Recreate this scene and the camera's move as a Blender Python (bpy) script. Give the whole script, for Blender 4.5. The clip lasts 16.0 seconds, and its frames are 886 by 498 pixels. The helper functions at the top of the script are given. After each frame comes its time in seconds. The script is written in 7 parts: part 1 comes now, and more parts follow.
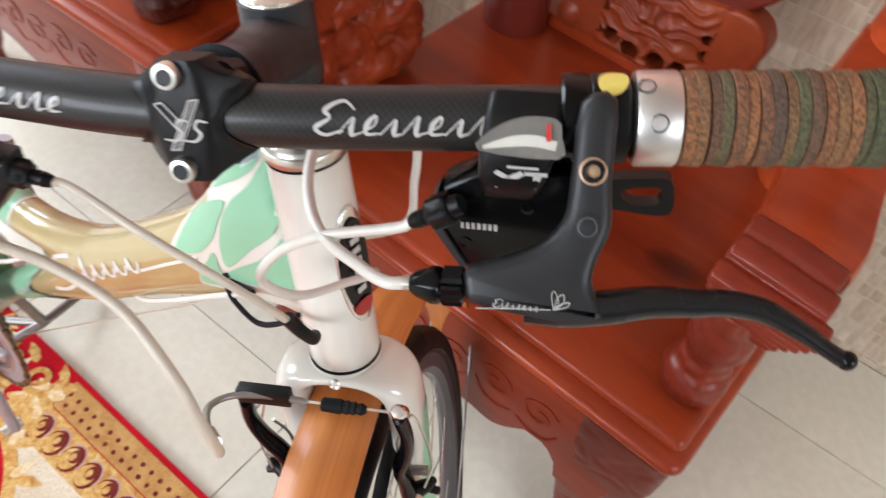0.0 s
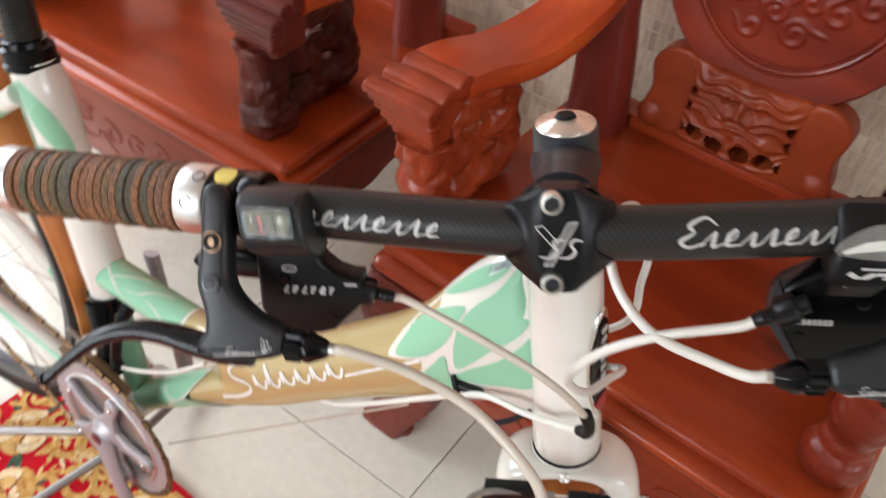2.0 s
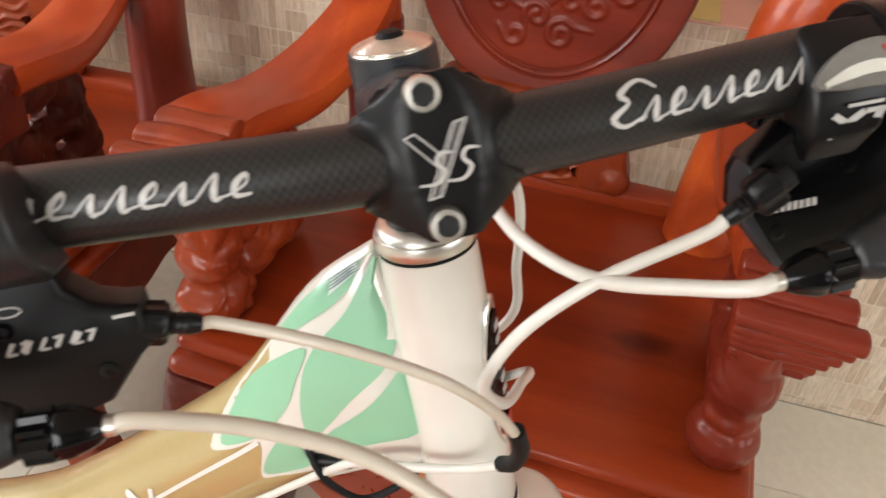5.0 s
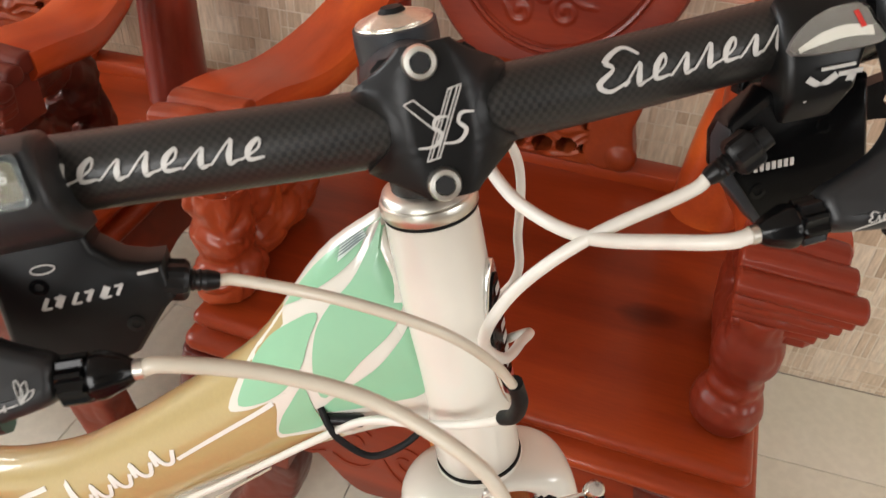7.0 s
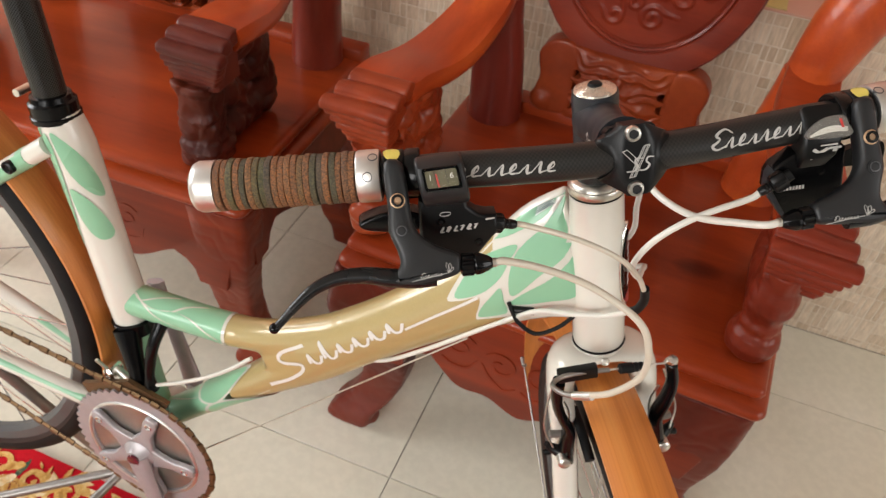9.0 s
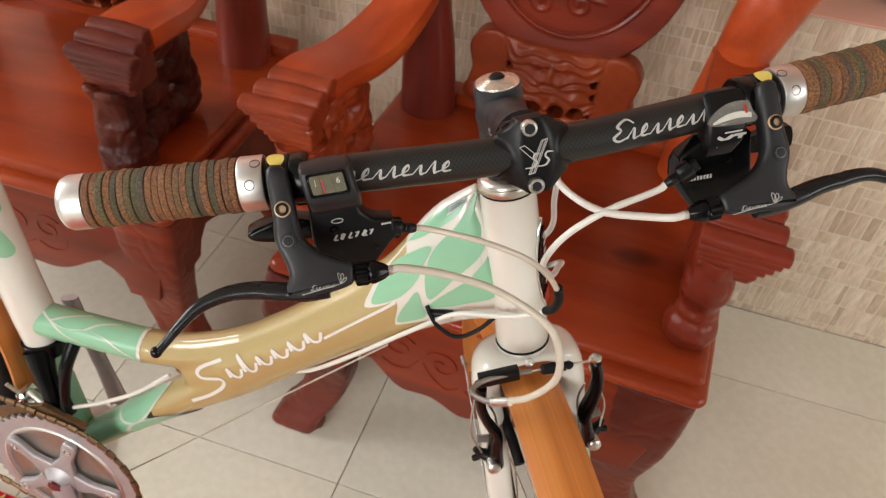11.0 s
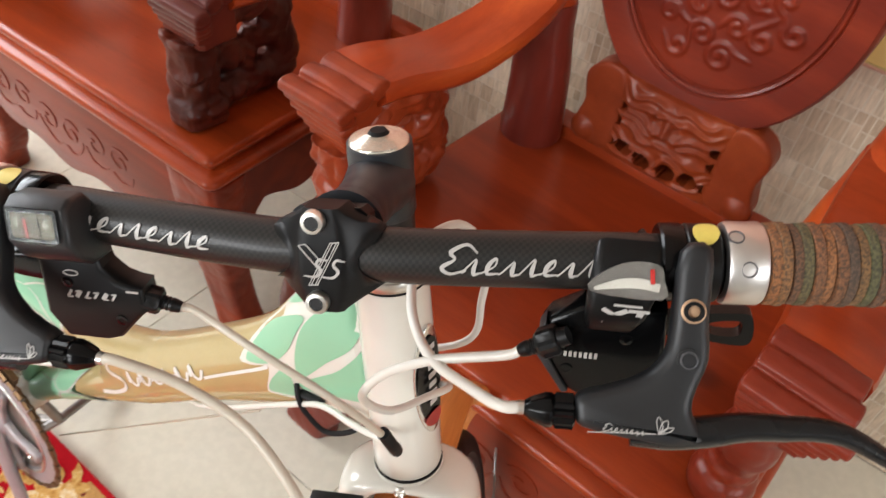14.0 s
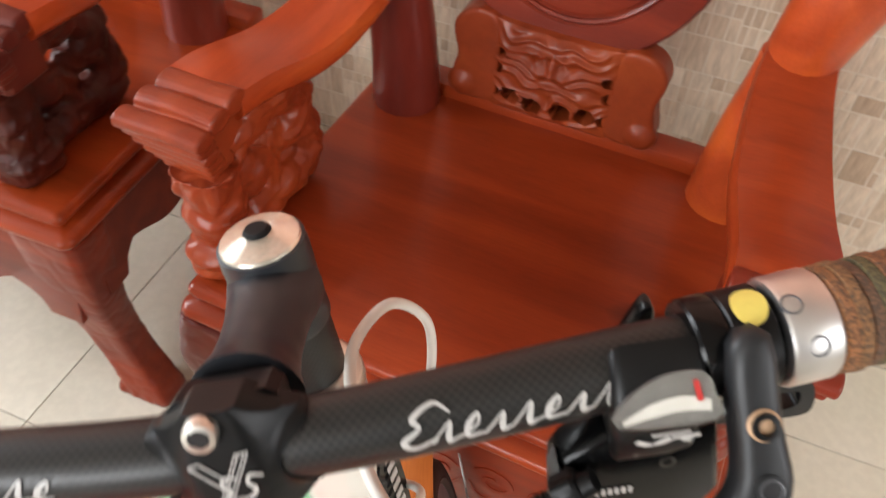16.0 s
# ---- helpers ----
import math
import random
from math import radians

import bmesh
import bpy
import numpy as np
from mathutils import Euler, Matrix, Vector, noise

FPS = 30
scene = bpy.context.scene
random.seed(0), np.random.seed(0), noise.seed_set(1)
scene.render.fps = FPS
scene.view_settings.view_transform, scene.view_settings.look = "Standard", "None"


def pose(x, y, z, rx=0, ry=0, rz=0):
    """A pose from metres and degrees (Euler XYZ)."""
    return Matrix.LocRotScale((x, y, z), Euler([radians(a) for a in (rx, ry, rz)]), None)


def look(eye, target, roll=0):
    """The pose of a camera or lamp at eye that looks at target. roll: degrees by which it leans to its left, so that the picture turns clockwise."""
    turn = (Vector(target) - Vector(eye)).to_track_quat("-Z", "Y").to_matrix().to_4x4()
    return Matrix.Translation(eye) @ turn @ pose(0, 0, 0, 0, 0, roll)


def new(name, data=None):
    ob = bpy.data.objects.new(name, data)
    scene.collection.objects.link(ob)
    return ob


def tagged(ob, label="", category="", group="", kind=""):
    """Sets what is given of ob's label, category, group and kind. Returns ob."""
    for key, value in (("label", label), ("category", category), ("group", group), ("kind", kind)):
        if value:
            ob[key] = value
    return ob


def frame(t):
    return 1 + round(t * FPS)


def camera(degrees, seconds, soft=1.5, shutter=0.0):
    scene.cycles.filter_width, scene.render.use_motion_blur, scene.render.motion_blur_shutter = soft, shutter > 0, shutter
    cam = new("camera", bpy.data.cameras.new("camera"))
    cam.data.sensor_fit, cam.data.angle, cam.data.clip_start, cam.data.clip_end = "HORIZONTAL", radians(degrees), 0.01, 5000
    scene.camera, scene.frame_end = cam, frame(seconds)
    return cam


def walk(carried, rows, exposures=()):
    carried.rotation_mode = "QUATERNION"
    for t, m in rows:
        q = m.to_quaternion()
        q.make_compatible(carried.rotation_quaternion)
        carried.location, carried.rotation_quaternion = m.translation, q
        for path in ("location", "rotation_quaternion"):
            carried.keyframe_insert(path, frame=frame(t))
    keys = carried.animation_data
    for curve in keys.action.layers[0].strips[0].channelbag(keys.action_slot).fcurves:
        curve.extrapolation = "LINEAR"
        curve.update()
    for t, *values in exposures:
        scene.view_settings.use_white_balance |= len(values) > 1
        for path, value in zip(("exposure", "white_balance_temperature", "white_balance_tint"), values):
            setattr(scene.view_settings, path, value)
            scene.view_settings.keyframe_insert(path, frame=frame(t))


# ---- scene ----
cam = camera(59.5, 16.0, soft=1.2, shutter=0.4)
PATH = [
    (0, (0.03, 0.014, 1.188), (-0.624, 1.061, -0.385), 8.1),
    (0.5, (0.049, -0.004, 1.209), (-0.821, 0.954, -0.316), 8.0),
    (1, (0.069, -0.017, 1.206), (-0.871, 0.895, -0.305), 8.2),
    (1.5, (0.048, -0.036, 1.211), (-0.883, 0.919, -0.279), 6.2),
    (2, (-0.071, -0.088, 1.209), (-0.852, 1.087, -0.208), 4.5),
    (2.5, (-0.127, -0.069, 1.159), (-0.733, 1.24, -0.226), 3.1),
    (3, (-0.135, -0.055, 1.118), (-0.608, 1.328, -0.247), 3.4),
    (3.5, (-0.138, -0.058, 1.105), (-0.543, 1.393, -0.21), 4.9),
    (4, (-0.139, -0.06, 1.09), (-0.53, 1.442, -0.172), 5.3),
    (4.5, (-0.133, -0.057, 1.091), (-0.532, 1.468, -0.14), 4.6),
    (5, (-0.113, -0.043, 1.093), (-0.507, 1.498, -0.119), 4.0),
    (5.2, (-0.103, -0.037, 1.094), (-0.483, 1.509, -0.117), 3.8),
    (7.3, (-0.105, -0.072, 1.098), (-0.525, 1.424, -0.162), 2.9),
    (7.5, (-0.121, -0.093, 1.102), (-0.554, 1.389, -0.168), 3.5),
    (8, (-0.137, -0.178, 1.219), (-0.594, 1.246, -0.109), 4.3),
    (8.5, (-0.152, -0.253, 1.261), (-0.621, 1.149, -0.086), 5.0),
    (9, (-0.145, -0.284, 1.266), (-0.599, 1.11, -0.095), 5.4),
    (9.5, (-0.13, -0.285, 1.27), (-0.562, 1.119, -0.087), 5.2),
    (10, (-0.121, -0.261, 1.264), (-0.516, 1.156, -0.091), 5.0),
    (10.2, (-0.119, -0.255, 1.261), (-0.498, 1.165, -0.094), 4.9),
    (12.3, (-0.098, -0.2, 1.246), (-0.443, 1.202, -0.139), 5.7),
    (12.5, (-0.078, -0.159, 1.239), (-0.498, 1.236, -0.131), 6.1),
    (13, (-0.013, -0.037, 1.223), (-0.721, 1.18, -0.197), 3.8),
    (13.5, (0.002, -0.016, 1.22), (-0.814, 1.078, -0.242), 3),
    (14, (-0.005, -0.027, 1.22), (-0.752, 1.17, -0.196), 8.6),
    (14.5, (-0.021, -0.025, 1.214), (-0.706, 1.269, -0.148), 11),
    (15, (-0.027, -0.011, 1.212), (-0.681, 1.296, -0.153), 10),
    (15.5, (-0.03, 0.012, 1.203), (-0.679, 1.266, -0.215), 6.5),
    (16, (-0.075, 0.062, 1.192), (-0.536, 1.307, -0.305), 3.2),
]
LIGHT = [
    (0.0, 0.20, 5900, 10),
    (1.8, 0.10, 5900, 10),
    (2.5, 0.0, 6450, 10),
    (5.0, 0.09, 6500, 10),
    (7.5, -0.02, 6600, 10),
    (10.0, -0.16, 6600, 10),
    (12.5, -0.10, 6600, 10),
    (14.0, 0.13, 6350, 10),
    (16.0, 0.36, 6300, 10),
]
cam.data.dof.use_dof, cam.data.dof.focus_distance, cam.data.dof.aperture_fstop = True, 0.39, 25.0
walk(cam, [(t, look(eye, target, roll)) for t, eye, target, roll in PATH], LIGHT)

from mathutils.bvhtree import BVHTree

# ---- world, lights, exposure ----
world = bpy.data.worlds.new("world")
scene.world = world
world.use_nodes = True
wn = world.node_tree
sky = wn.nodes.new("ShaderNodeTexSky")
sky.sky_type = "NISHITA"
sky.sun_disc = False
sky.sun_elevation, sky.sun_rotation = radians(48), radians(20)
wn.links.new(sky.outputs["Color"], wn.nodes["Background"].inputs["Color"])
wn.nodes["Background"].inputs["Strength"].default_value = 0.12


def area_lamp(name, eye, target, sx, sy, watts, colour):
    data = bpy.data.lights.new(name, "AREA")
    data.shape, data.size, data.size_y, data.energy, data.color = "RECTANGLE", sx, sy, watts, colour
    ob = new(name, data)
    ob.matrix_world = look(eye, target)
    return ob


sun_data = bpy.data.lights.new("sun", "SUN")
sun_data.energy, sun_data.angle, sun_data.color = 3.0, radians(0.6), (1.0, 0.95, 0.87)
sun = new("sun", sun_data)
sun.matrix_world = look((2.0, 5.0, 8.0), (0, 0, 0))
# daylight of the wide doorway and west window; east lamp is added fill
area_lamp("doorway_daylight", (-1.3, -3.55, 1.95), (-0.7, 0.5, 0.4), 2.9, 1.35, 150, (1.0, 0.985, 0.965))
area_lamp("window_daylight", (3.38, -0.6, 2.0), (-0.2, 0.5, 0.4), 2.2, 1.2, 54, (1.0, 0.98, 0.95))
area_lamp("west_window_daylight", (-3.38, 0.0, 1.75), (-0.6, 0.6, 0.4), 1.9, 1.2, 82, (0.97, 0.985, 1.0))

# ---- materials ----


def material(name, rough=0.5, metal=0.0, coat=0.0):
    m = bpy.data.materials.new(name)
    m.use_nodes = True
    p = m.node_tree.nodes["Principled BSDF"]
    p.inputs["Roughness"].default_value, p.inputs["Metallic"].default_value = rough, metal
    p.inputs["Coat Weight"].default_value, p.inputs["Coat Roughness"].default_value = coat, 0.08
    return m, m.node_tree, p


def node(nt, kind, **values):
    n = nt.nodes.new(kind)
    for key, value in values.items():
        n.inputs[key].default_value = value
    return n


def coords(nt, scale=(1, 1, 1), turn=(0, 0, 0)):
    t = nt.nodes.new("ShaderNodeTexCoord")
    mp = nt.nodes.new("ShaderNodeMapping")
    mp.inputs["Scale"].default_value, mp.inputs["Rotation"].default_value = scale, turn
    nt.links.new(t.outputs["Object"], mp.inputs["Vector"])
    return mp.outputs["Vector"]


def ramp(nt, source, stops):
    r = nt.nodes.new("ShaderNodeValToRGB")
    while len(r.color_ramp.elements) < len(stops):
        r.color_ramp.elements.new(0.5)
    for e, (pos, col) in zip(r.color_ramp.elements, stops):
        e.position, e.color = pos, (*col, 1)
    nt.links.new(source, r.inputs["Fac"])
    return r.outputs["Color"]


def noise_out(nt, vec, scale, detail=5.0, rough=0.55, distort=0.0):
    n = node(nt, "ShaderNodeTexNoise", Scale=scale, Detail=detail, Roughness=rough, Distortion=distort)
    nt.links.new(vec, n.inputs["Vector"])
    return n.outputs["Fac"]


def mix(nt, fac, a, b, blend="MIX"):
    m = nt.nodes.new("ShaderNodeMix")
    m.data_type, m.blend_type = "RGBA", blend
    for value, socket in ((fac, m.inputs[0]), (a, m.inputs[6]), (b, m.inputs[7])):
        if hasattr(value, "links"):
            nt.links.new(value, socket)
        else:
            socket.default_value = value if isinstance(value, float) else (*value, 1)
    return m.outputs[2]


def bump(nt, p, height, strength, distance=0.002):
    b = node(nt, "ShaderNodeBump", Strength=strength, Distance=distance)
    nt.links.new(height, b.inputs["Height"])
    nt.links.new(b.outputs["Normal"], p.inputs["Normal"])


def rough_from(nt, p, fac, low, high):
    m = node(nt, "ShaderNodeMapRange")
    m.inputs["To Min"].default_value, m.inputs["To Max"].default_value = low, high
    nt.links.new(fac, m.inputs["Value"])
    nt.links.new(m.outputs["Result"], p.inputs["Roughness"])


def plain(name, colour, rough=0.5, metal=0.0, coat=0.0, vary=0.12, scale=60.0, bumpy=0.0, spec=0.5):
    m, nt, p = material(name, rough, metal, coat)
    p.inputs["Specular IOR Level"].default_value = spec
    v = coords(nt)
    f = noise_out(nt, v, scale)
    g = noise_out(nt, v, scale * 0.12, 3.0)
    c = ramp(nt, f, [(0.3, tuple(x * (1 - vary) for x in colour)), (0.7, tuple(min(1.0, x * (1 + vary)) for x in colour))])
    c = mix(nt, g, c, tuple(x * (1 - vary * 0.8) for x in colour))
    nt.links.new(c, p.inputs["Base Color"])
    rough_from(nt, p, g, max(0.03, rough * 0.75), min(1.0, rough * 1.3))
    if bumpy:
        bump(nt, p, f, bumpy)
    return m


def along(nt, axis, shift=(0, 0, 0)):
    """The distance of the point along an axis."""
    t = nt.nodes.new("ShaderNodeTexCoord")
    sb = nt.nodes.new("ShaderNodeVectorMath")
    sb.operation = "SUBTRACT"
    sb.inputs[1].default_value = shift
    nt.links.new(t.outputs["Object"], sb.inputs[0])
    d = nt.nodes.new("ShaderNodeVectorMath")
    d.operation = "DOT_PRODUCT"
    d.inputs[1].default_value = axis
    nt.links.new(sb.outputs[0], d.inputs[0])
    return d.outputs["Value"]


def calc(nt, op, a, b=0.0):
    m = nt.nodes.new("ShaderNodeMath")
    m.operation = op
    for value, socket in ((a, m.inputs[0]), (b, m.inputs[1])):
        if hasattr(value, "links"):
            nt.links.new(value, socket)
        else:
            socket.default_value = value
    return m.outputs[0]


def wood(name, dark, mid, light, axis=(1.5, 14, 14), rough=0.28, coat=0.45, grain=22.0, spec=0.25, dark_spots=()):
    m, nt, p = material(name, rough, 0.0, coat)
    p.inputs["Specular IOR Level"].default_value = spec
    v = coords(nt, axis)
    big = noise_out(nt, v, 1.4, 3.0, 0.5, 0.6)
    fine = noise_out(nt, v, grain, 6.0, 0.65)
    c = ramp(nt, big, [(0.25, dark), (0.5, mid), (0.75, light)])
    streak = ramp(nt, fine, [(0.32, (0.62, 0.57, 0.57)), (0.62, (1, 1, 1))])
    c = mix(nt, 0.32, c, streak, "MULTIPLY")
    for x, y, size in dark_spots:
        # a dark oval stretched along the grain, with a ragged edge
        e = calc(nt, "ADD", calc(nt, "POWER", calc(nt, "DIVIDE", along(nt, (1, 0.15, 0), (x, y, 0)), size), 2.0), calc(nt, "POWER", calc(nt, "DIVIDE", along(nt, (-0.15, 1, 0), (x, y, 0)), size * 0.6), 2.0))
        e = calc(nt, "ADD", e, calc(nt, "MULTIPLY", big, 0.9))
        c = mix(nt, 1.0, c, ramp(nt, e, [(0.35, (0.42, 0.36, 0.36)), (1.0, (1, 1, 1))]), "MULTIPLY")
    nt.links.new(c, p.inputs["Base Color"])
    rough_from(nt, p, fine, rough * 0.8, rough * 1.5)
    bump(nt, p, fine, 0.06, 0.001)
    return m


def carbon(name, axis, one, two, centre, radius, rough=0.42):
    """Woven carbon round an axis: cells of about 1.5 mm."""
    m, nt, p = material(name, rough, 0.0, 0.1)
    p.inputs["Specular IOR Level"].default_value = 0.36
    u = calc(nt, "DIVIDE", along(nt, axis), 0.0014)
    a = calc(nt, "MULTIPLY", calc(nt, "ARCTAN2", along(nt, one, centre), along(nt, two, centre)), radius / 0.0014)
    weave = calc(nt, "MULTIPLY", calc(nt, "SINE", calc(nt, "MULTIPLY", u, 3.14159)), calc(nt, "SINE", calc(nt, "MULTIPLY", a, 3.14159)))
    n = noise_out(nt, coords(nt), 35.0)
    c = ramp(nt, calc(nt, "ADD", calc(nt, "MULTIPLY", weave, 0.5), 0.5), [(0.35, (0.0058, 0.0054, 0.0050)), (0.65, (0.0205, 0.0190, 0.0170))])
    c = mix(nt, calc(nt, "MULTIPLY", n, 0.5), c, (0.0118, 0.0110, 0.0100))
    nt.links.new(c, p.inputs["Base Color"])
    rough_from(nt, p, calc(nt, "ADD", calc(nt, "MULTIPLY", weave, 0.5), 0.5), rough * 0.8, rough * 1.3)
    return m


def strip_wood(name, axis):
    """Bent wood with its grain running lengthwise; axis points across."""
    m, nt, p = material(name, 0.36, 0.0, 0.12)
    u = along(nt, axis)
    v = nt.nodes.new("ShaderNodeCombineXYZ")
    z = along(nt, (0, 0, 1))
    nt.links.new(calc(nt, "MULTIPLY", u, 30.0), v.inputs[0])
    nt.links.new(calc(nt, "MULTIPLY", z, 2.0), v.inputs[1])
    big = noise_out(nt, v.outputs[0], 2.0, 4.0, 0.55, 0.5)
    fine = noise_out(nt, v.outputs[0], 14.0, 6.0, 0.65)
    c = ramp(nt, big, [(0.3, (0.44, 0.140, 0.026)), (0.5, (0.55, 0.190, 0.038)), (0.72, (0.63, 0.245, 0.056))])
    st_ = ramp(nt, fine, [(0.35, (0.70, 0.64, 0.60)), (0.6, (1, 1, 1))])
    c = mix(nt, 0.5, c, st_, "MULTIPLY")
    nt.links.new(c, p.inputs["Base Color"])
    rough_from(nt, p, fine, 0.32, 0.48)
    bump(nt, p, fine, 0.05, 0.001)
    return m


def glass(name, colour=(0.9, 0.92, 0.9)):
    m, nt, p = material(name, 0.08)
    p.inputs["Base Color"].default_value = (*colour, 1)
    p.inputs["Transmission Weight"].default_value = 1.0
    p.inputs["IOR"].default_value = 1.12
    return m


def leather(name):
    m, nt, p = material(name, 0.62)
    info = nt.nodes.new("ShaderNodeObjectInfo")
    v = coords(nt)
    f = noise_out(nt, v, 800.0, 5.0, 0.75)
    g = noise_out(nt, v, 60.0, 3.0)
    c = ramp(nt, info.outputs["Random"], [(0.0, (0.230, 0.088, 0.032)), (0.30, (0.320, 0.128, 0.044)), (0.48, (0.130, 0.100, 0.040)), (0.66, (0.075, 0.100, 0.044)), (0.82, (0.090, 0.058, 0.042)), (1.0, (0.270, 0.100, 0.034))])
    sp = ramp(nt, f, [(0.43, (0.16, 0.18, 0.17)), (0.58, (1.5, 1.4, 1.15))])
    c = mix(nt, 0.8, c, sp, "MULTIPLY")
    dk = node(nt, "ShaderNodeMapRange")
    dk.inputs["To Max"].default_value = 0.45
    nt.links.new(g, dk.inputs["Value"])
    c = mix(nt, dk.outputs["Result"], c, (0.07, 0.05, 0.03))
    nt.links.new(c, p.inputs["Base Color"])
    bump(nt, p, f, 0.8, 0.0012)
    return m


RED_WOOD = wood("varnished_red_wood", (0.215, 0.027, 0.006), (0.285, 0.037, 0.008), (0.370, 0.054, 0.011), (1.5, 14, 14), 0.28, 0.14)
RED_LIGHT = wood("orange_red_seat_wood", (0.190, 0.025, 0.005), (0.300, 0.041, 0.008), (0.420, 0.066, 0.011), (1.2, 9, 9), 0.27, 0.14)
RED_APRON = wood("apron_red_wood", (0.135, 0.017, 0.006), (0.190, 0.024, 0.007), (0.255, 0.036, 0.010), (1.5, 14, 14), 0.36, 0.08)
RED_SPOTTED = wood("spotted_red_wood", (0.200, 0.025, 0.006), (0.265, 0.034, 0.008), (0.345, 0.050, 0.010), (1.5, 14, 14), 0.28, 0.14, dark_spots=((0.190, 0.225, 0.050),))
# carved wood darkened so that its colour carries the deep shade
RED_SHADED = wood("shaded_carved_wood", (0.034, 0.0055, 0.0032), (0.080, 0.012, 0.0055), (0.160, 0.026, 0.009), (6, 6, 6), 0.40, 0.08)
RED_HEAD = wood("carved_head_red_wood", (0.150, 0.020, 0.007), (0.245, 0.036, 0.010), (0.350, 0.056, 0.013), (6, 6, 6), 0.33, 0.14)
RED_RELIEF = wood("carved_orange_red_wood", (0.150, 0.022, 0.006), (0.255, 0.040, 0.010), (0.370, 0.070, 0.015), (5, 5, 5), 0.36, 0.12)
RED_MAROON = wood("maroon_varnished_wood", (0.120, 0.014, 0.007), (0.175, 0.022, 0.009), (0.240, 0.033, 0.012), (2, 2, 12), 0.32, 0.12)
RED_ARM = wood("arm_red_wood", (0.270, 0.034, 0.008), (0.400, 0.058, 0.013), (0.540, 0.096, 0.017), (10, 1.6, 10), 0.28, 0.14)
# post wood in a darker tone that paints in the posts' shaded side
RED_POST_SHADED = wood("shaded_post_wood", (0.115, 0.015, 0.010), (0.170, 0.024, 0.014), (0.230, 0.036, 0.018), (6, 6, 1.5), 0.28, 0.2)
# darker, less red tone of the carved head wood
RED_HEAD_DARK = wood("dark_head_wood", (0.070, 0.012, 0.008), (0.120, 0.020, 0.012), (0.190, 0.036, 0.016), (6, 6, 6), 0.34, 0.14)
# leg wood: the chair's red with the legs' shade put into the colour
RED_LEG_SHADED = wood("shaded_leg_wood", (0.075, 0.010, 0.006), (0.120, 0.017, 0.009), (0.170, 0.026, 0.012), (5, 5, 3), 0.34, 0.12)
CREAM = plain("cream_paint", (0.675, 0.650, 0.575), 0.16, 0, 0.6, 0.04, 30)
GREEN = plain("mint_green_paint", (0.250, 0.50, 0.315), 0.28, 0, 0.25, 0.05, 30)
GOLD = plain("gold_metallic_paint", (0.430, 0.330, 0.140), 0.34, 0.08, 1.0, 0.05, 400)
BLACK_MATT = plain("matt_black_anodised", (0.0046, 0.0045, 0.0046), 0.38, 0, 0.0, 0.15, 200, 0.01, 0.24)
BLACK_GREY = plain("grey_black_lever_paint", (0.0135, 0.0139, 0.0147), 0.42, 0, 0.0, 0.12, 260, 0.02, 0.38)
BLACK_SATIN = plain("satin_black_blade_paint", (0.0072, 0.0074, 0.0078), 0.26, 0, 0.0, 0.12, 260, 0.02, 0.36)
BLACK_GLOSS = plain("glossy_black_plastic", (0.0028, 0.0028, 0.0030), 0.2, 0, 0.0, 0.1, 90, 0, 0.22)
RUBBER = plain("black_rubber", (0.0055, 0.0055, 0.0058), 0.6, 0, 0, 0.2, 160, 0.1, 0.2)
TYRE_SIDE = plain("brown_tyre_sidewall", (0.034, 0.018, 0.014), 0.7, 0, 0, 0.15, 120, 0, 0.2)
CHROME = plain("polished_chrome", (0.80, 0.79, 0.77), 0.22, 1.0, 0, 0.04, 40)
STEEL = plain("brushed_steel", (0.68, 0.66, 0.60), 0.34, 1.0, 0, 0.1, 150)
ALLOY = plain("satin_alloy", (0.70, 0.68, 0.65), 0.38, 1.0, 0, 0.08, 120)
CRANK = plain("grey_lilac_crank_alloy", (0.44, 0.41, 0.42), 0.46, 0.6, 0, 0.1, 90)
WHEEL_RIM = plain("dark_grey_rim", (0.11, 0.11, 0.115), 0.35, 0.5, 0, 0.1, 90)
CHAIN = plain("rusty_chain_steel", (0.20, 0.120, 0.060), 0.45, 0.8, 0, 0.35, 300)
STAND_STEEL = plain("dull_stand_steel", (0.30, 0.28, 0.26), 0.42, 0.8, 0, 0.15, 90)
BRASS = plain("brass_bolts", (0.72, 0.48, 0.16), 0.25, 1.0, 0, 0.08, 200)
TAN = plain("tan_washer", (0.50, 0.32, 0.19), 0.45, 0.4, 0, 0.1, 300)
WHITE_CABLE = plain("white_cable_housing", (0.66, 0.63, 0.565), 0.33, 0, 0.1, 0.05, 150)
IVORY_CABLE = plain("ivory_cable_housing", (0.56, 0.505, 0.410), 0.35, 0, 0.1, 0.06, 120)
WHITE_DECAL = plain("white_decal", (0.46, 0.445, 0.42), 0.35, 0, 0, 0.05, 200)
YELLOW = plain("yellow_sticker", (0.72, 0.60, 0.13), 0.4, 0, 0, 0.08, 300)
RED_MARK = plain("red_needle", (0.34, 0.016, 0.012), 0.4)
WINDOW_BACK = plain("olive_display", (0.090, 0.080, 0.052), 0.4, 0, 0, 0.15, 200, 0, 0.1)
WINDOW_PALE = plain("pale_display", (0.44, 0.41, 0.37), 0.4, 0, 0, 0.1, 200, 0, 0.1)
WINDOW_GREY = plain("grey_display", (0.13, 0.12, 0.11), 0.4, 0, 0, 0.15, 200, 0, 0.1)
LINING_WHITE = plain("white_lining_paint", (0.70, 0.68, 0.63), 0.3, 0, 0.3, 0.04, 200)
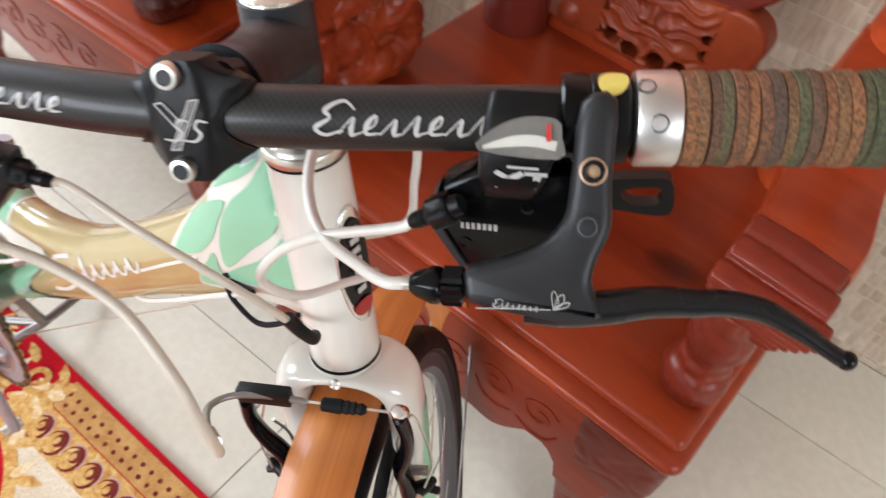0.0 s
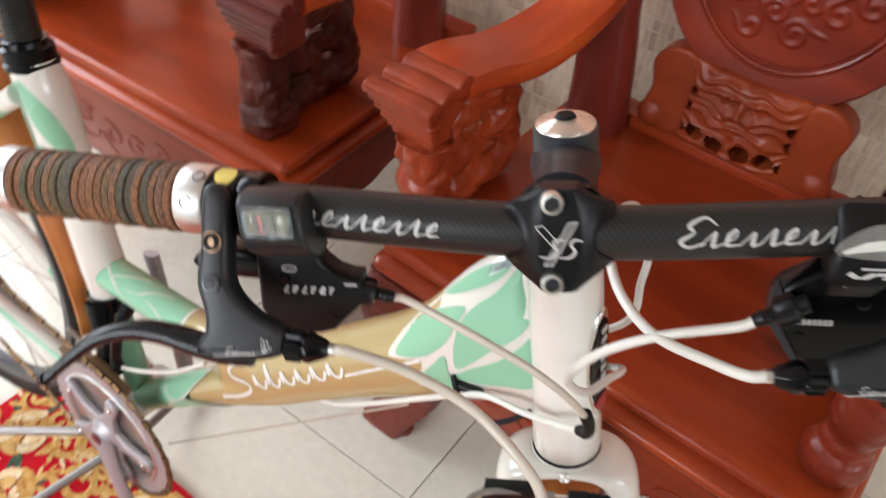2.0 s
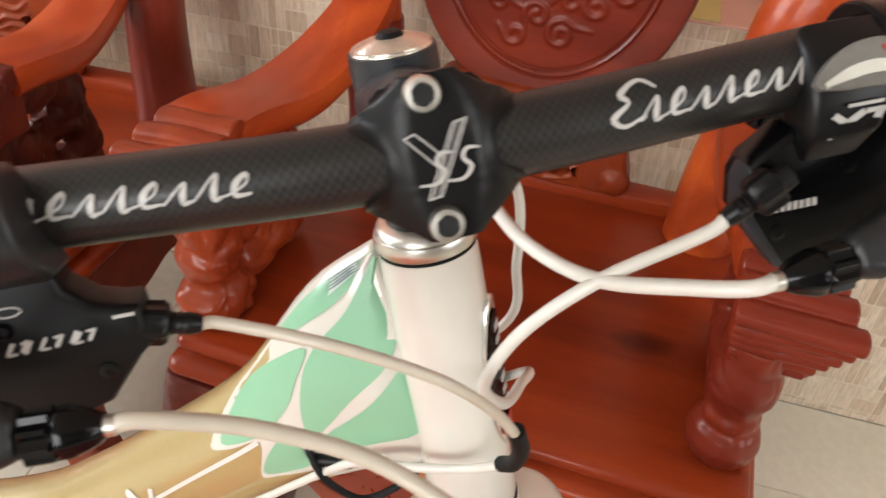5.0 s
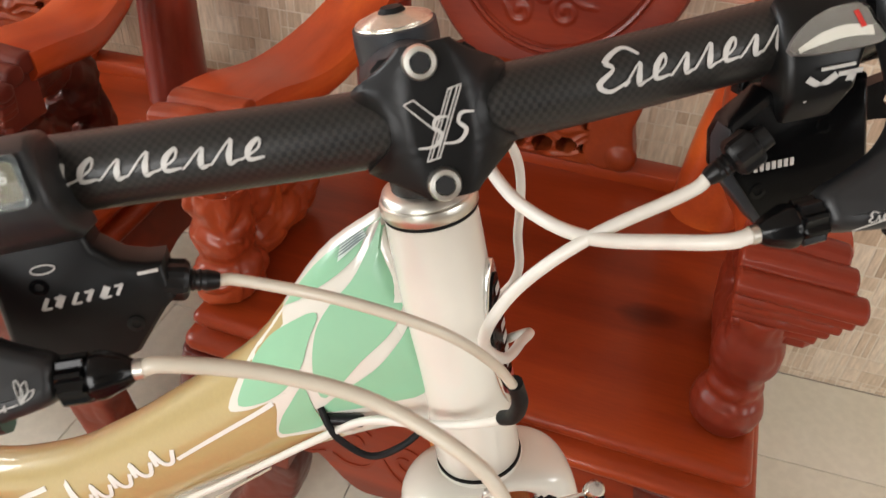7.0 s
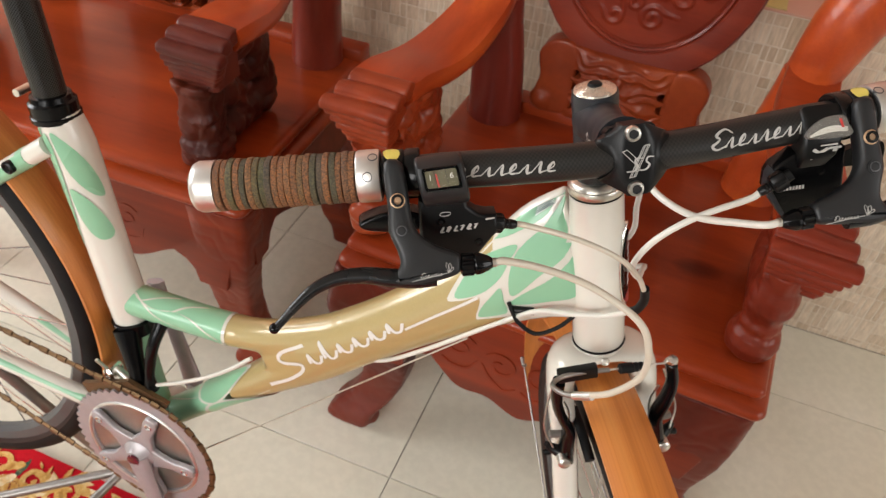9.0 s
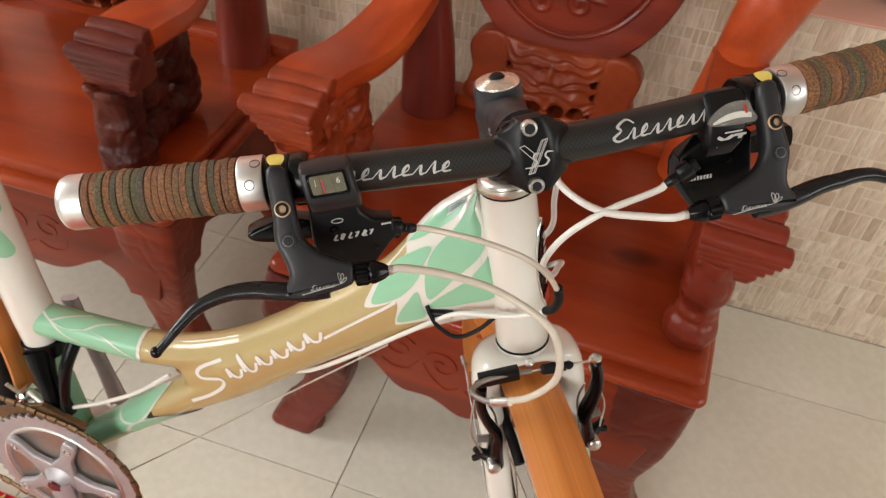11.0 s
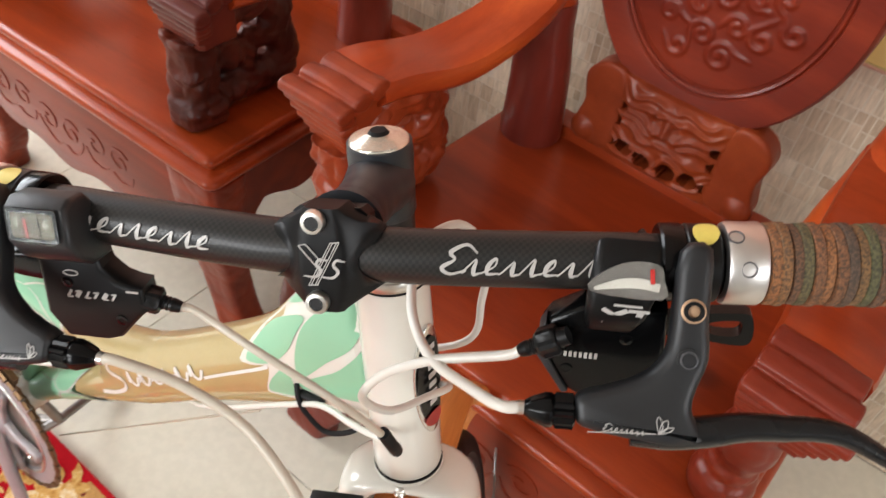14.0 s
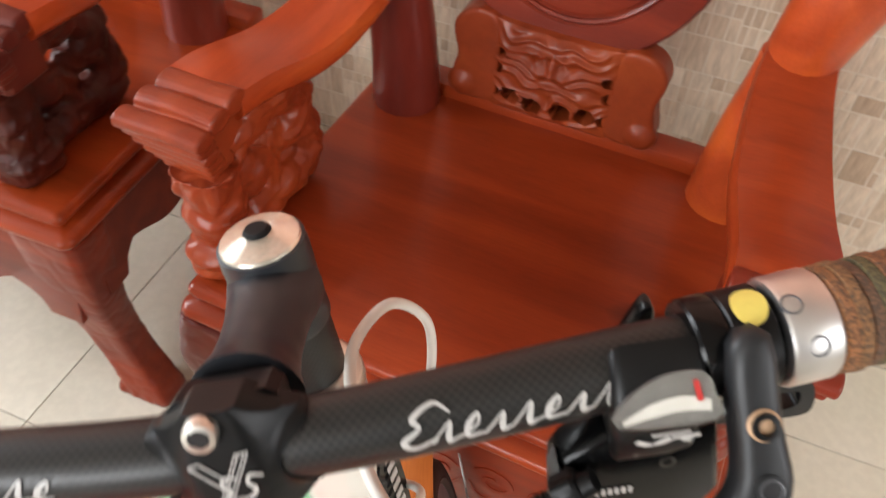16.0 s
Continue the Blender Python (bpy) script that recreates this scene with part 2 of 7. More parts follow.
STICKER = plain("pale_sticker", (0.62, 0.72, 0.66), 0.3, 0, 0, 0.05, 300)
GREY_INK = plain("grey_ink", (0.20, 0.25, 0.25), 0.5)
CLEAR = glass("clear_window")
CARBON_GREY = plain("grey_sheen_carbon", (0.024, 0.027, 0.032), 0.40, 0.2, 0.06, 0.15, 400, 0, 0.5)
LEATHER = leather("mottled_leather")
MAROON_CAP = plain("maroon_cap", (0.10, 0.01, 0.02), 0.25, 0, 0.3)


def tile_floor(name):
    m, nt, p = material(name, 0.13)
    v = coords(nt)
    info = nt.nodes.new("ShaderNodeObjectInfo")
    a = noise_out(nt, v, 3.0, 6.0, 0.6, 0.4)
    b = noise_out(nt, v, 55.0, 4.0)
    c = ramp(nt, a, [(0.3, (0.67, 0.630, 0.505)), (0.55, (0.725, 0.685, 0.565)), (0.75, (0.765, 0.730, 0.620))])
    d = ramp(nt, b, [(0.42, (0.9, 0.9, 0.9)), (0.6, (1, 1, 1))])
    c = mix(nt, 0.5, c, d, "MULTIPLY")
    r = ramp(nt, info.outputs["Random"], [(0, (0.94, 0.94, 0.94)), (1, (1, 1, 1))])
    c = mix(nt, 1.0, c, r, "MULTIPLY")
    nt.links.new(c, p.inputs["Base Color"])
    rough_from(nt, p, a, 0.10, 0.24)
    return m


def mosaic(name):
    m, nt, p = material(name, 0.4)
    info, geo = nt.nodes.new("ShaderNodeObjectInfo"), nt.nodes.new("ShaderNodeNewGeometry")
    add = nt.nodes.new("ShaderNodeMath")
    add.operation = "ADD"
    nt.links.new(info.outputs["Random"], add.inputs[0])
    nt.links.new(geo.outputs["Random Per Island"], add.inputs[1])
    fr = nt.nodes.new("ShaderNodeMath")
    fr.operation = "FRACT"
    nt.links.new(add.outputs[0], fr.inputs[0])
    v = coords(nt, (60, 60, 9))
    g = noise_out(nt, v, 3.0, 4.0, 0.6, 0.3)
    c = ramp(nt, fr.outputs[0], [(0.0, (0.490, 0.365, 0.255)), (0.2, (0.610, 0.480, 0.350)), (0.55, (0.710, 0.590, 0.455)), (0.8, (0.590, 0.460, 0.330)), (1.0, (0.770, 0.665, 0.530))])
    s = ramp(nt, g, [(0.35, (0.74, 0.71, 0.68)), (0.65, (1.10, 1.09, 1.08))])
    c = mix(nt, 0.8, c, s, "MULTIPLY")
    nt.links.new(c, p.inputs["Base Color"])
    bump(nt, p, g, 0.1, 0.001)
    return m


TILE = tile_floor("cream_porcelain_tile")
GROUT = plain("grey_grout", (0.17, 0.15, 0.12), 0.85, 0, 0, 0.15, 80)
MOSAIC = mosaic("brown_mosaic_tile")
MOSAIC_GROUT = plain("pale_mosaic_grout", (0.72, 0.63, 0.51), 0.8, 0, 0, 0.1, 80)
PINK = plain("salmon_wall_paint", (0.62, 0.34, 0.25), 0.6, 0, 0, 0.06, 12)
OLIVE_YELLOW = plain("yellow_wall_paint", (0.55, 0.45, 0.16), 0.6, 0, 0, 0.08, 14)
# greyed paints for unseen walls and ceiling, so they bounce less fill
DIM_WALL = plain("dimmed_wall_paint", (0.24, 0.22, 0.20), 0.7, 0, 0, 0.05, 8)
DIM_CEILING = plain("dimmed_ceiling_paint", (0.42, 0.40, 0.37), 0.8, 0, 0, 0.04, 8)
GROUND_OUT = plain("yard_concrete", (0.36, 0.34, 0.31), 0.9, 0, 0, 0.2, 5)

# ---- mesh helpers ----


def finish(bm, angle=38, weld=True):
    if weld:
        bmesh.ops.remove_doubles(bm, verts=bm.verts, dist=1e-6)
    bmesh.ops.recalc_face_normals(bm, faces=bm.faces)
    me = bpy.data.meshes.new("mesh")
    bm.to_mesh(me)
    bm.free()
    me.shade_smooth()
    me.set_sharp_from_angle(angle=radians(angle))
    return me


def thing(name, place, label, category, group="", turn=0.0):
    ob = new(name)
    ob.empty_display_size = 0.05
    ob.matrix_basis = pose(*place, 0, 0, turn)
    return tagged(ob, label, category, group)


def part(name, bm, mat, parent, label="", shift=None, angle=38):
    me = finish(bm, angle) if isinstance(bm, bmesh.types.BMesh) else bm
    if shift is not None:
        me.transform(Matrix.Translation(-Vector(shift)))
    if not me.materials:
        me.materials.append(mat)
    ob = new(name, me)
    ob.parent = parent
    if label:
        tagged(ob, label)
    return ob


def smooth_path(points, steps=6):
    pts = [Vector(p) for p in points]
    if len(pts) < 3 or steps < 2:
        return pts
    ext = [2 * pts[0] - pts[1]] + pts + [2 * pts[-1] - pts[-2]]
    out = []
    for i in range(1, len(ext) - 2):
        p0, p1, p2, p3 = ext[i - 1:i + 3]
        for k in range(steps):
            t = k / steps
            out.append(0.5 * ((2 * p1) + (p2 - p0) * t + (2 * p0 - 5 * p1 + 4 * p2 - p3) * t * t + (3 * p1 - p0 - 3 * p2 + p3) * t ** 3))
    return out + [pts[-1]]


def ring_faces(bm, rings, closed=False, caps=True):
    n = len(rings[0])
    for r0, r1 in zip(rings, rings[1:] + ([rings[0]] if closed else [])):
        for i in range(n):
            bm.faces.new((r0[i], r0[(i + 1) % n], r1[(i + 1) % n], r1[i]))
    if caps and not closed:
        bm.faces.new(rings[0][::-1])
        bm.faces.new(rings[-1])


def tube(points, radius, segs=12, steps=6, flat=(1.0, 1.0), up=None, bm=None, closed=False):
    """A swept tube; radius is a number or one per point; flat scales the cross-section's two axes."""
    bm = bm or bmesh.new()
    raw = [Vector(p) for p in points]
    pts = smooth_path(raw, steps)
    if isinstance(radius, (int, float)):
        rad = [radius] * len(pts)
    else:
        xs = np.linspace(0, len(raw) - 1, len(pts))
        rad = [float(v) for v in np.interp(xs, range(len(raw)), radius)]
    side = None
    rings = []
    for i, p in enumerate(pts):
        d = (pts[min(i + 1, len(pts) - 1)] - pts[max(i - 1, 0)]).normalized()
        if up is not None:
            side = Vector(up).cross(d).normalized()
        elif side is None:
            side = d.orthogonal().normalized()
        else:
            side = (side - d * side.dot(d)).normalized()
        other = d.cross(side)
        rings.append([bm.verts.new(p + rad[i] * (math.cos(a) * flat[0] * side + math.sin(a) * flat[1] * other)) for a in (2 * math.pi * k / segs for k in range(segs))])
    ring_faces(bm, rings, closed)
    return bm


def lathe(profile, origin, axis, segs=24, bm=None, start=None):
    """profile: (distance along the axis, radius) pairs."""
    bm = bm or bmesh.new()
    d = Vector(axis).normalized()
    s = (Vector(start) if start is not None else d.orthogonal()).normalized()
    o = d.cross(s)
    rings = [[bm.verts.new(Vector(origin) + d * h + max(r, 1e-5) * (math.cos(a) * s + math.sin(a) * o)) for a in (2 * math.pi * k / segs for k in range(segs))] for h, r in profile]
    ring_faces(bm, rings)
    return bm


def fluted(levels, origin, axis, n):
    """A knurled barrel: levels of (distance along the axis, radius, depth of the flutes)."""
    bm = bmesh.new()
    d = Vector(axis).normalized()
    a0 = d.orthogonal().normalized()
    b0 = d.cross(a0)
    rings = []
    for h, r, deep in levels:
        ring = []
        for k in range(n * 4):
            a = 2 * math.pi * k / (n * 4)
            q = r - (deep if k % 4 == 2 else deep * 0.75 if k % 4 == 3 else 0.0)
            ring.append(bm.verts.new(Vector(origin) + d * h + q * (math.cos(a) * a0 + math.sin(a) * b0)))
        rings.append(ring)
    ring_faces(bm, rings)
    return bm


def inset(outline, d):
    n = len(outline)
    area = sum(outline[i][0] * outline[(i + 1) % n][1] - outline[(i + 1) % n][0] * outline[i][1] for i in range(n))
    sgn = 1 if area > 0 else -1
    out = []
    for i in range(n):
        a, b, c = (Vector(outline[(i + k) % n]) for k in (-1, 0, 1))
        e1, e2 = (b - a).normalized(), (c - b).normalized()
        nn = Vector((-e1.y - e2.y, e1.x + e2.x))
        nn = nn / max(0.35, nn.length ** 2 / 2) * 1.0 if nn.length > 1e-6 else Vector((0, 0))
        out.append((b.x + sgn * d * nn.x, b.y + sgn * d * nn.y))
    return out


def slab(outline, h0, h1, place, bevel=0.0, bm=None):
    """A plate of that outline between two heights; place(x, y, h) gives the point."""
    bm = bm or bmesh.new()
    if bevel:
        turns = [radians(a) for a in (0, 30, 60)]
        low = [(inset(outline, bevel * (1 - math.sin(a))), h0 + bevel * (1 - math.cos(a))) for a in turns] + [(outline, h0 + bevel)]
        top = [(outline, h1 - bevel)] + [(inset(outline, bevel * (1 - math.sin(a))), h1 - bevel * (1 - math.cos(a))) for a in reversed(turns)]
        levels = low + top
    else:
        levels = [(outline, h0), (outline, h1)]
    rings = [[bm.verts.new(place(x, y, h)) for x, y in o] for o, h in levels]
    ring_faces(bm, rings)
    return bm


def box(x0, x1, y0, y1, z0, z1, bevel=0.0, segs=2, bm=None):
    bm = bm or bmesh.new()
    made = bmesh.ops.create_cube(bm, size=1.0)["verts"]
    for v in made:
        v.co = Vector(((x0 + x1) / 2 + v.co.x * (x1 - x0), (y0 + y1) / 2 + v.co.y * (y1 - y0), (z0 + z1) / 2 + v.co.z * (z1 - z0)))
    if bevel:
        edges = list({e for v in made for e in v.link_edges})
        bmesh.ops.bevel(bm, geom=edges, offset=bevel, segments=segs, profile=0.5, affect="EDGES")
    return bm


def blob(centre, size, seed=0, rough=0.0, scale=20.0, subdiv=3, bm=None):
    bm = bm or bmesh.new()
    made = bmesh.ops.create_icosphere(bm, subdivisions=subdiv, radius=1.0)["verts"]
    c, s = Vector(centre), Vector(size)
    for v in made:
        n = v.co.normalized()
        q = Vector((n.x * s.x, n.y * s.y, n.z * s.z))
        v.co = c + q * (1 + rough * noise.noise((c + q) * scale + Vector((seed, 0, 0))))
    return bm


def fuse(bm, voxel=0.004):
    """Welds overlapping pieces into one carved body."""
    me = bpy.data.meshes.new("raw")
    bmesh.ops.recalc_face_normals(bm, faces=bm.faces)
    bm.to_mesh(me)
    bm.free()
    tmp = new("raw", me)
    mod = tmp.modifiers.new("weld", "REMESH")
    mod.mode, mod.voxel_size, mod.use_smooth_shade = "VOXEL", voxel, True
    made = bpy.data.meshes.new_from_object(tmp.evaluated_get(bpy.context.evaluated_depsgraph_get()))
    bpy.data.objects.remove(tmp)
    bpy.data.meshes.remove(me)
    made.materials.clear()
    made.shade_smooth()
    return made


def gnarl(me, amount, scale, seed=0.0):
    """Cuts knotted creases into a carved body."""
    moved = []
    for v in me.vertices:
        q = v.co * scale + Vector((seed, seed * 0.7, 0))
        w = noise.noise_vector(q * 0.6) * 0.8
        crease = abs(noise.noise(q + w))
        fine = noise.noise(q * 2.7)
        moved.append(v.co + v.normal * amount * (min(1.0, crease * 3.2) - 0.75 + 0.25 * fine))
    for v, co in zip(me.vertices, moved):
        v.co = co
    return me


def chisel(me, amount, scale, seed=0.0):
    """Cuts a carved body into knobs and hollows with sharp grooves between them."""
    moved = []
    for v in me.vertices:
        q = v.co * scale + Vector((seed, seed * 0.7, 0))
        q += noise.noise_vector(q * 0.8) * 0.5
        near = noise.voronoi(q)[0]
        moved.append(v.co + v.normal * amount * (min(1.0, (near[1] - near[0]) * 1.6) - 0.7 + 0.22 * noise.noise(q * 2.6)))
    for v, co in zip(me.vertices, moved):
        v.co = co
    return me


def round_outline(points, steps=5):
    """A closed smooth outline through the points."""
    pts = [Vector((*p, 0)) for p in points]
    n = len(pts)
    out = []
    for i in range(n):
        p0, p1, p2, p3 = (pts[(i + k) % n] for k in (-1, 0, 1, 2))
        for k in range(steps):
            t = k / steps
            q = 0.5 * ((2 * p1) + (p2 - p0) * t + (2 * p0 - 5 * p1 + 4 * p2 - p3) * t * t + (3 * p1 - p0 - 3 * p2 + p3) * t ** 3)
            out.append((q.x, q.y))
    return out


def patch(outline, place, lift):
    """A thin painted patch that follows a curved surface."""
    cx, cy = sum(p[0] for p in outline) / len(outline), sum(p[1] for p in outline) / len(outline)
    bm = bmesh.new()
    rows = [[bm.verts.new(place(cx + (p[0] - cx) * k, cy + (p[1] - cy) * k, lift)) for p in outline] for k in (1.0, 0.8, 0.6, 0.4, 0.2)]
    ring_faces(bm, rows, caps=False)
    bm.faces.new(rows[-1])
    return bm


def ribbon(points, width, place, thick=0.0004, steps=6, bm=None, lift=0.0003):
    """A thin raised stripe on a surface; place(u, v, h) gives the point at height h over the surface."""
    bm = bm or bmesh.new()
    pts = smooth_path([Vector((p[0], p[1], 0)) for p in points], steps)
    wid = width if isinstance(width, (list, tuple)) else [width] * len(points)
    ws = [float(v) for v in np.interp(np.linspace(0, len(points) - 1, len(pts)), range(len(points)), wid)]
    rings = []
    for i, p in enumerate(pts):
        d = (pts[min(i + 1, len(pts) - 1)] - pts[max(i - 1, 0)])
        d = d.normalized() if d.length > 1e-9 else Vector((1, 0, 0))
        s = Vector((-d.y, d.x, 0)) * ws[i] / 2
        rings.append([bm.verts.new(place(q.x, q.y, h)) for q, h in ((p - s, lift), (p + s, lift), (p + s, lift + thick), (p - s, lift + thick))])
    ring_faces(bm, rings)
    return bm


def script_strokes(u0, u1, v0, height, slant, loops, place, width, start_big=True, tall=()):
    """One flowing pen stroke between u0 and u1, like a maker's mark."""
    step = (u1 - u0) / loops
    u, pts, ws = u0, [], []
    if start_big:
        h = height
        pts += [(u + step * 0.95 + slant * h, v0 + h * 0.72), (u + step * 0.5 + slant * h, v0 + h), (u + slant * h * 0.6, v0 + h * 0.72), (u + step * 0.45, v0 + h * 0.5), (u - step * 0.1, v0 + h * 0.22), (u + step * 0.25, v0), (u + step * 0.9, v0 + h * 0.16)]
        ws += [width * 0.6, width, width * 1.6, width * 0.8, width * 1.6, width, width * 0.5]
        u += step
    k = 0
    while u < u1 - step * 0.4:
        h = height * (0.52 + 0.06 * math.sin(k * 2.3))
        if k in tall:
            h = height * 0.85
        lean = slant * h
        if k % 3 == 1:
            pts += [(u - step * 0.20, v0 + h * 0.15), (u + step * 0.16 + lean * 0.6, v0 + h * 0.55), (u + step * 0.12 + lean, v0 + h * 1.0), (u - step * 0.10 + lean * 0.6, v0 + h * 0.6), (u - step * 0.02, v0 + h * 0.08), (u + step * 0.42, v0 + h * 0.10)]
            ws += [width * 0.5, width * 0.5, width * 0.8, width * 1.6, width * 1.2, width * 0.5]
        else:
            pts += [(u - step * 0.28, v0 + h * 0.1), (u + step * 0.10 + lean, v0 + h), (u + step * 0.12 + lean * 0.5, v0 + h * 0.4), (u + step * 0.22, v0), (u + step * 0.45, v0 + h * 0.10)]
            ws += [width * 0.5, width * 0.5, width * 1.6, width * 1.2, width * 0.5]
        u += step * 0.8
        k += 1
    return ribbon(pts, ws, place, steps=4)


def words(text, size, place_matrix, depth=0.0004):
    data = bpy.data.curves.new("words", "FONT")
    data.body, data.size, data.extrude, data.align_x, data.align_y = text, size, depth, "CENTER", "CENTER"
    data.resolution_u = 3
    tmp = bpy.data.objects.new("words", data)
    me = bpy.data.meshes.new_from_object(tmp)
    bpy.data.objects.remove(tmp)
    bpy.data.curves.remove(data)
    me.transform(place_matrix)
    return me


XYZ = lambda x, y, h: Vector((x, y, h))

# ---- the room ----
WALL_Y, LEDGE = 1.121, 0.69


def structure(name, bm, mat, label, category):
    ob = new(name, finish(bm, 30))
    ob.data.materials.append(mat)
    return tagged(ob, label, category, kind="structure")


ground = structure("ground", box(-60, 60, -60, 60, -0.30, -0.12), GROUND_OUT, "grey concrete yard around the house", "ground")
floor = structure("floor", box(-3.6, 3.6, -3.7, 1.30, -0.12, -0.004), GROUT, "grey grout bed under cream porcelain floor tiles", "floor")
wall_north = structure("wall_north", box(-3.6, 3.6, WALL_Y + 0.0009, WALL_Y + 0.18, 0.0, LEDGE), MOSAIC_GROUT, "pale grout wall faced with brown mosaic tiles", "wall")
wall_upper = structure("wall_upper", box(-3.6, 3.6, WALL_Y + 0.30, WALL_Y + 0.48, LEDGE - 0.05, 2.9), PINK, "salmon pink painted wall behind the ledge", "wall")
# unseen room shell; its dark tone holds the fill light down
structure("wall_west", box(-3.6, -3.42, -3.7, WALL_Y, 0.0, 1.05), DIM_WALL, "unseen side wall under the window, darkened to cut fill light", "wall")
structure("wall_west_top", box(-3.6, -3.42, -3.7, WALL_Y, 2.45, 2.9), DIM_WALL, "unseen side wall over the window, darkened to cut fill light", "wall")
structure("wall_west_front", box(-3.6, -3.42, -3.7, -1.05, 1.051, 2.449), DIM_WALL, "unseen side wall beside the window, darkened to cut fill light", "wall")
structure("wall_west_back", box(-3.6, -3.42, 1.0, WALL_Y, 1.051, 2.449), DIM_WALL, "unseen side wall beside the window, darkened to cut fill light", "wall")
# east wall with an opening made for the added fill lamp
structure("wall_east", box(3.42, 3.6, -3.7, WALL_Y, 0.0, 1.35), DIM_WALL, "unseen side wall under the window, darkened to cut fill light", "wall")
structure("wall_east_top", box(3.42, 3.6, -3.7, WALL_Y, 2.65, 2.9), DIM_WALL, "unseen side wall over the window, darkened to cut fill light", "wall")
structure("wall_east_front", box(3.42, 3.6, -3.7, -1.75, 1.351, 2.649), DIM_WALL, "unseen side wall beside the window, darkened to cut fill light", "wall")
structure("wall_east_back", box(3.42, 3.6, 0.55, WALL_Y, 1.351, 2.649), DIM_WALL, "unseen side wall beside the window, darkened to cut fill light", "wall")
structure("wall_south_east", box(0.5, 3.419, -3.88, -3.701, 0.0, 2.9), DIM_WALL, "unseen wall beside the wide doorway, darkened to cut fill light", "wall")
structure("wall_south_west", box(-3.419, -2.7, -3.88, -3.701, 0.0, 2.9), DIM_WALL, "unseen wall beside the wide doorway, darkened to cut fill light", "wall")
structure("wall_south_lintel", box(-2.699, 0.499, -3.88, -3.701, 2.65, 2.9), DIM_WALL, "unseen lintel over the wide doorway, darkened to cut fill light", "wall")
structure("ceiling", box(-3.6, 3.6, -3.88, 1.60, 2.901, 3.0), DIM_CEILING, "unseen ceiling, darkened to cut fill light", "ceiling")
structure("ledge", box(-3.6, 3.6, WALL_Y - 0.004, WALL_Y + 0.299, LEDGE + 0.0005, LEDGE + 0.006, 0.002), PINK, "salmon pink painted ledge over the mosaic", "ledge")
structure("trim", box(-0.62, -0.022, WALL_Y - 0.002, WALL_Y + 0.298, LEDGE + 0.0065, LEDGE + 0.009), OLIVE_YELLOW, "olive yellow cloth strip lying on the ledge", "trim")

# ---- carved armchairs ----


def wave_edge(x0, x1, deep, shallow, lobes):
    """The lower edge of a carved apron, from x0 to x1."""
    out = []
    n = 36
    for i in range(n + 1):
        t = i / n
        mid = abs(2 * t - 1)
        z = deep + (shallow - deep) * mid ** 2.2 + 0.009 * math.cos(t * math.pi * 2 * lobes)
        out.append((x0 + (x1 - x0) * t, z))
    return out


def spiral(cx, cy, r, turns, sense, start):
    return [(cx + r * (1 - 0.8 * t) * math.cos(start + sense * turns * 2 * math.pi * t), cy + r * (1 - 0.8 * t) * math.sin(start + sense * turns * 2 * math.pi * t)) for t in np.linspace(0, 1, 14)]


def leg(chair, x, y, sx, sy, height, mat, knee=0.0):
    """A broad four-sided cabriole leg; (x, y) is its outer corner, sx and sy point outwards."""
    bm = bmesh.new()
    levels = [(height, 0.0, 0.116, 0.076), (0.350, 0.003, 0.111, 0.072), (0.300, 0.008, 0.102, 0.067), (0.240, 0.019, 0.092, 0.062), (0.180, 0.029, 0.084, 0.058), (0.120, 0.026, 0.079, 0.057), (0.075, 0.012, 0.079, 0.060), (0.045, -0.006, 0.082, 0.064), (0.020, -0.016, 0.088, 0.068), (0.006, -0.016, 0.086, 0.066), (0.0, -0.010, 0.076, 0.058)]
    a_of = smooth_path([Vector(v[:3]) for v in levels], 4)
    d_of = smooth_path([Vector((v[0], v[3], 0)) for v in levels], 4)
    rings = []
    for (z, o, w), d in zip(a_of, d_of):
        o -= knee * (math.exp(-((z - 0.33) / 0.10) ** 2) + 1.1 * max(0.0, 1 - z / 0.20))
        cx, cy = x - sx * (o + w / 2), y - sy * (o * 0.6 + d.y / 2 + 0.034 * max(0.0, 1 - z / 0.26))
        rings.append([bm.verts.new((cx + w / 2 * math.copysign(abs(math.cos(a)) ** 0.34, math.cos(a)), cy + d.y / 2 * math.copysign(abs(math.sin(a)) ** 0.34, math.sin(a)), z)) for a in (2 * math.pi * (k + 0.5) / 28 for k in range(28))])
    ring_faces(bm, rings)
    for k in range(3):
        blob((x - sx * (0.016 + 0.026 * k - 1.0 * knee), y - sy * 0.036, 0.020), (0.014, 0.018, 0.019), 3, 0.1, 30, 2, bm)
    part("leg", gnarl(fuse(bm, 0.0034), 0.0010, 30.0, x), mat, chair, "broad cabriole leg with a paw foot")


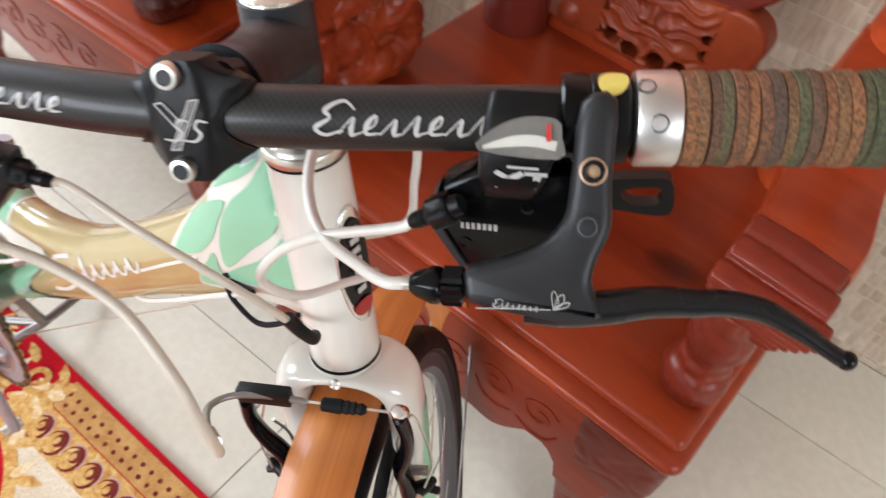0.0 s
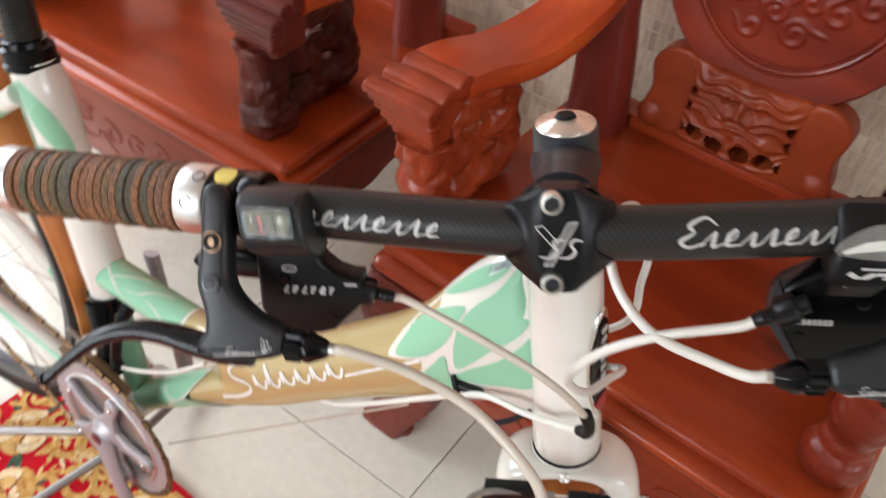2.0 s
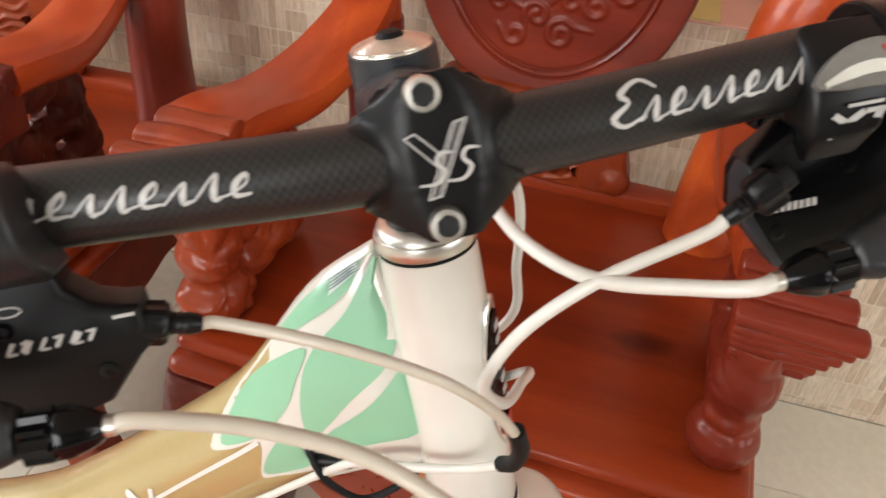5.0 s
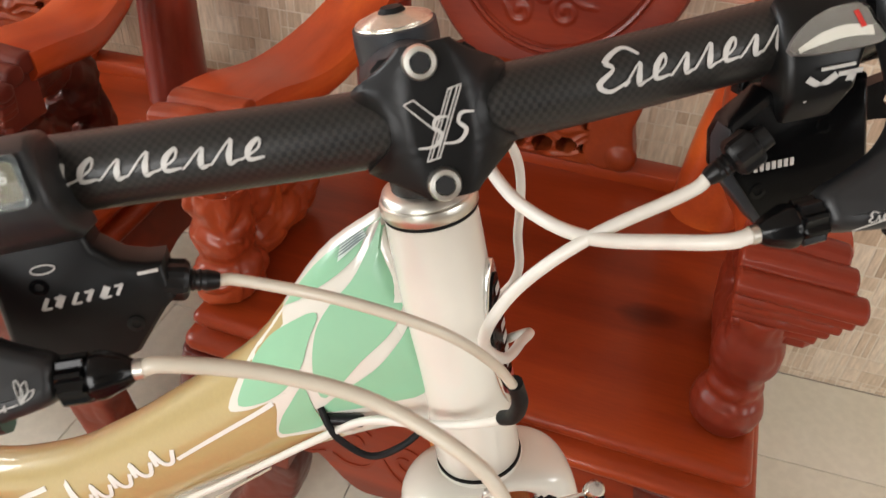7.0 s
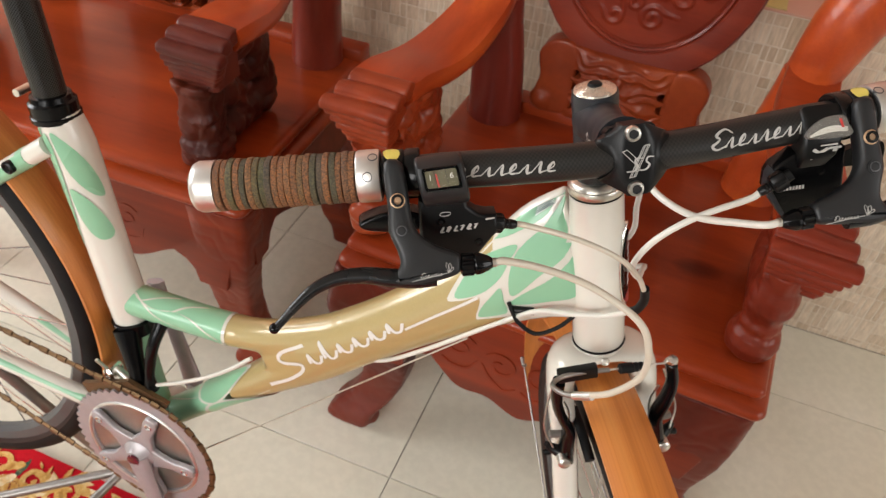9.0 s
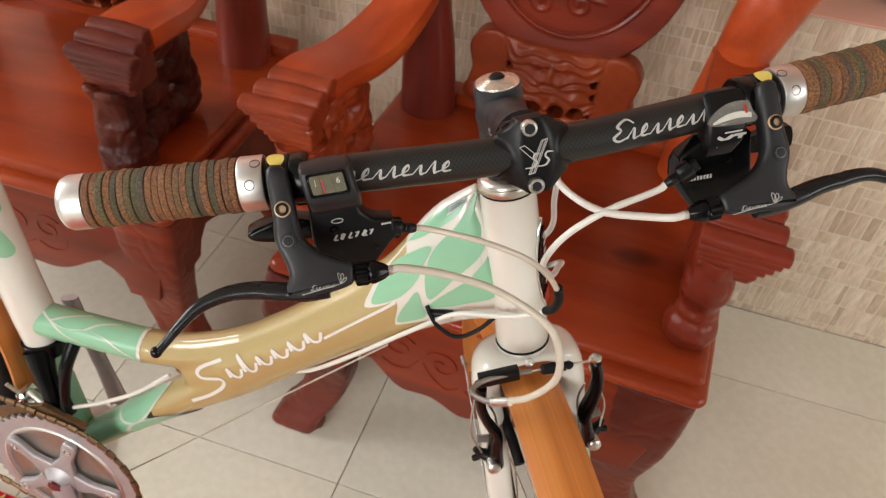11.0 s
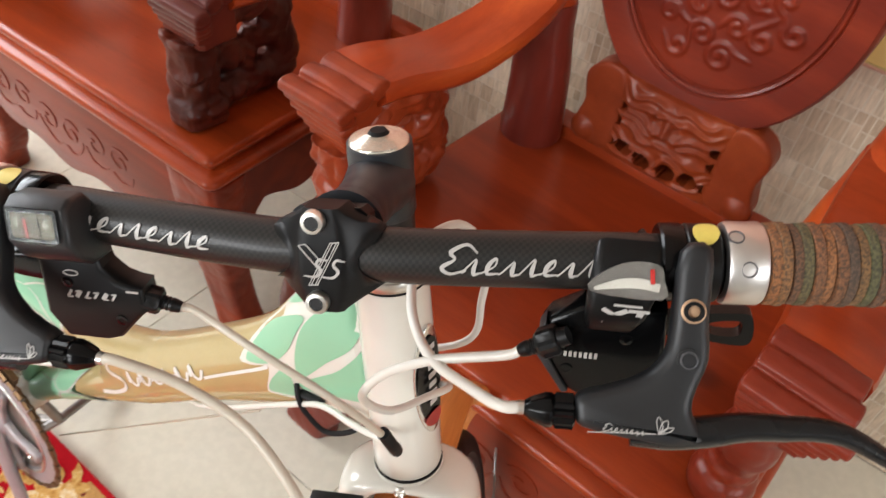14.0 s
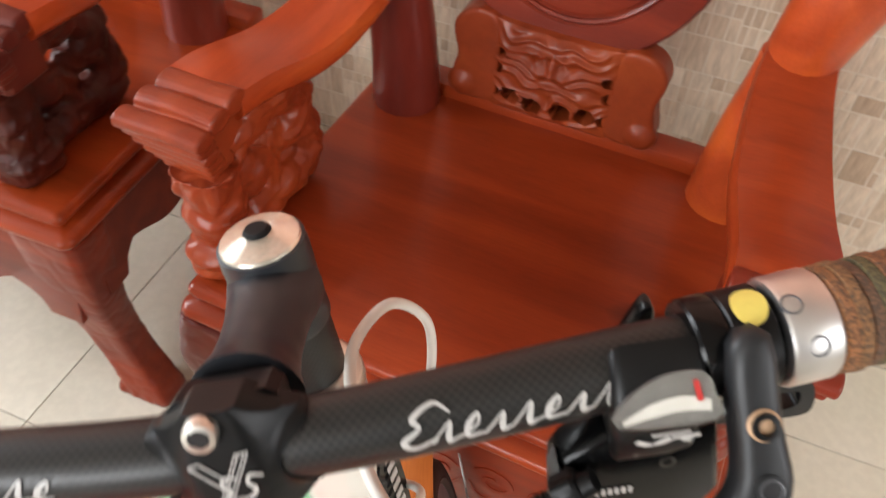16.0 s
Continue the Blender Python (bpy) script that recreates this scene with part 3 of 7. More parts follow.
def arm(chair, s, w, seat_z, drop, back, inset_, post, head_wood, support_wood, support_cut, board_wood, post_wood):
    """One arm with its carved head and front support. s: -1 or 1, the side."""
    half = w / 2
    fx, fy = s * (half - inset_), 0.070 + back
    low = lambda pts: [(x, y, z - drop) for x, y, z in pts]
    # arm board, dipping in the middle and rising to the back post
    path = [(fx, fy + 0.046, 0.6880), (fx, fy + 0.060, 0.6872), (fx - s * 0.002, fy + 0.10, 0.682), (fx - s * 0.014, fy + 0.18, 0.668), (fx - s * 0.030, fy + 0.26, 0.678), (fx - s * 0.044, fy + 0.33, 0.702), (fx - s * 0.050, fy + 0.385, 0.728)]
    bm = bmesh.new()
    pts = smooth_path(low(path), 5)
    rings = []
    for i, p in enumerate(pts):
        t = i / (len(pts) - 1)
        hw = 0.0475 + 0.003 * math.sin(t * math.pi)
        th = 0.019
        sec = [(-hw, -th * 0.4), (-hw * 0.8, -th), (hw * 0.8, -th), (hw, -th * 0.4), (hw, th * 0.45), (hw * 0.93, th * 0.86), (hw * 0.5, th * 1.06), (0, th * 1.12), (-hw * 0.5, th * 1.06), (-hw * 0.93, th * 0.86), (-hw, th * 0.45)]
        slim = 1 - 0.40 * max(0.0, (t - 0.55) / 0.45)
        rings.append([bm.verts.new((p.x + (a * slim if a * s < 0 else a), p.y, p.z + b)) for a, b in sec])
    ring_faces(bm, rings)
    part("armrest", bm, board_wood, chair, "smooth dipped arm board", angle=50)
    # stepped head: three rolls across the board, then a face of narrowing steps under the front roll
    bm = bmesh.new()
    head = [(0.040, 0.6985, 0.0160, 0.0125, 0.0470, 0.0440), (0.011, 0.6950, 0.0150, 0.0120, 0.0470, 0.0500), (-0.016, 0.6880, 0.0140, 0.0095, 0.0475, 0.0590)]
    head += [(-0.0120, 0.6745, 0.0140, 0.0064, 0.0455, 0.0535), (-0.0075, 0.6625, 0.0140, 0.0064, 0.0440, 0.0475), (-0.0030, 0.6505, 0.0140, 0.0064, 0.0420, 0.0410), (0.0020, 0.6385, 0.0140, 0.0064, 0.0395, 0.0345), (0.0070, 0.6270, 0.0140, 0.0062, 0.0365, 0.0290)]
    for k, (py2, pz2, ry, rz, w_in, w_out) in enumerate(head):
        rings = []
        for m in (-1.0, -0.985, -0.95, -0.5, 0.0, 0.5, 0.95, 0.985, 1.0):
            x = fx + s * (m * (w_out if m > 0 else w_in))
            r = 0.55 if abs(m) == 1.0 else 0.86 if abs(m) > 0.97 else 1.0
            dip = 0.0008 * math.sin(3.1 * m + 2.0 * k + s) - 0.0030 * max(0.0, m) * (k < 3)
            rings.append([bm.verts.new((x, fy + py2 + ry * r * math.cos(a), pz2 + dip + rz * r * math.copysign(abs(math.sin(a)) ** (0.7 if k < 3 else 0.42), math.sin(a)) - drop)) for a in (2 * math.pi * j / 16 for j in range(16))])
        ring_faces(bm, rings)
    box(fx - 0.034, fx + 0.034, fy - 0.004, fy + 0.060, 0.620 - drop, 0.686 - drop, 0.004, 1, bm)
    part("carved_head", fuse(bm, 0.0014), head_wood, chair, "stepped carved arm head")
    # support under the head: foot ball, collar and swelling neck
    sx, cy = fx - s * 0.012, fy + 0.010
    rough = support_cut > 0.002
    if rough:
        bm = bmesh.new()
        rings = []
        for k, (dz, hx, hy) in enumerate(((0.0, 0.034, 0.038), (0.006, 0.038, 0.043), (0.030, 0.040, 0.044), (0.044, 0.036, 0.038), (0.052, 0.030, 0.032), (0.066, 0.033, 0.035), (0.088, 0.036, 0.038), (0.104, 0.031, 0.033), (0.122, 0.033, 0.034), (0.150, 0.037, 0.036))):
            turn0 = 0.25 * math.sin(1.7 * k + s)
            rings.append([bm.verts.new((sx + hx * math.copysign(abs(math.cos(a)) ** 0.7, math.cos(a)), cy + hy * math.copysign(abs(math.sin(a)) ** 0.7, math.sin(a)), seat_z + 0.002 + dz)) for a in (turn0 + 2 * math.pi * j / 20 for j in range(20))])
        ring_faces(bm, rings)
        blob((sx, fy + 0.066, 0.572), (0.030, 0.036, 0.032), 2, 0.2, 30, 3, bm)
    else:
        bm = lathe([(0.0, 0.027), (0.004, 0.033), (0.020, 0.036), (0.036, 0.033), (0.044, 0.025), (0.050, 0.0275), (0.057, 0.0275), (0.062, 0.024), (0.070, 0.0265), (0.088, 0.0325), (0.106, 0.0315), (0.124, 0.027), (0.150, 0.029)], (sx, cy, seat_z + 0.002), (0.0, 0.0, 1.0), 28)
    # pierced scroll brace that runs back under the arm
    fat = 1.12 if rough else 1.0
    for line, rad in (
            ([(0.030, 0.628), (0.085, 0.646), (0.140, 0.642), (0.172, 0.612), (0.158, 0.580), (0.126, 0.584), (0.120, 0.604)], [0.026, 0.027, 0.026, 0.025, 0.024, 0.018, 0.012]),
            ([(0.158, 0.585), (0.182, 0.552), (0.176, 0.520), (0.140, 0.512), (0.090, 0.512), (0.040, 0.510)], [0.021, 0.025, 0.026, 0.026, 0.024, 0.022]),
            ([(0.030, 0.585), (0.070, 0.580), (0.104, 0.556), (0.100, 0.520)], [0.022, 0.020, 0.018, 0.018])):
        tube([(sx, fy + y, z - (drop if z > 0.60 else 0.0)) for y, z in line], [r * fat for r in rad], 12, 5, (1.15, 1.0), (1, 0, 0), bm)
    body = fuse(bm, 0.0026)
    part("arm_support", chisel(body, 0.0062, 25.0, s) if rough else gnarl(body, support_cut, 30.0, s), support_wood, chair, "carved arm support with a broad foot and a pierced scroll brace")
    # round back post that flares outwards over the arm
    px_, py_ = s * (half - post), 0.465
    bm = tube([(px_ - s * 0.012, py_ + 0.005, seat_z - 0.005), (px_ - s * 0.008, py_ + 0.004, seat_z + 0.10), (px_, py_, 0.66), (px_ + s * 0.004, py_ + 0.003, 0.705)], [0.050, 0.046, 0.043, 0.042], 20, 5)
    part("back_post", bm, post_wood, chair, "round turned back post")
    bm = tube([(px_ - s * 0.004, py_ + 0.002, 0.660), (px_ + s * 0.020, py_ + 0.006, 0.780), (px_ + s * 0.055, py_ + 0.030, 0.880), (px_ + s * 0.075, py_ + 0.070, 1.00), (px_ + s * 0.040, py_ + 0.105, 1.10)], [0.036, 0.047, 0.050, 0.046, 0.040], 20, 6)
    part("upper_post", bm, RED_ARM, chair, "thick curved upper back post")


def armchair(place, w, turn, label, drops=(0.0, 0.0), backs=(0.0, 0.0), inset_=0.022, post=0.068, back_x=0.0, woods=None, seat_wood=None, apron_low=0.236, leg_wood=None, front=0.0, trim=0.0, knee=0.0):
    chair = thing("carved_armchair", place, label, "armchair", "carved armchairs along the wall", turn)
    half, depth, seat_z = w / 2, 0.560, 0.480
    # seat: frame with moulded steps and a flat panel
    bm = bmesh.new()
    prof = [(0.026, 0.4800), (0.020, 0.4795), (0.0155, 0.4775), (0.0130, 0.4740), (0.0122, 0.4695), (0.0135, 0.4650), (0.0170, 0.4610), (0.0220, 0.4585), (0.0220, 0.4530), (0.0160, 0.4500), (0.0060, 0.4480), (0.0015, 0.4440), (0.0, 0.4390), (0.0015, 0.4340), (0.0060, 0.4300), (0.020, 0.424)]
    rings = []
    for d, z in prof:
        rings.append([bm.verts.new((cx + (0.018 - d * 0.6) * math.cos(a), cy + (0.018 - d * 0.6) * math.sin(a), z)) for cx, cy, a0 in ((half - trim - d * 0.4 - 0.018, depth - d * 0.4 - 0.018, 0.0), (-half + d * 0.4 + 0.018, depth - d * 0.4 - 0.018, 0.5), (-half + d * 0.4 + 0.018, front + d * 0.4 + 0.018, 1.0), (half - trim - d * 0.4 - 0.018, front + d * 0.4 + 0.018, 1.5)) for a in (math.pi * (a0 + q / 10) for q in range(6))])
    for r0, r1 in zip(rings, rings[1:]):
        for i in range(24):
            bm.faces.new((r0[i], r0[(i + 1) % 24], r1[(i + 1) % 24], r1[i]))
    bm.faces.new(rings[0])
    bm.faces.new(rings[-1][::-1])
    part("seat", bm, seat_wood, chair, "wide varnished plank seat with moulded edge", angle=40)
    # front apron with a scalloped lower edge
    right = half - trim
    low = wave_edge(-half + 0.160, right - 0.160, apron_low, 0.294, 3)
    foot_arc = [(0.136, 0.290), (0.122, 0.272), (0.116, 0.240), (0.060, 0.240), (0.016, 0.425)]
    outline = [(-half + x, z) for x, z in foot_arc[::-1]] + low + [(right - x, z) for x, z in foot_arc]
    bm = slab(outline, front + 0.010, front + 0.040, lambda x, y, h: Vector((x, h, y)), 0.002)
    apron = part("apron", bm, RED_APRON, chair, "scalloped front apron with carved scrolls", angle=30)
    for k in (-1, 0, 1):
        for s in (-1, 1):
            cx = k * 0.135 + s * 0.033
            bm = ribbon(spiral(cx, 0.350 - 0.014 * (k == 0), 0.029, 1.2, s, 0.6 if s > 0 else math.pi - 0.6), [0.003] + [0.0055] * 12 + [0.004], lambda x, y, h: Vector((x, front + 0.010 - h, y)), 0.0026, 3, None, -0.001)
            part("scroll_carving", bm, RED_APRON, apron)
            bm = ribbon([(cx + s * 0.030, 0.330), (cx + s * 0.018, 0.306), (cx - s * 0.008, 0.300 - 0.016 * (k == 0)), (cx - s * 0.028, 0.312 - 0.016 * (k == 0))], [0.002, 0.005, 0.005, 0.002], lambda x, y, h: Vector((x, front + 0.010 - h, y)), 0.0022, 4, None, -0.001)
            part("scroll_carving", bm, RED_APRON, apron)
    for s in (-1, 1):
        low = wave_edge(front + 0.11, depth - 0.10, 0.335, 0.345, 2)
        edge_x = right if s > 0 else half
        outline = [(front + 0.040, 0.425), (front + 0.040, 0.300), (front + 0.080, 0.305), (front + 0.090, 0.335)] + low + [(depth - 0.04, 0.30), (depth - 0.04, 0.425)]
        bm = slab(outline, s * (edge_x - 0.034), s * (edge_x - 0.010), lambda x, y, h: Vector((h, x, y)))
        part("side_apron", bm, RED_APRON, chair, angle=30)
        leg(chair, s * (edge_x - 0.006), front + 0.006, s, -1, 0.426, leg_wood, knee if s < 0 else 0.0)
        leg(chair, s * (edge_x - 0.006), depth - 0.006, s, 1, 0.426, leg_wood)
        arm(chair, s, w, seat_z, drops[s > 0], backs[s > 0], inset_, post, *woods[s > 0])
    # backrest: rail, pierced carving, medallion
    by = 0.515
    bm = box(-half + 0.03, half - 0.03, by - 0.02, by + 0.025, seat_z - 0.012, seat_z + 0.022, 0.006)
    part("back_rail", bm, RED_WOOD, chair)
    flat_y = lambda x, y, h: Vector((x + back_x, by - h, y))
    for s in (-1, 1):
        outline = round_outline([(s * 0.82 * x, 0.5 + (z - 0.5) * 0.88) for x, z in ((0.094, 0.522), (0.104, 0.506), (0.122, 0.500), (0.150, 0.500), (0.182, 0.520), (0.178, 0.550), (0.172, 0.580), (0.180, 0.625), (0.160, 0.655), (0.125, 0.664), (0.102, 0.652), (0.095, 0.610), (0.094, 0.560))], 4)
        if s > 0:
            outline = outline[::-1]
        bm = slab(outline, -0.012, 0.028, flat_y, 0.005)
        blob((back_x + s * 0.131, by - 0.020, 0.520), (0.024, 0.016, 0.023), 1, 0.05, 30, 3, bm)
        part("carved_lobe", gnarl(fuse(bm, 0.0030), 0.0007, 22.0), RED_RELIEF, chair, "smooth rounded lobe beside the mask")
    # added dark sheet: makes the pierced holes read as deep shade
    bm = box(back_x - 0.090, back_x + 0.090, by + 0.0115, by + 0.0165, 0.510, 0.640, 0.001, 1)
    part("backing_panel", bm, RED_SHADED, chair, "added dark sheet that stands in for shade in the pierced holes")
    # mask in relief between the two lobes
    bm = bmesh.new()
    nx, nz, wide_m = 96, 84, 0.088
    bumps = ((0.0, 0.602, 0.006, 0.011, 0.010), (0.0, 0.592, 0.009, 0.005, 0.007), (0.017, 0.590, 0.010, 0.009, 0.008), (0.015, 0.619, 0.011, 0.004, 0.009), (0.014, 0.608, 0.006, 0.004, -0.006), (0.0, 0.573, 0.018, 0.004, 0.008), (0.0, 0.560, 0.013, 0.006, 0.008), (0.0, 0.635, 0.016, 0.008, 0.005))
    grid = {}
    for i in range(nx + 1):
        for k in range(nz + 1):
            x = wide_m * (-1 + 2 * i / nx)
            ex = abs(x)
            top = 0.634 + 0.6 * x * x
            z = 0.500 + (top - 0.500) * k / nz
            edge = max(0.0, 1 - (ex / wide_m) ** 3) * max(0.0, 1 - abs(2 * k / nz - 1) ** 8)
            hair = min(1.0, max(0.0, (math.hypot(ex, (z - 0.592) * 0.8) - 0.022) / 0.010))
            lock = math.sin(2 * math.pi * (z - 0.22 * ex - 0.0050 * math.sin(ex * 95 + 70 * z) + 0.0170 * noise.noise(Vector((x * 24, z * 24, 3)))) / 0.0165)
            face_h = sum(amp * math.exp(-((ex - bx) / wx) ** 2 - ((z + 0.009 - bz) / wz) ** 2) for bx, bz, wx, wz, amp in bumps)
            h = 0.026 + edge * (0.010 + 0.006 * hair * (0.5 + 0.5 * lock) * (0.6 + 0.4 * lock) + (1 - 0.6 * hair) * face_h)
            grid[i, k] = (Vector((x + back_x, by - h, z)), edge)
    holes = [(s * hx, hz, hr) for s in (-1, 1) for hx, hz, hr in ((0.076, 0.590, 0.0085), (0.080, 0.566, 0.0095), (0.020, 0.526, 0.0150), (0.054, 0.530, 0.0140), (0.080, 0.528, 0.0090))]
    made = {}
    for (i, k), (co, edge) in grid.items():
        if all((co.x - back_x - hx) ** 2 + ((co.z - hz) * 1.2) ** 2 > hr * hr for hx, hz, hr in holes):
            made[i, k] = bm.verts.new(co)
    for i in range(nx):
        for k in range(nz):
            corner = [(i, k), (i + 1, k), (i + 1, k + 1), (i, k + 1)]
            if all(c in made for c in corner):
                bm.faces.new([made[c] for c in corner])
    out = bmesh.ops.extrude_face_region(bm, geom=bm.faces[:])
    for v in out["geom"]:
        if isinstance(v, bmesh.types.BMVert):
            v.co.y = by + 0.010
    part("mask_relief", bm, RED_RELIEF, chair, "carved mask in relief", angle=70)
    # medallion with raised ring and relief
    mz, ax, az = 0.832, 0.187, 0.232
    ring = lambda k, x, z: [(k * x * math.cos(t), mz + k * z * math.sin(t)) for t in np.linspace(0, 2 * math.pi, 49)[:-1]]
    bm = slab(ring(1, ax * 0.97, az * 0.97), -0.012, 0.006, flat_y)
    medal = part("medallion", bm, RED_MAROON, chair, "oval back medallion with scroll relief")
    bm = bmesh.new()
    levels = [(0.76, -0.004), (0.76, 0.010), (0.775, 0.0125), (0.79, 0.010), (0.80, 0.0135), (0.90, 0.017), (0.975, 0.018), (0.995, 0.014), (1.0, 0.006), (1.0, -0.016)]
    rings = [[bm.verts.new(flat_y(x, z, h)) for x, z in ring(k, ax, az)] for k, h in levels]
    ring_faces(bm, rings, caps=False)
    part("medallion_ring", bm, RED_MAROON, medal, "broad smooth oval frame")
    # low relief of curling clouds on the field
    bm = slab(ring(1, ax * 0.745, az * 0.745), 0.003, 0.0075, flat_y)
    rngc = random.Random(5)
    for k in range(30):
        a, r = k * 2.4, 0.175 * math.sqrt((k + 0.6) / 30) * 0.66
        cx, cz = r * math.cos(a), mz + 1.22 * r * math.sin(a)
        big = rngc.uniform(0.013, 0.024)
        sp = spiral(cx, cz, big, rngc.uniform(1.0, 1.5), rngc.choice((-1, 1)), rngc.uniform(0, 6.28))
        tail = (2 * sp[0][0] - sp[2][0] + rngc.uniform(-0.012, 0.012), 2 * sp[0][1] - sp[2][1])
        tube([flat_y(px2, pz2, 0.0065) for px2, pz2 in [tail] + sp], [0.0025, 0.0040] + [0.0044] * 12 + [0.0048], 8, 3, (1.0, 1.0), bm=bm)
    part("relief", fuse(bm, 0.0022), RED_MAROON, medal, "low relief of curling clouds")
    # crest that joins the two posts over the medallion
    bm = tube([(-half + 0.03, by - 0.01, 1.09), (-0.12, by, 1.13), (0, by, 1.15), (0.12, by, 1.13), (half - 0.03, by - 0.01, 1.09)], 0.035, 14, 5)
    part("crest_rail", bm, RED_SHADED, chair)
    return chair


# post and board tones differ per arm to follow the light's side
armchair((-0.246, 0.432, 0.0), 0.630, -2.5, "red-brown varnished carved hardwood armchair behind the handlebar", (-0.004, 0.014), (0.010, 0.022), back_x=-0.026, leg_wood=RED_LEG_SHADED, front=0.018, trim=-0.014, knee=0.028, seat_wood=RED_SPOTTED, woods=((RED_HEAD, RED_HEAD, 0.0030, RED_ARM, RED_POST_SHADED), (RED_MAROON, RED_MAROON, 0.0012, RED_WOOD, RED_ARM)))
# supports here take the carved wood with shade put into its colour
armchair((-1.148, 0.452, 0.0), 0.864, 1.0, "wide red-brown varnished carved hardwood armchair behind the frame", (0.0, 0.0), (0.020, 0.020), 0.106, 0.101, seat_wood=RED_LIGHT, apron_low=0.245, leg_wood=RED_APRON, front=0.026, trim=0.019, woods=((RED_SHADED, RED_SHADED, 0.0030, RED_ARM, RED_POST_SHADED), (RED_HEAD_DARK, RED_SHADED, 0.0035, RED_ARM, RED_POST_SHADED)))

# ---- the bicycle ----
BASE = Vector((-0.35, 0.19, 0.0))
bike = thing("bicycle", BASE, "cream, mint and gold step-through bicycle with turned handlebar on a stand", "bicycle")
UP = Vector((-0.2321, 0.0675, 0.9703)).normalized()
LEFT = Vector((0.8629, 0.4748, 0.1733)).normalized()
FWD = LEFT.cross(UP)
CAP = Vector((-0.205, 0.217, 0.978))
BAR_LEFT, BAR_UP = (LEFT - 0.03 * UP).normalized(), (UP + 0.03 * LEFT).normalized()


def bpart(name, bm, mat, parent=None, label="", angle=38):
    return part(name, bm, mat, parent or bike, label, BASE, angle)


def st(u, f, q):
    """A point of the steering parts: to the rider's left, forwards, up from the stem cap."""
    return CAP + LEFT * u + FWD * f + UP * q


def hb(u, f, q):
    """The same for what the handlebar carries."""
    return CAP + BAR_LEFT * u + FWD * f + BAR_UP * q


def plane_y(x, z):
    return 0.1228 + 0.032 * x + 0.111 * z


ACROSS = Vector((-0.032, 1.0, -0.111)).normalized()


def fr(x, z, side=0.0):
    """A point of the leaning frame; side: towards the wall."""
    return Vector((x, plane_y(x, z), z)) + ACROSS * side


BAR_F, BAR_Q, BAR_R = 0.0858, -0.0105, 0.0119


def bar_axis(u):
    b = max(0.0, abs(u) - 0.022)
    soft = b * b / (b + 0.02)
    return hb(u, BAR_F - 0.088 * soft, BAR_Q + 0.030 * soft)


def turned_steel(name, centre, one, two, pitch):
    """Steel faced on a lathe: fine rings round a centre."""
    m, nt, p = material(name, 0.26, 0.9)
    a, b = along(nt, one, centre), along(nt, two, centre)
    r = calc(nt, "SQRT", calc(nt, "ADD", calc(nt, "MULTIPLY", a, a), calc(nt, "MULTIPLY", b, b)))
    ring = calc(nt, "SINE", calc(nt, "MULTIPLY", r, 6.28318 / pitch))
    n = noise_out(nt, coords(nt), 900.0)
    nt.links.new(ramp(nt, n, [(0.3, (0.70, 0.66, 0.56)), (0.7, (0.86, 0.82, 0.72))]), p.inputs["Base Color"])
    bump(nt, p, ring, 0.5, pitch * 0.30)
    return m


# head tube, headset
AX = -UP
CARBON = carbon("carbon_weave", UP, LEFT, FWD, CAP - BASE, 0.016)
bpart("headset_gap", lathe([(0.0840, 0.0190), (0.0842, 0.0213), (0.0854, 0.0214), (0.0856, 0.0190)], CAP, AX, 40), RUBBER)
bpart("frame_head", lathe([(0.0853, 0.0195), (0.0857, 0.0214), (0.0930, 0.0216), (0.130, 0.0224), (0.180, 0.0227), (0.232, 0.0230), (0.236, 0.0222)], CAP, AX, 40), CREAM, None, "cream head tube")
hs = bpart("headset", lathe([(0.0722, 0.0150), (0.0727, 0.0186), (0.0742, 0.0203), (0.0762, 0.0212), (0.0768, 0.0209), (0.0773, 0.0218), (0.0790, 0.0223), (0.0826, 0.0223), (0.0838, 0.0215), (0.0842, 0.0195)], CAP, AX, 44), STEEL, None, "polished upper headset cup")
bpart("seal", lathe([(0.2360, 0.0215), (0.2362, 0.0232), (0.2378, 0.0232), (0.2380, 0.0215)], CAP, AX, 40), RUBBER, hs)
bpart("spacer", lathe([(0.040, 0.0155), (0.074, 0.0155)], CAP, AX, 30), CARBON, None, "carbon headset spacer")

# badge on the front of the head tube
HEAD_FWD = Vector((1, 0.03, 0)) - UP * Vector((1, 0.03, 0)).dot(UP)
HEAD_FWD.normalize()
HEAD_SIDE = UP.cross(HEAD_FWD)


def on_head(u, v, h):
    a = u / 0.0226
    return CAP + AX * v + (HEAD_FWD * math.cos(a) + HEAD_SIDE * math.sin(a)) * (0.0225 + h)


oval = lambda k, c=0.155: [(k * 0.0125 * math.cos(t), c + k * 0.043 * math.sin(t)) for t in np.linspace(0, 2 * math.pi, 33)[:-1]]
badge = bpart("head_badge", slab(oval(1.0), -0.0005, 0.0020, on_head, 0.0008), CHROME, None, "oval chrome head badge with a black centre")
bpart("badge_centre", slab(oval(0.82), 0.0018, 0.0026, on_head), BLACK_GLOSS, badge)
for k in range(7):
    bpart("badge_mark", ribbon([(-0.0030, 0.128 + 0.0072 * k), (0.0030, 0.128 + 0.0072 * k)], 0.0040, on_head, 0.0003, 2, None, 0.0026), WHITE_DECAL, badge)
bpart("badge_dot", slab([(0.007 * math.cos(t), 0.185 + 0.006 * math.sin(t)) for t in np.linspace(0, 6.283, 15)[:-1]], 0.0026, 0.0030, on_head), RED_MARK, badge)

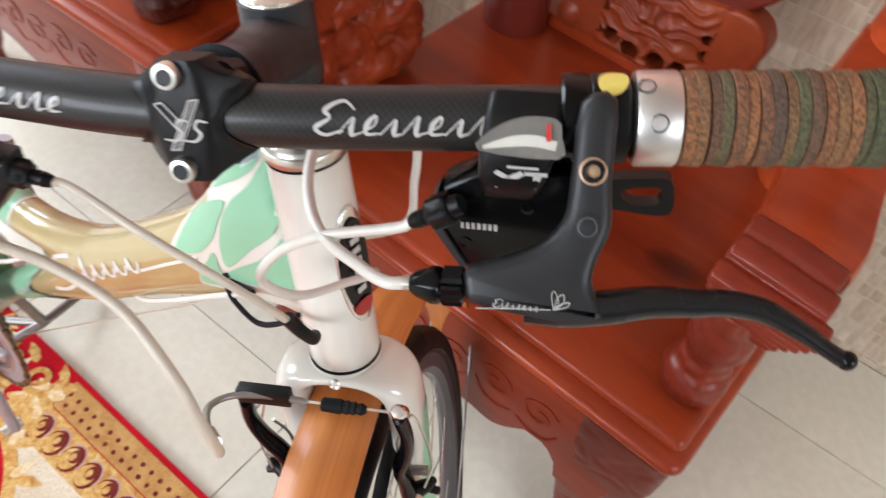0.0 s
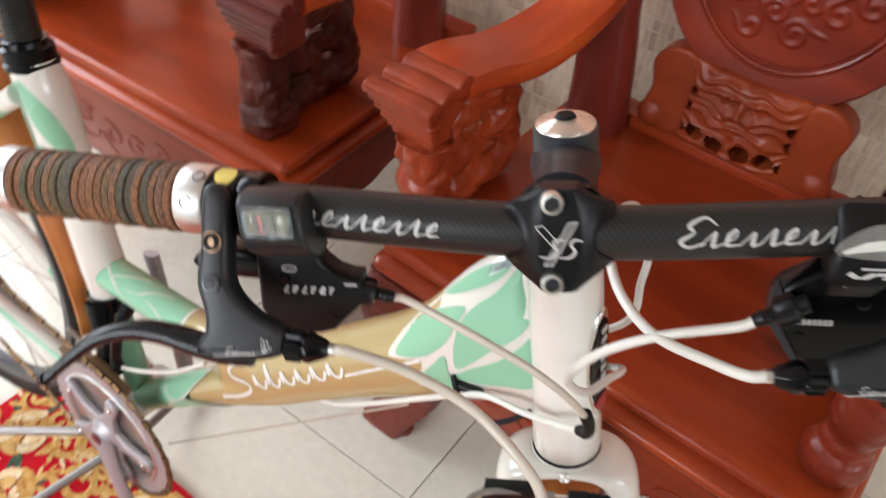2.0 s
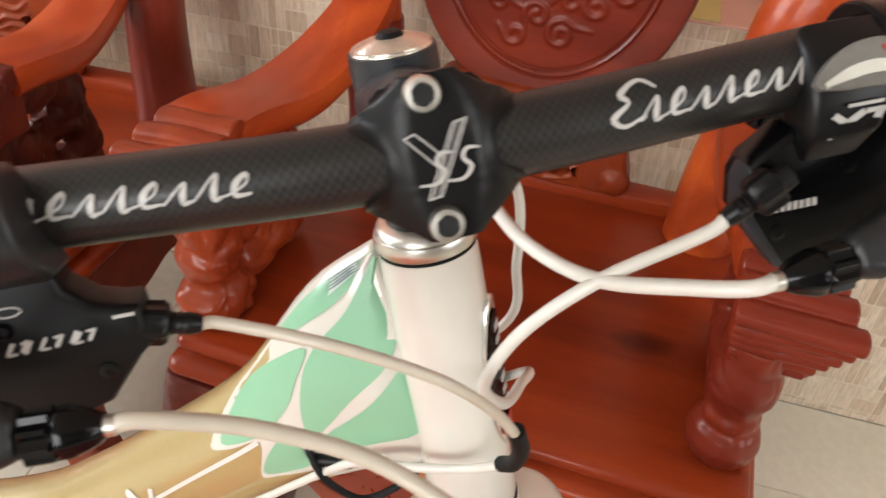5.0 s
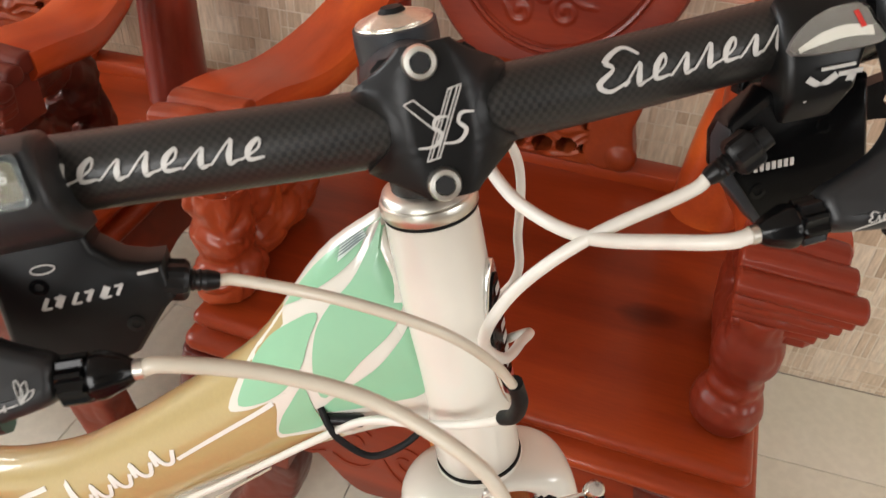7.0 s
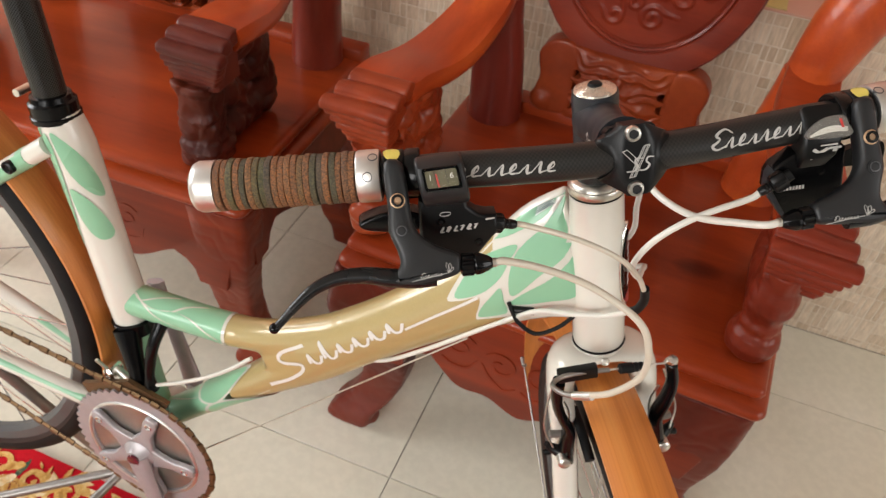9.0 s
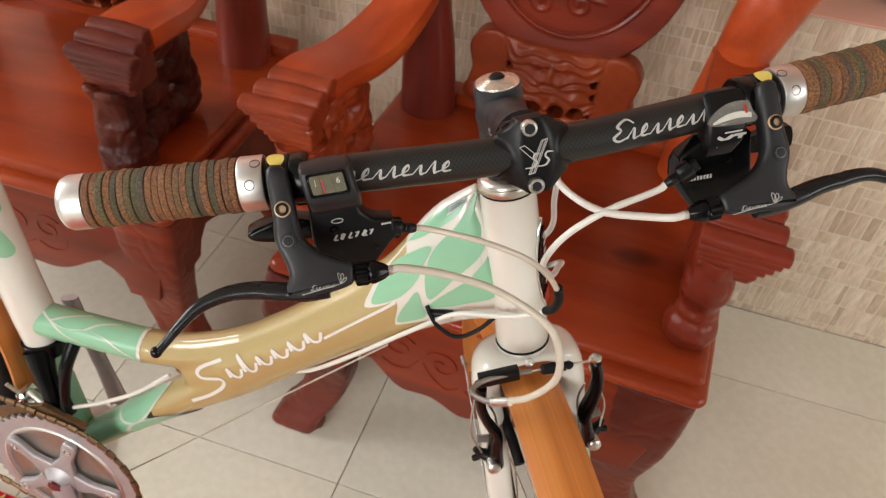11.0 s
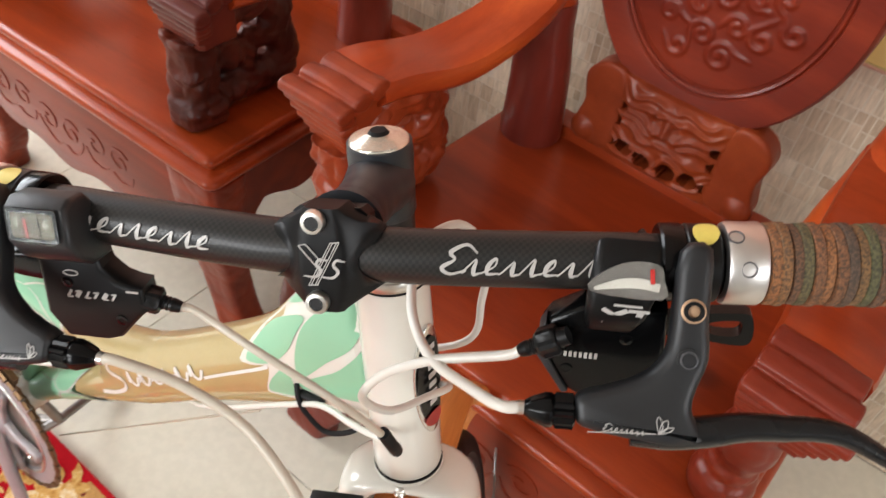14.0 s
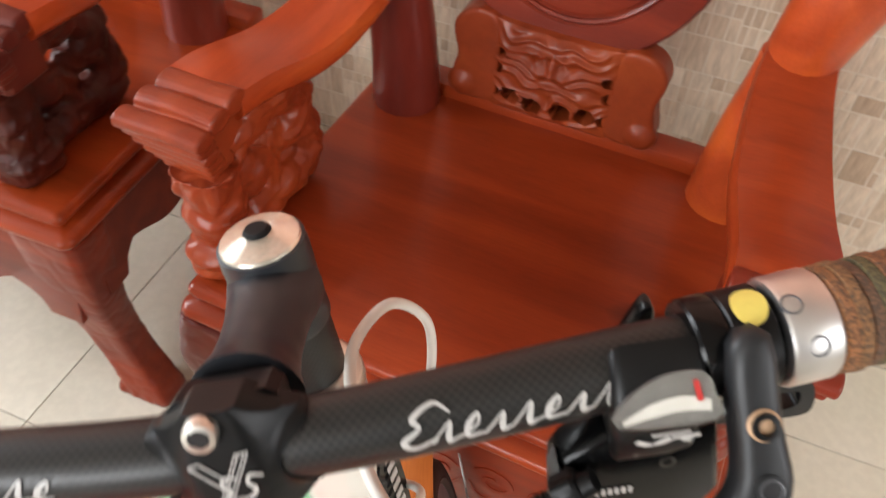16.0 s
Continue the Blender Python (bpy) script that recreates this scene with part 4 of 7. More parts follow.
# stem
stem = bpart("stem", lathe([(0.0010, 0.0150), (0.0018, 0.0168), (0.008, 0.0172), (0.030, 0.0166), (0.041, 0.0168), (0.043, 0.0158)], CAP, AX, 36), CARBON_GREY, None, "black carbon stem with a four-sided faceplate")
bpart("top_cap", lathe([(-0.0030, 0.0040), (-0.0024, 0.0085), (0.0000, 0.0152), (0.0014, 0.0158)], CAP, AX, 36), turned_steel("turned_cap_steel", CAP - BASE, LEFT, FWD, 0.0005), stem, "brushed steel top cap")
bpart("cap_plug", lathe([(-0.0048, 0.0010), (-0.0046, 0.0042), (-0.0030, 0.0055), (-0.0024, 0.0053)], CAP, AX, 24), RUBBER, stem)
bpart("extension", tube([st(0, 0.004, -0.0225), st(0, 0.018, -0.0200), st(0, 0.030, -0.0180), st(0, 0.044, -0.0155), st(0, 0.056, -0.0135), st(0, 0.068, -0.0115)], [0.0185, 0.0160, 0.0146, 0.0142, 0.0152, 0.0185], 28, 5), CARBON_GREY, stem, "grey sheen carbon extension")
for k in range(2):
    bpart("pinch_bolt", lathe([(0.010, 0.0030), (0.010, 0.0036), (0.0180, 0.0036), (0.0185, 0.0028), (0.0170, 0.0016)], st(-0.003, -0.004, -0.012 - 0.018 * k), -FWD - LEFT * 0.35, 14), BRASS, stem, "brass pinch bolt")
CLAMP = st(0, BAR_F, BAR_Q)
TIP = radians(13)


def fp(u, f, q):
    """A point of the bar clamp, which is tipped back round the bar."""
    return CLAMP + LEFT * u + FWD * (f * math.cos(TIP) - q * math.sin(TIP)) + UP * (f * math.sin(TIP) + q * math.cos(TIP))


# rear half of the clamp
bm = bmesh.new()
rings = []
for u in (-0.0160, -0.0130, 0.0, 0.0130, 0.0160):
    w = 0.92 if abs(u) < 0.015 else 0.80
    pts = [(0.002, 0.0215), (-0.012, 0.0195), (-0.022, 0.013), (-0.030, 0.004), (-0.030, -0.010), (-0.022, -0.017), (-0.010, -0.0205), (0.002, -0.0215)]
    rings.append([bm.verts.new(fp(u * (1.0 if abs(p[0]) < 0.02 else 0.8), p[0] * w, p[1] * w)) for p in pts])
ring_faces(bm, rings)
bpart("clamp", bm, BLACK_MATT, stem, angle=30)
# faceplate: a diamond plate with scooped sides
bm = bmesh.new()
PLATE_T = [0, 0.16, 0.30, 0.40, 0.50, 0.58, 0.66, 0.78, 0.90, 1.0]
PLATE_W = [0.0142, 0.0150, 0.0178, 0.0210, 0.0235, 0.0226, 0.0190, 0.0140, 0.0098, 0.0074]
rows_n, cols = 65, 17
PLATE_FINE = [float(np.mean([np.interp(abs(t + d), PLATE_T, PLATE_W) for d in np.linspace(-0.035, 0.035, 13)])) for t in np.linspace(-1, 1, rows_n)]
grid, back = [], []
for i in range(rows_n):
    t = -1 + 2 * i / (rows_n - 1)
    wide = PLATE_FINE[i]
    flat_w = 0.0095 * math.sqrt(max(0.05, 1 - 0.75 * t * t))
    row, rear = [], []
    for j in range(cols):
        x = wide * (-1 + 2 * j / (cols - 1))
        slope = max(0.0, abs(x) - flat_w)
        f = 0.0150 - 0.0012 * t * t - 0.55 * slope - 26.0 * slope * slope
        hug = math.sqrt(max(0.0, (BAR_R + 0.0009) ** 2 - (0.0226 * t) ** 2))
        row.append(bm.verts.new(fp(x, max(f, hug, 0.0015), 0.0226 * t)))
        rear.append(bm.verts.new(fp(x, -0.002, 0.0220 * t)))
    grid.append(row)
    back.append(rear)
for g in (grid, back):
    for i in range(rows_n - 1):
        for j in range(cols - 1):
            bm.faces.new((g[i][j], g[i][j + 1], g[i + 1][j + 1], g[i + 1][j]))
for i in range(rows_n - 1):
    for j in (0, cols - 1):
        bm.faces.new((grid[i][j], grid[i + 1][j], back[i + 1][j], back[i][j]))
for j in range(cols - 1):
    for i in (0, rows_n - 1):
        bm.faces.new((grid[i][j], grid[i][j + 1], back[i][j + 1], back[i][j]))
face = bpart("faceplate", bm, BLACK_MATT, stem, "black four-horned faceplate", 60)
for k, q in enumerate((0.0176, -0.0176)):
    bm = lathe([(0.0136, 0.0010), (0.0137, 0.0050), (0.0166, 0.0050), (0.0178, 0.0045), (0.0180, 0.0031), (0.0150, 0.0029), (0.0150, 0.0002)], fp(-0.0026, 0, q), fp(0, 1, 0) - fp(0, 0, 0), 22)
    bpart("faceplate_bolt", bm, STEEL, face, "steel hex bolt")
    bpart("hex_socket", lathe([(0.0151, 0.0002), (0.0153, 0.0024), (0.0176, 0.0027), (0.0177, 0.0031)], fp(-0.0026, 0, q), fp(0, 1, 0) - fp(0, 0, 0), 6), BLACK_GREY, face)
plate = lambda x, y, h: fp(x, 0.0151 - 0.0012 * (y / 0.0226) ** 2 + h, y)
bm = bmesh.new()
for dx in (0, 0.0010, 0.0026, 0.0036):
    ribbon([(-0.0060 + dx, -0.0100), (0.0040 + dx, 0.0090)], 0.00036, plate, steps=2, bm=bm)
for line in ([(-0.0095, 0.0070), (-0.0020, -0.0020)], [(-0.0065, 0.0078), (0.0000, 0.0004)], [(-0.0095, 0.0070), (-0.0065, 0.0078)], [(0.0038, 0.0088), (0.0078, 0.0094)], [(-0.0062, -0.0102), (-0.0020, -0.0098)]):
    ribbon(line, 0.00042, plate, steps=2, bm=bm)
for dx in (-0.0030, 0.0042):
    ribbon([(dx + 0.0058, 0.0012), (dx + 0.0022, 0.0016), (dx + 0.0008, -0.0008), (dx + 0.0026, -0.0034), (dx + 0.0000, -0.0062), (dx - 0.0048, -0.0060)], [0.0005, 0.0010, 0.0011, 0.0013, 0.0010, 0.0005], plate, bm=bm)
bpart("plate_mark", bm, WHITE_DECAL, face, "white interlaced mark")
stem_side = lambda x, y, h: st(-(0.0145 + h) * math.cos(y / 0.0145), 0.030 + x, -0.019 + 0.22 * x + (0.0145 + h) * math.sin(y / 0.0145))
bpart("stem_mark", script_strokes(0.0, 0.036, -0.007, 0.008, 0.3, 8, stem_side, 0.0008), WHITE_DECAL, stem, "white script mark")

# handlebar
us = [k * 0.02 for k in range(-14, 15)]
us[0], us[-1] = -0.270, 0.270
bar = bpart("handlebar", tube([bar_axis(u) for u in us], [BAR_R if abs(u) < 0.13 else 0.0112 for u in us], 28, 2), carbon("carbon_weave_bar", BAR_LEFT, FWD, BAR_UP, hb(0, BAR_F - 0.004, BAR_Q) - BASE, BAR_R), None, "matt carbon-weave handlebar")

def on_bar(u, v, h):
    d = (bar_axis(u + 0.001) - bar_axis(u - 0.001)).normalized()
    f = (FWD - d * FWD.dot(d)).normalized()
    w = d.cross(f) * (1 if d.cross(f).dot(UP) > 0 else -1)
    a = v / BAR_R + radians(24)
    return bar_axis(u) + (f * math.cos(a) + w * math.sin(a)) * (BAR_R + h)


bpart("bar_mark", script_strokes(0.049, 0.120, -0.0045, 0.0120, 0.35, 7.4, on_bar, 0.00115), WHITE_DECAL, bar, "flowing white script mark")
bpart("bar_mark", script_strokes(-0.109, -0.050, -0.0040, 0.0115, 0.35, 6.0, on_bar, 0.00115, False), WHITE_DECAL, bar, "flowing white script mark")


def grip(s):
    """Leather washer grip with its alloy ring and end cap."""
    g = bpart("grip", tube([bar_axis(s * u) for u in (0.158, 0.18, 0.20, 0.22, 0.24, 0.262)], 0.0135, 20, 2), BLACK_MATT, None, "grip of stacked mottled leather washers")
    at = lambda u: bar_axis(s * u)
    d = (at(0.25) - at(0.16)).normalized()
    bpart("lock_ring", lathe([(0, 0.0135), (0.0008, 0.0162), (0.002, 0.0168), (0.0145, 0.0168), (0.0157, 0.0160), (0.0159, 0.013)], at(0.1580), (at(0.178) - at(0.158)), 32), ALLOY, g, "satin alloy lock ring")
    for ang, du in ((0.45, 0.009), (1.25, 0.004)):
        side = (FWD * math.cos(ang) + UP * math.sin(ang))
        bpart("grub_screw", lathe([(0.0150, 0.0032), (0.0168, 0.0032), (0.01705, 0.0027), (0.0158, 0.0024), (0.0157, 0.0004)], at(0.158 + du), side, 14), WHEEL_RIM, g, "dark grub screw")
    n = 22
    for k in range(n):
        u = 0.1742 + 0.0880 * (k + 0.5) / n
        dd = (at(u + 0.002) - at(u - 0.002)).normalized()
        r = 0.0166 + 0.0004 * math.sin(k * 2.1)
        h = 0.00208
        bm = lathe([(-h, 0.0130), (-h, r - 0.0007), (-h * 0.78, r - 0.0001), (-h * 0.3, r), (h * 0.3, r), (h * 0.78, r - 0.0001), (h, r - 0.0007), (h, 0.0130)], at(u), dd + 0.03 * Vector((math.sin(k * 5.1), math.cos(k * 3.3), 0)), 20)
        bpart("leather_washer", bm, LEATHER, g)
    bpart("end_cap", lathe([(0, 0.0150), (0.0006, 0.0166), (0.0110, 0.0166), (0.0145, 0.0150), (0.0165, 0.0120), (0.0170, 0.0010)], at(0.2625), d, 32), ALLOY, g, "polished alloy end cap")


grip(-1)
grip(1)

LEVER_D, LEVER_O = (0.533, -0.846), (0.0148, 0.0072)


def lv(s):
    """Places in the lever's plane: along the bar, out from it, thickness."""
    def place(u, q, h):
        c = bar_axis(s * 0.15) + FWD * LEVER_O[0] + BAR_UP * LEVER_O[1]
        if s < 0:
            u = u + 0.004 + 0.007 * max(0.0, 0.132 - u) / 0.026 - 0.016 * max(0.0, u - 0.16) / 0.087
        else:
            q = q - 0.012 * max(0.0, u - 0.19) / 0.06
            u = u - 0.013 * max(0.0, u - 0.16) / 0.087
        return c + BAR_LEFT * (s * (u - 0.15)) + (FWD * LEVER_D[0] + BAR_UP * LEVER_D[1]) * q + (FWD * -LEVER_D[1] + BAR_UP * LEVER_D[0]) * h
    return place


def brake_lever(s):
    p = lv(s)
    lever = bpart("brake_lever", slab(round_outline([(0.1405, -0.006), (0.1520, -0.008), (0.1530, 0.018), (0.1545, 0.034), (0.1510, 0.046), (0.1500, 0.054), (0.1530, 0.060), (0.1560, 0.0660), (0.1430, 0.0695), (0.1260, 0.0680), (0.1095, 0.0655), (0.1060, 0.060), (0.1070, 0.0530), (0.1200, 0.0480), (0.1310, 0.0425), (0.1380, 0.0340), (0.1395, 0.022)], 3), -0.0070, 0.0065, p, 0.0040), BLACK_GREY, None, "grey-black two-finger brake lever with its clamp")
    mid_line = smooth_path([Vector(v) for v in ((0.128, 0.0668, 0.0050), (0.142, 0.0655, 0.0062), (0.157, 0.0625, 0.0064), (0.174, 0.0590, 0.0058), (0.194, 0.0582, 0.0051), (0.214, 0.0625, 0.0044), (0.231, 0.0720, 0.0036), (0.241, 0.0790, 0.0030), (0.2475, 0.0832, 0.0030), (0.2505, 0.0845, 0.0022))], 5)
    bm = bmesh.new()
    rings = []
    for k, v in enumerate(mid_line):
        d = (mid_line[min(k + 1, len(mid_line) - 1)] - mid_line[max(k - 1, 0)])
        n = Vector((-d.y, d.x)).normalized()
        wide, deep = v.z * 0.90, v.z * 1.00
        rings.append([bm.verts.new(p(v.x + n.x * a * wide, v.y + n.y * a * wide, b * deep)) for a, b in ((-1, -0.55), (-0.55, -1), (0.55, -1), (1, -0.55), (1.0, 0.25), (0.62, 0.80), (0.0, 1.0), (-0.70, 0.62), (-1, 0.25))])
    ring_faces(bm, rings)
    bpart("blade", bm, BLACK_SATIN, lever, "long curved lever blade", 55)
    bpart("blade_tip", blob(p(0.2488, 0.0836, 0), (0.0034, 0.0034, 0.0036)), BLACK_GLOSS, lever)
    ax = (bar_axis(s * 0.16) - bar_axis(s * 0.14)).normalized()
    bpart("clamp_band", lathe([(-0.0066, 0.0120), (-0.0066, 0.0150), (-0.0058, 0.0158), (0.0058, 0.0158), (0.0066, 0.0150), (0.0066, 0.0120)], bar_axis(s * 0.1500), ax, 30), BLACK_MATT, lever)
    dot = lambda x, y, h: bar_axis(s * (0.1505 + x)) + (FWD * math.cos(1.45 + y / 0.0158) + BAR_UP * math.sin(1.45 + y / 0.0158)) * (0.0158 + h)
    bpart("sticker", patch([(0.0052 * math.cos(t), 0.0066 * math.sin(t)) for t in np.linspace(0, 6.283, 25)[:-1]], dot, 0.0004), YELLOW, lever, "round yellow sticker")
    bpart("clamp_washer", lathe([(0.0055, 0.0046), (0.0071, 0.0047), (0.0075, 0.0041)], p(0.1465, 0.0160, 0), FWD * -LEVER_D[1] + BAR_UP * LEVER_D[0], 22), TAN, lever, "tan washer")
    bpart("clamp_screw", lathe([(0.0060, 0.0040), (0.0088, 0.0038), (0.0090, 0.0024), (0.0070, 0.0022)], p(0.1465, 0.0160, 0), FWD * -LEVER_D[1] + BAR_UP * LEVER_D[0], 18), BLACK_MATT, lever)
    bpart("pivot_ring", lathe([(0.0060, 0.0044), (0.0074, 0.0044), (0.0075, 0.0032), (0.0066, 0.0030), (0.0066, 0.0004)], p(0.1465, 0.0345, 0), FWD * -LEVER_D[1] + BAR_UP * LEVER_D[0], 22), BLACK_GREY, lever, "dark pivot ring")
    bpart("pivot_rim", lathe([(0.0070, 0.0034), (0.0078, 0.0034), (0.0079, 0.0028), (0.0070, 0.0027)], p(0.1465, 0.0345, 0), FWD * -LEVER_D[1] + BAR_UP * LEVER_D[0], 22), WHEEL_RIM, lever)
    bpart("pivot_pin", lathe([(0.0066, 0.0026), (0.0076, 0.0026), (0.0077, 0.0015)], p(0.1465, 0.0345, 0), FWD * -LEVER_D[1] + BAR_UP * LEVER_D[0], 18), BLACK_GREY, lever)
    mark = lambda x, y, h: p(0.128 + s * (x - 0.002), 0.0640 - y, 0.0064 + h)
    bm = bmesh.new()
    ribbon([(-0.0145, -0.0022), (0.0, -0.0008), (0.011, 0.000)], 0.00035, mark, bm=bm)
    for k in range(3):
        a = 0.5 + 0.55 * k
        ribbon([(0.012, 0.0), (0.012 + 0.004 * math.cos(a) - 0.001, 0.005 * math.sin(a)), (0.012 + 0.006 * math.cos(a), 0.0065 * math.sin(a)), (0.0135 + 0.003 * math.cos(a), 0.003 * math.sin(a)), (0.012, 0.0)], 0.00030, mark, bm=bm)
    bpart("lever_mark", bm, WHITE_DECAL, lever, "thin white mark with a leaf outline")
    bpart("script_mark", script_strokes(-0.0085, 0.0085, -0.0010, 0.0030, 0.3, 7, mark, 0.00030), WHITE_DECAL, lever)
    tip = p(0.1065, 0.0605, 0)
    out = (p(0.09, 0.0612, 0) - tip).normalized()
    nut = bpart("adjuster", fluted([(0, 0.0052, 0.0), (0.0006, 0.0062, 0.0), (0.0010, 0.0073, 0.0014), (0.0078, 0.0073, 0.0014), (0.0084, 0.0060, 0.0), (0.0088, 0.0064, 0.0), (0.0096, 0.0070, 0.0003), (0.0118, 0.0070, 0.0004), (0.0175, 0.0048, 0.0004), (0.0192, 0.0036, 0.0), (0.0200, 0.0030, 0.0)], tip, out, 9), BLACK_GLOSS, lever, "fluted black cable adjuster", 30)
    bpart("ferrule", lathe([(0.0195, 0.0029), (0.0225, 0.0029)], tip, out, 14), STEEL, nut)
    return tip + out * 0.0215, out


R_BRAKE, R_BRAKE_D = brake_lever(-1)
L_BRAKE, L_BRAKE_D = brake_lever(1)


def round_rect(w, h, r):
    """A rectangle of half sizes w and h with rounded corners."""
    out = []
    for k, (cx, cy) in enumerate(((w - r, h - r), (r - w, h - r), (r - w, r - h), (w - r, r - h))):
        out += [(cx + r * math.cos(radians(90 * k + a)), cy + r * math.sin(radians(90 * k + a))) for a in (0, 30, 60, 90)]
    return out


def shifter(s):
    """Trigger shifter: clamp, display pod, lower body, adjuster, thumb lever."""
    sh = bpart("gear_shifter", lathe([(-0.0050, 0.0119), (-0.0050, 0.0152), (-0.004, 0.0160), (0.0035, 0.0160), (0.005, 0.0150), (0.005, 0.0119)], bar_axis(s * 0.1385), bar_axis(s * 0.145) - bar_axis(s * 0.132), 30), BLACK_GLOSS, None, "black trigger gear shifter with a display window")
    c = bar_axis(s * 0.120)

    def pt(u, f, q):
        return c + BAR_LEFT * (s * (u - 0.120)) + FWD * f + BAR_UP * q

    if s < 0:
        # squarish pod with a tilted window
        outline = [(0.004, -0.0165), (0.0185, -0.0140), (0.0258, -0.0072), (0.0288, 0.0020), (0.0236, 0.0162), (0.0180, 0.0185), (0.008, 0.0165), (0.003, 0.008)]
        bm = slab(outline, 0.1065, 0.1360, lambda x, y, h: pt(h + 0.10 * y, x, y), 0.0026)
        pod = bpart("pod", bm, BLACK_GREY, sh, "slate-black display pod", 40)
        face_at = lambda x, y, h: pt(0.1222 + x + 0.10 * y, 0.0290 - 0.36 * (y + 0.0062) + h, 0.0100 + y)
        rect = round_rect(0.0112, 0.0066, 0.0016)
        inner_rect = round_rect(0.0096, 0.0050, 0.0012)
        bpart("bezel", slab(rect, 0.0002, 0.0008, face_at), BLACK_GLOSS, pod, "glossy dark window surround")
        bpart("display", slab(inner_rect, 0.0006, 0.0010, face_at), WINDOW_BACK, pod, "olive gear display")
        bm = bmesh.new()
        for x in (-0.0034, 0.0036):
            ribbon([(x, -0.0046), (x + 0.0004, 0.0046)], 0.0003, face_at, steps=2, bm=bm, lift=0.0010)
        bpart("divider", bm, BLACK_MATT, pod)
        bpart("needle", ribbon([(0.0027, -0.0046), (0.0031, 0.0030)], 0.0009, face_at, steps=2, lift=0.0011), RED_MARK, pod, "red gear needle")
        for digit, x in (("1", 0.0068), ("6", -0.0062)):
            right, upv = -BAR_LEFT * s, (BAR_UP - FWD * 0.36).normalized()
            nrm = right.cross(upv)
            m = Matrix((right, upv, nrm)).transposed().to_4x4()
            m.translation = face_at(x, 0.0012, 0.0012)
            bpart("digit", words(digit, 0.0050, m, 0.0001), WHITE_DECAL, pod)
        bpart("window", slab(rect, 0.0016, 0.0022, face_at), CLEAR, pod, "clear window").visible_shadow = False
        outline = [(0.1375, -0.012), (0.1085, -0.012), (0.1070, -0.0200), (0.1010, -0.0258), (0.0945, -0.0280), (0.0890, -0.0285), (0.0885, -0.0410), (0.0925, -0.0440), (0.1040, -0.0565), (0.1120, -0.0590), (0.1320, -0.0590), (0.1400, -0.0460)]
    else:
        # rounded pod with an arched window
        outline = [(0.004, -0.020), (0.0160, -0.0240), (0.0215, -0.014), (0.0200, -0.002), (0.0130, 0.0095), (0.005, 0.0140), (0.002, 0.010)]
        bm = slab(outline, 0.1090, 0.1360, lambda x, y, h: pt(h * (1 + 0.25 * min(0.0, y + 0.004) / 0.020) + 0.03 * max(0.0, -(y + 0.004)) / 0.020 - 0.004 * (0.014 - y) / 0.034, x, y), 0.0035)
        pod = bpart("pod", bm, BLACK_MATT, sh, "matt black rounded pod", 50)
        face_at = lambda x, y, h: pt(0.1222 + x, 0.0188 - 0.75 * y + h * 0.85, 0.0030 + 0.75 * y + h * 0.5)
        rect = round_outline([(-0.0145, -0.0040), (0.0125, -0.0050), (0.0130, 0.0020), (0.0110, 0.0075), (0.000, 0.0078), (-0.0105, 0.0030)], 3)
        bpart("display", slab(rect, -0.0010, 0.0010, face_at), WINDOW_GREY, pod, "grey gear display")
        bpart("scale_strip", ribbon([(-0.0130, -0.0030), (-0.0040, -0.0006), (0.0040, 0.0002), (0.0115, -0.0010)], [0.0012, 0.0034, 0.0038, 0.0030], face_at, lift=0.0010), WINDOW_PALE, pod, "pale gear scale")
        bpart("needle", ribbon([(0.0088, 0.0004), (0.0083, 0.0058)], 0.0016, face_at, steps=2, lift=0.0015), RED_MARK, pod, "red gear needle")
        bpart("window", slab(rect, 0.0018, 0.0030, face_at, 0.0005), CLEAR, pod, "arched clear window").visible_shadow = False
        low = lambda x, y, h: pt(0.1215 + x, 0.0204 + 0.16 * y + h, -0.0120 + y)
        for x0_, x1_, wide in ((-0.0085, 0.0015, 0.0030), (0.0015, -0.0080, 0.0026)):
            bpart("mark_bar", ribbon([(x0_, -0.0035 if x0_ < x1_ else -0.0030), (x1_, 0.0035)], wide * 0.8, low, steps=2), WHITE_DECAL, pod)
        bpart("mark_bar", ribbon([(0.0050, -0.0034), (0.0070, 0.0034)], 0.0026, low, steps=2), WHITE_DECAL, pod)
        bpart("mark_bar", ribbon([(0.0020, 0.0034), (0.0100, 0.0034)], 0.0016, low, steps=2), WHITE_DECAL, pod)
        bpart("mark_bar", ribbon([(-0.004, 0.0060), (0.007, 0.0060)], 0.0011, low, steps=2), WHITE_DECAL, pod)
        outline = [(0.1400, -0.014), (0.1065, -0.014), (0.0940, -0.0215), (0.0905, -0.0270), (0.0900, -0.0380), (0.1010, -0.0560), (0.1120, -0.0620), (0.1320, -0.0580), (0.1420, -0.0440)]
    bm = slab(outline, 0.001, 0.0150, lambda x, y, h: pt(x, h - 0.10 * (y + 0.02), y), 0.0026)
    body = bpart("body", bm, BLACK_GLOSS if s > 0 else BLACK_MATT, sh, "black shifter body", 30)
    front = lambda x, y, h: pt(x, 0.0150 - 0.10 * (y + 0.02) + h, y)
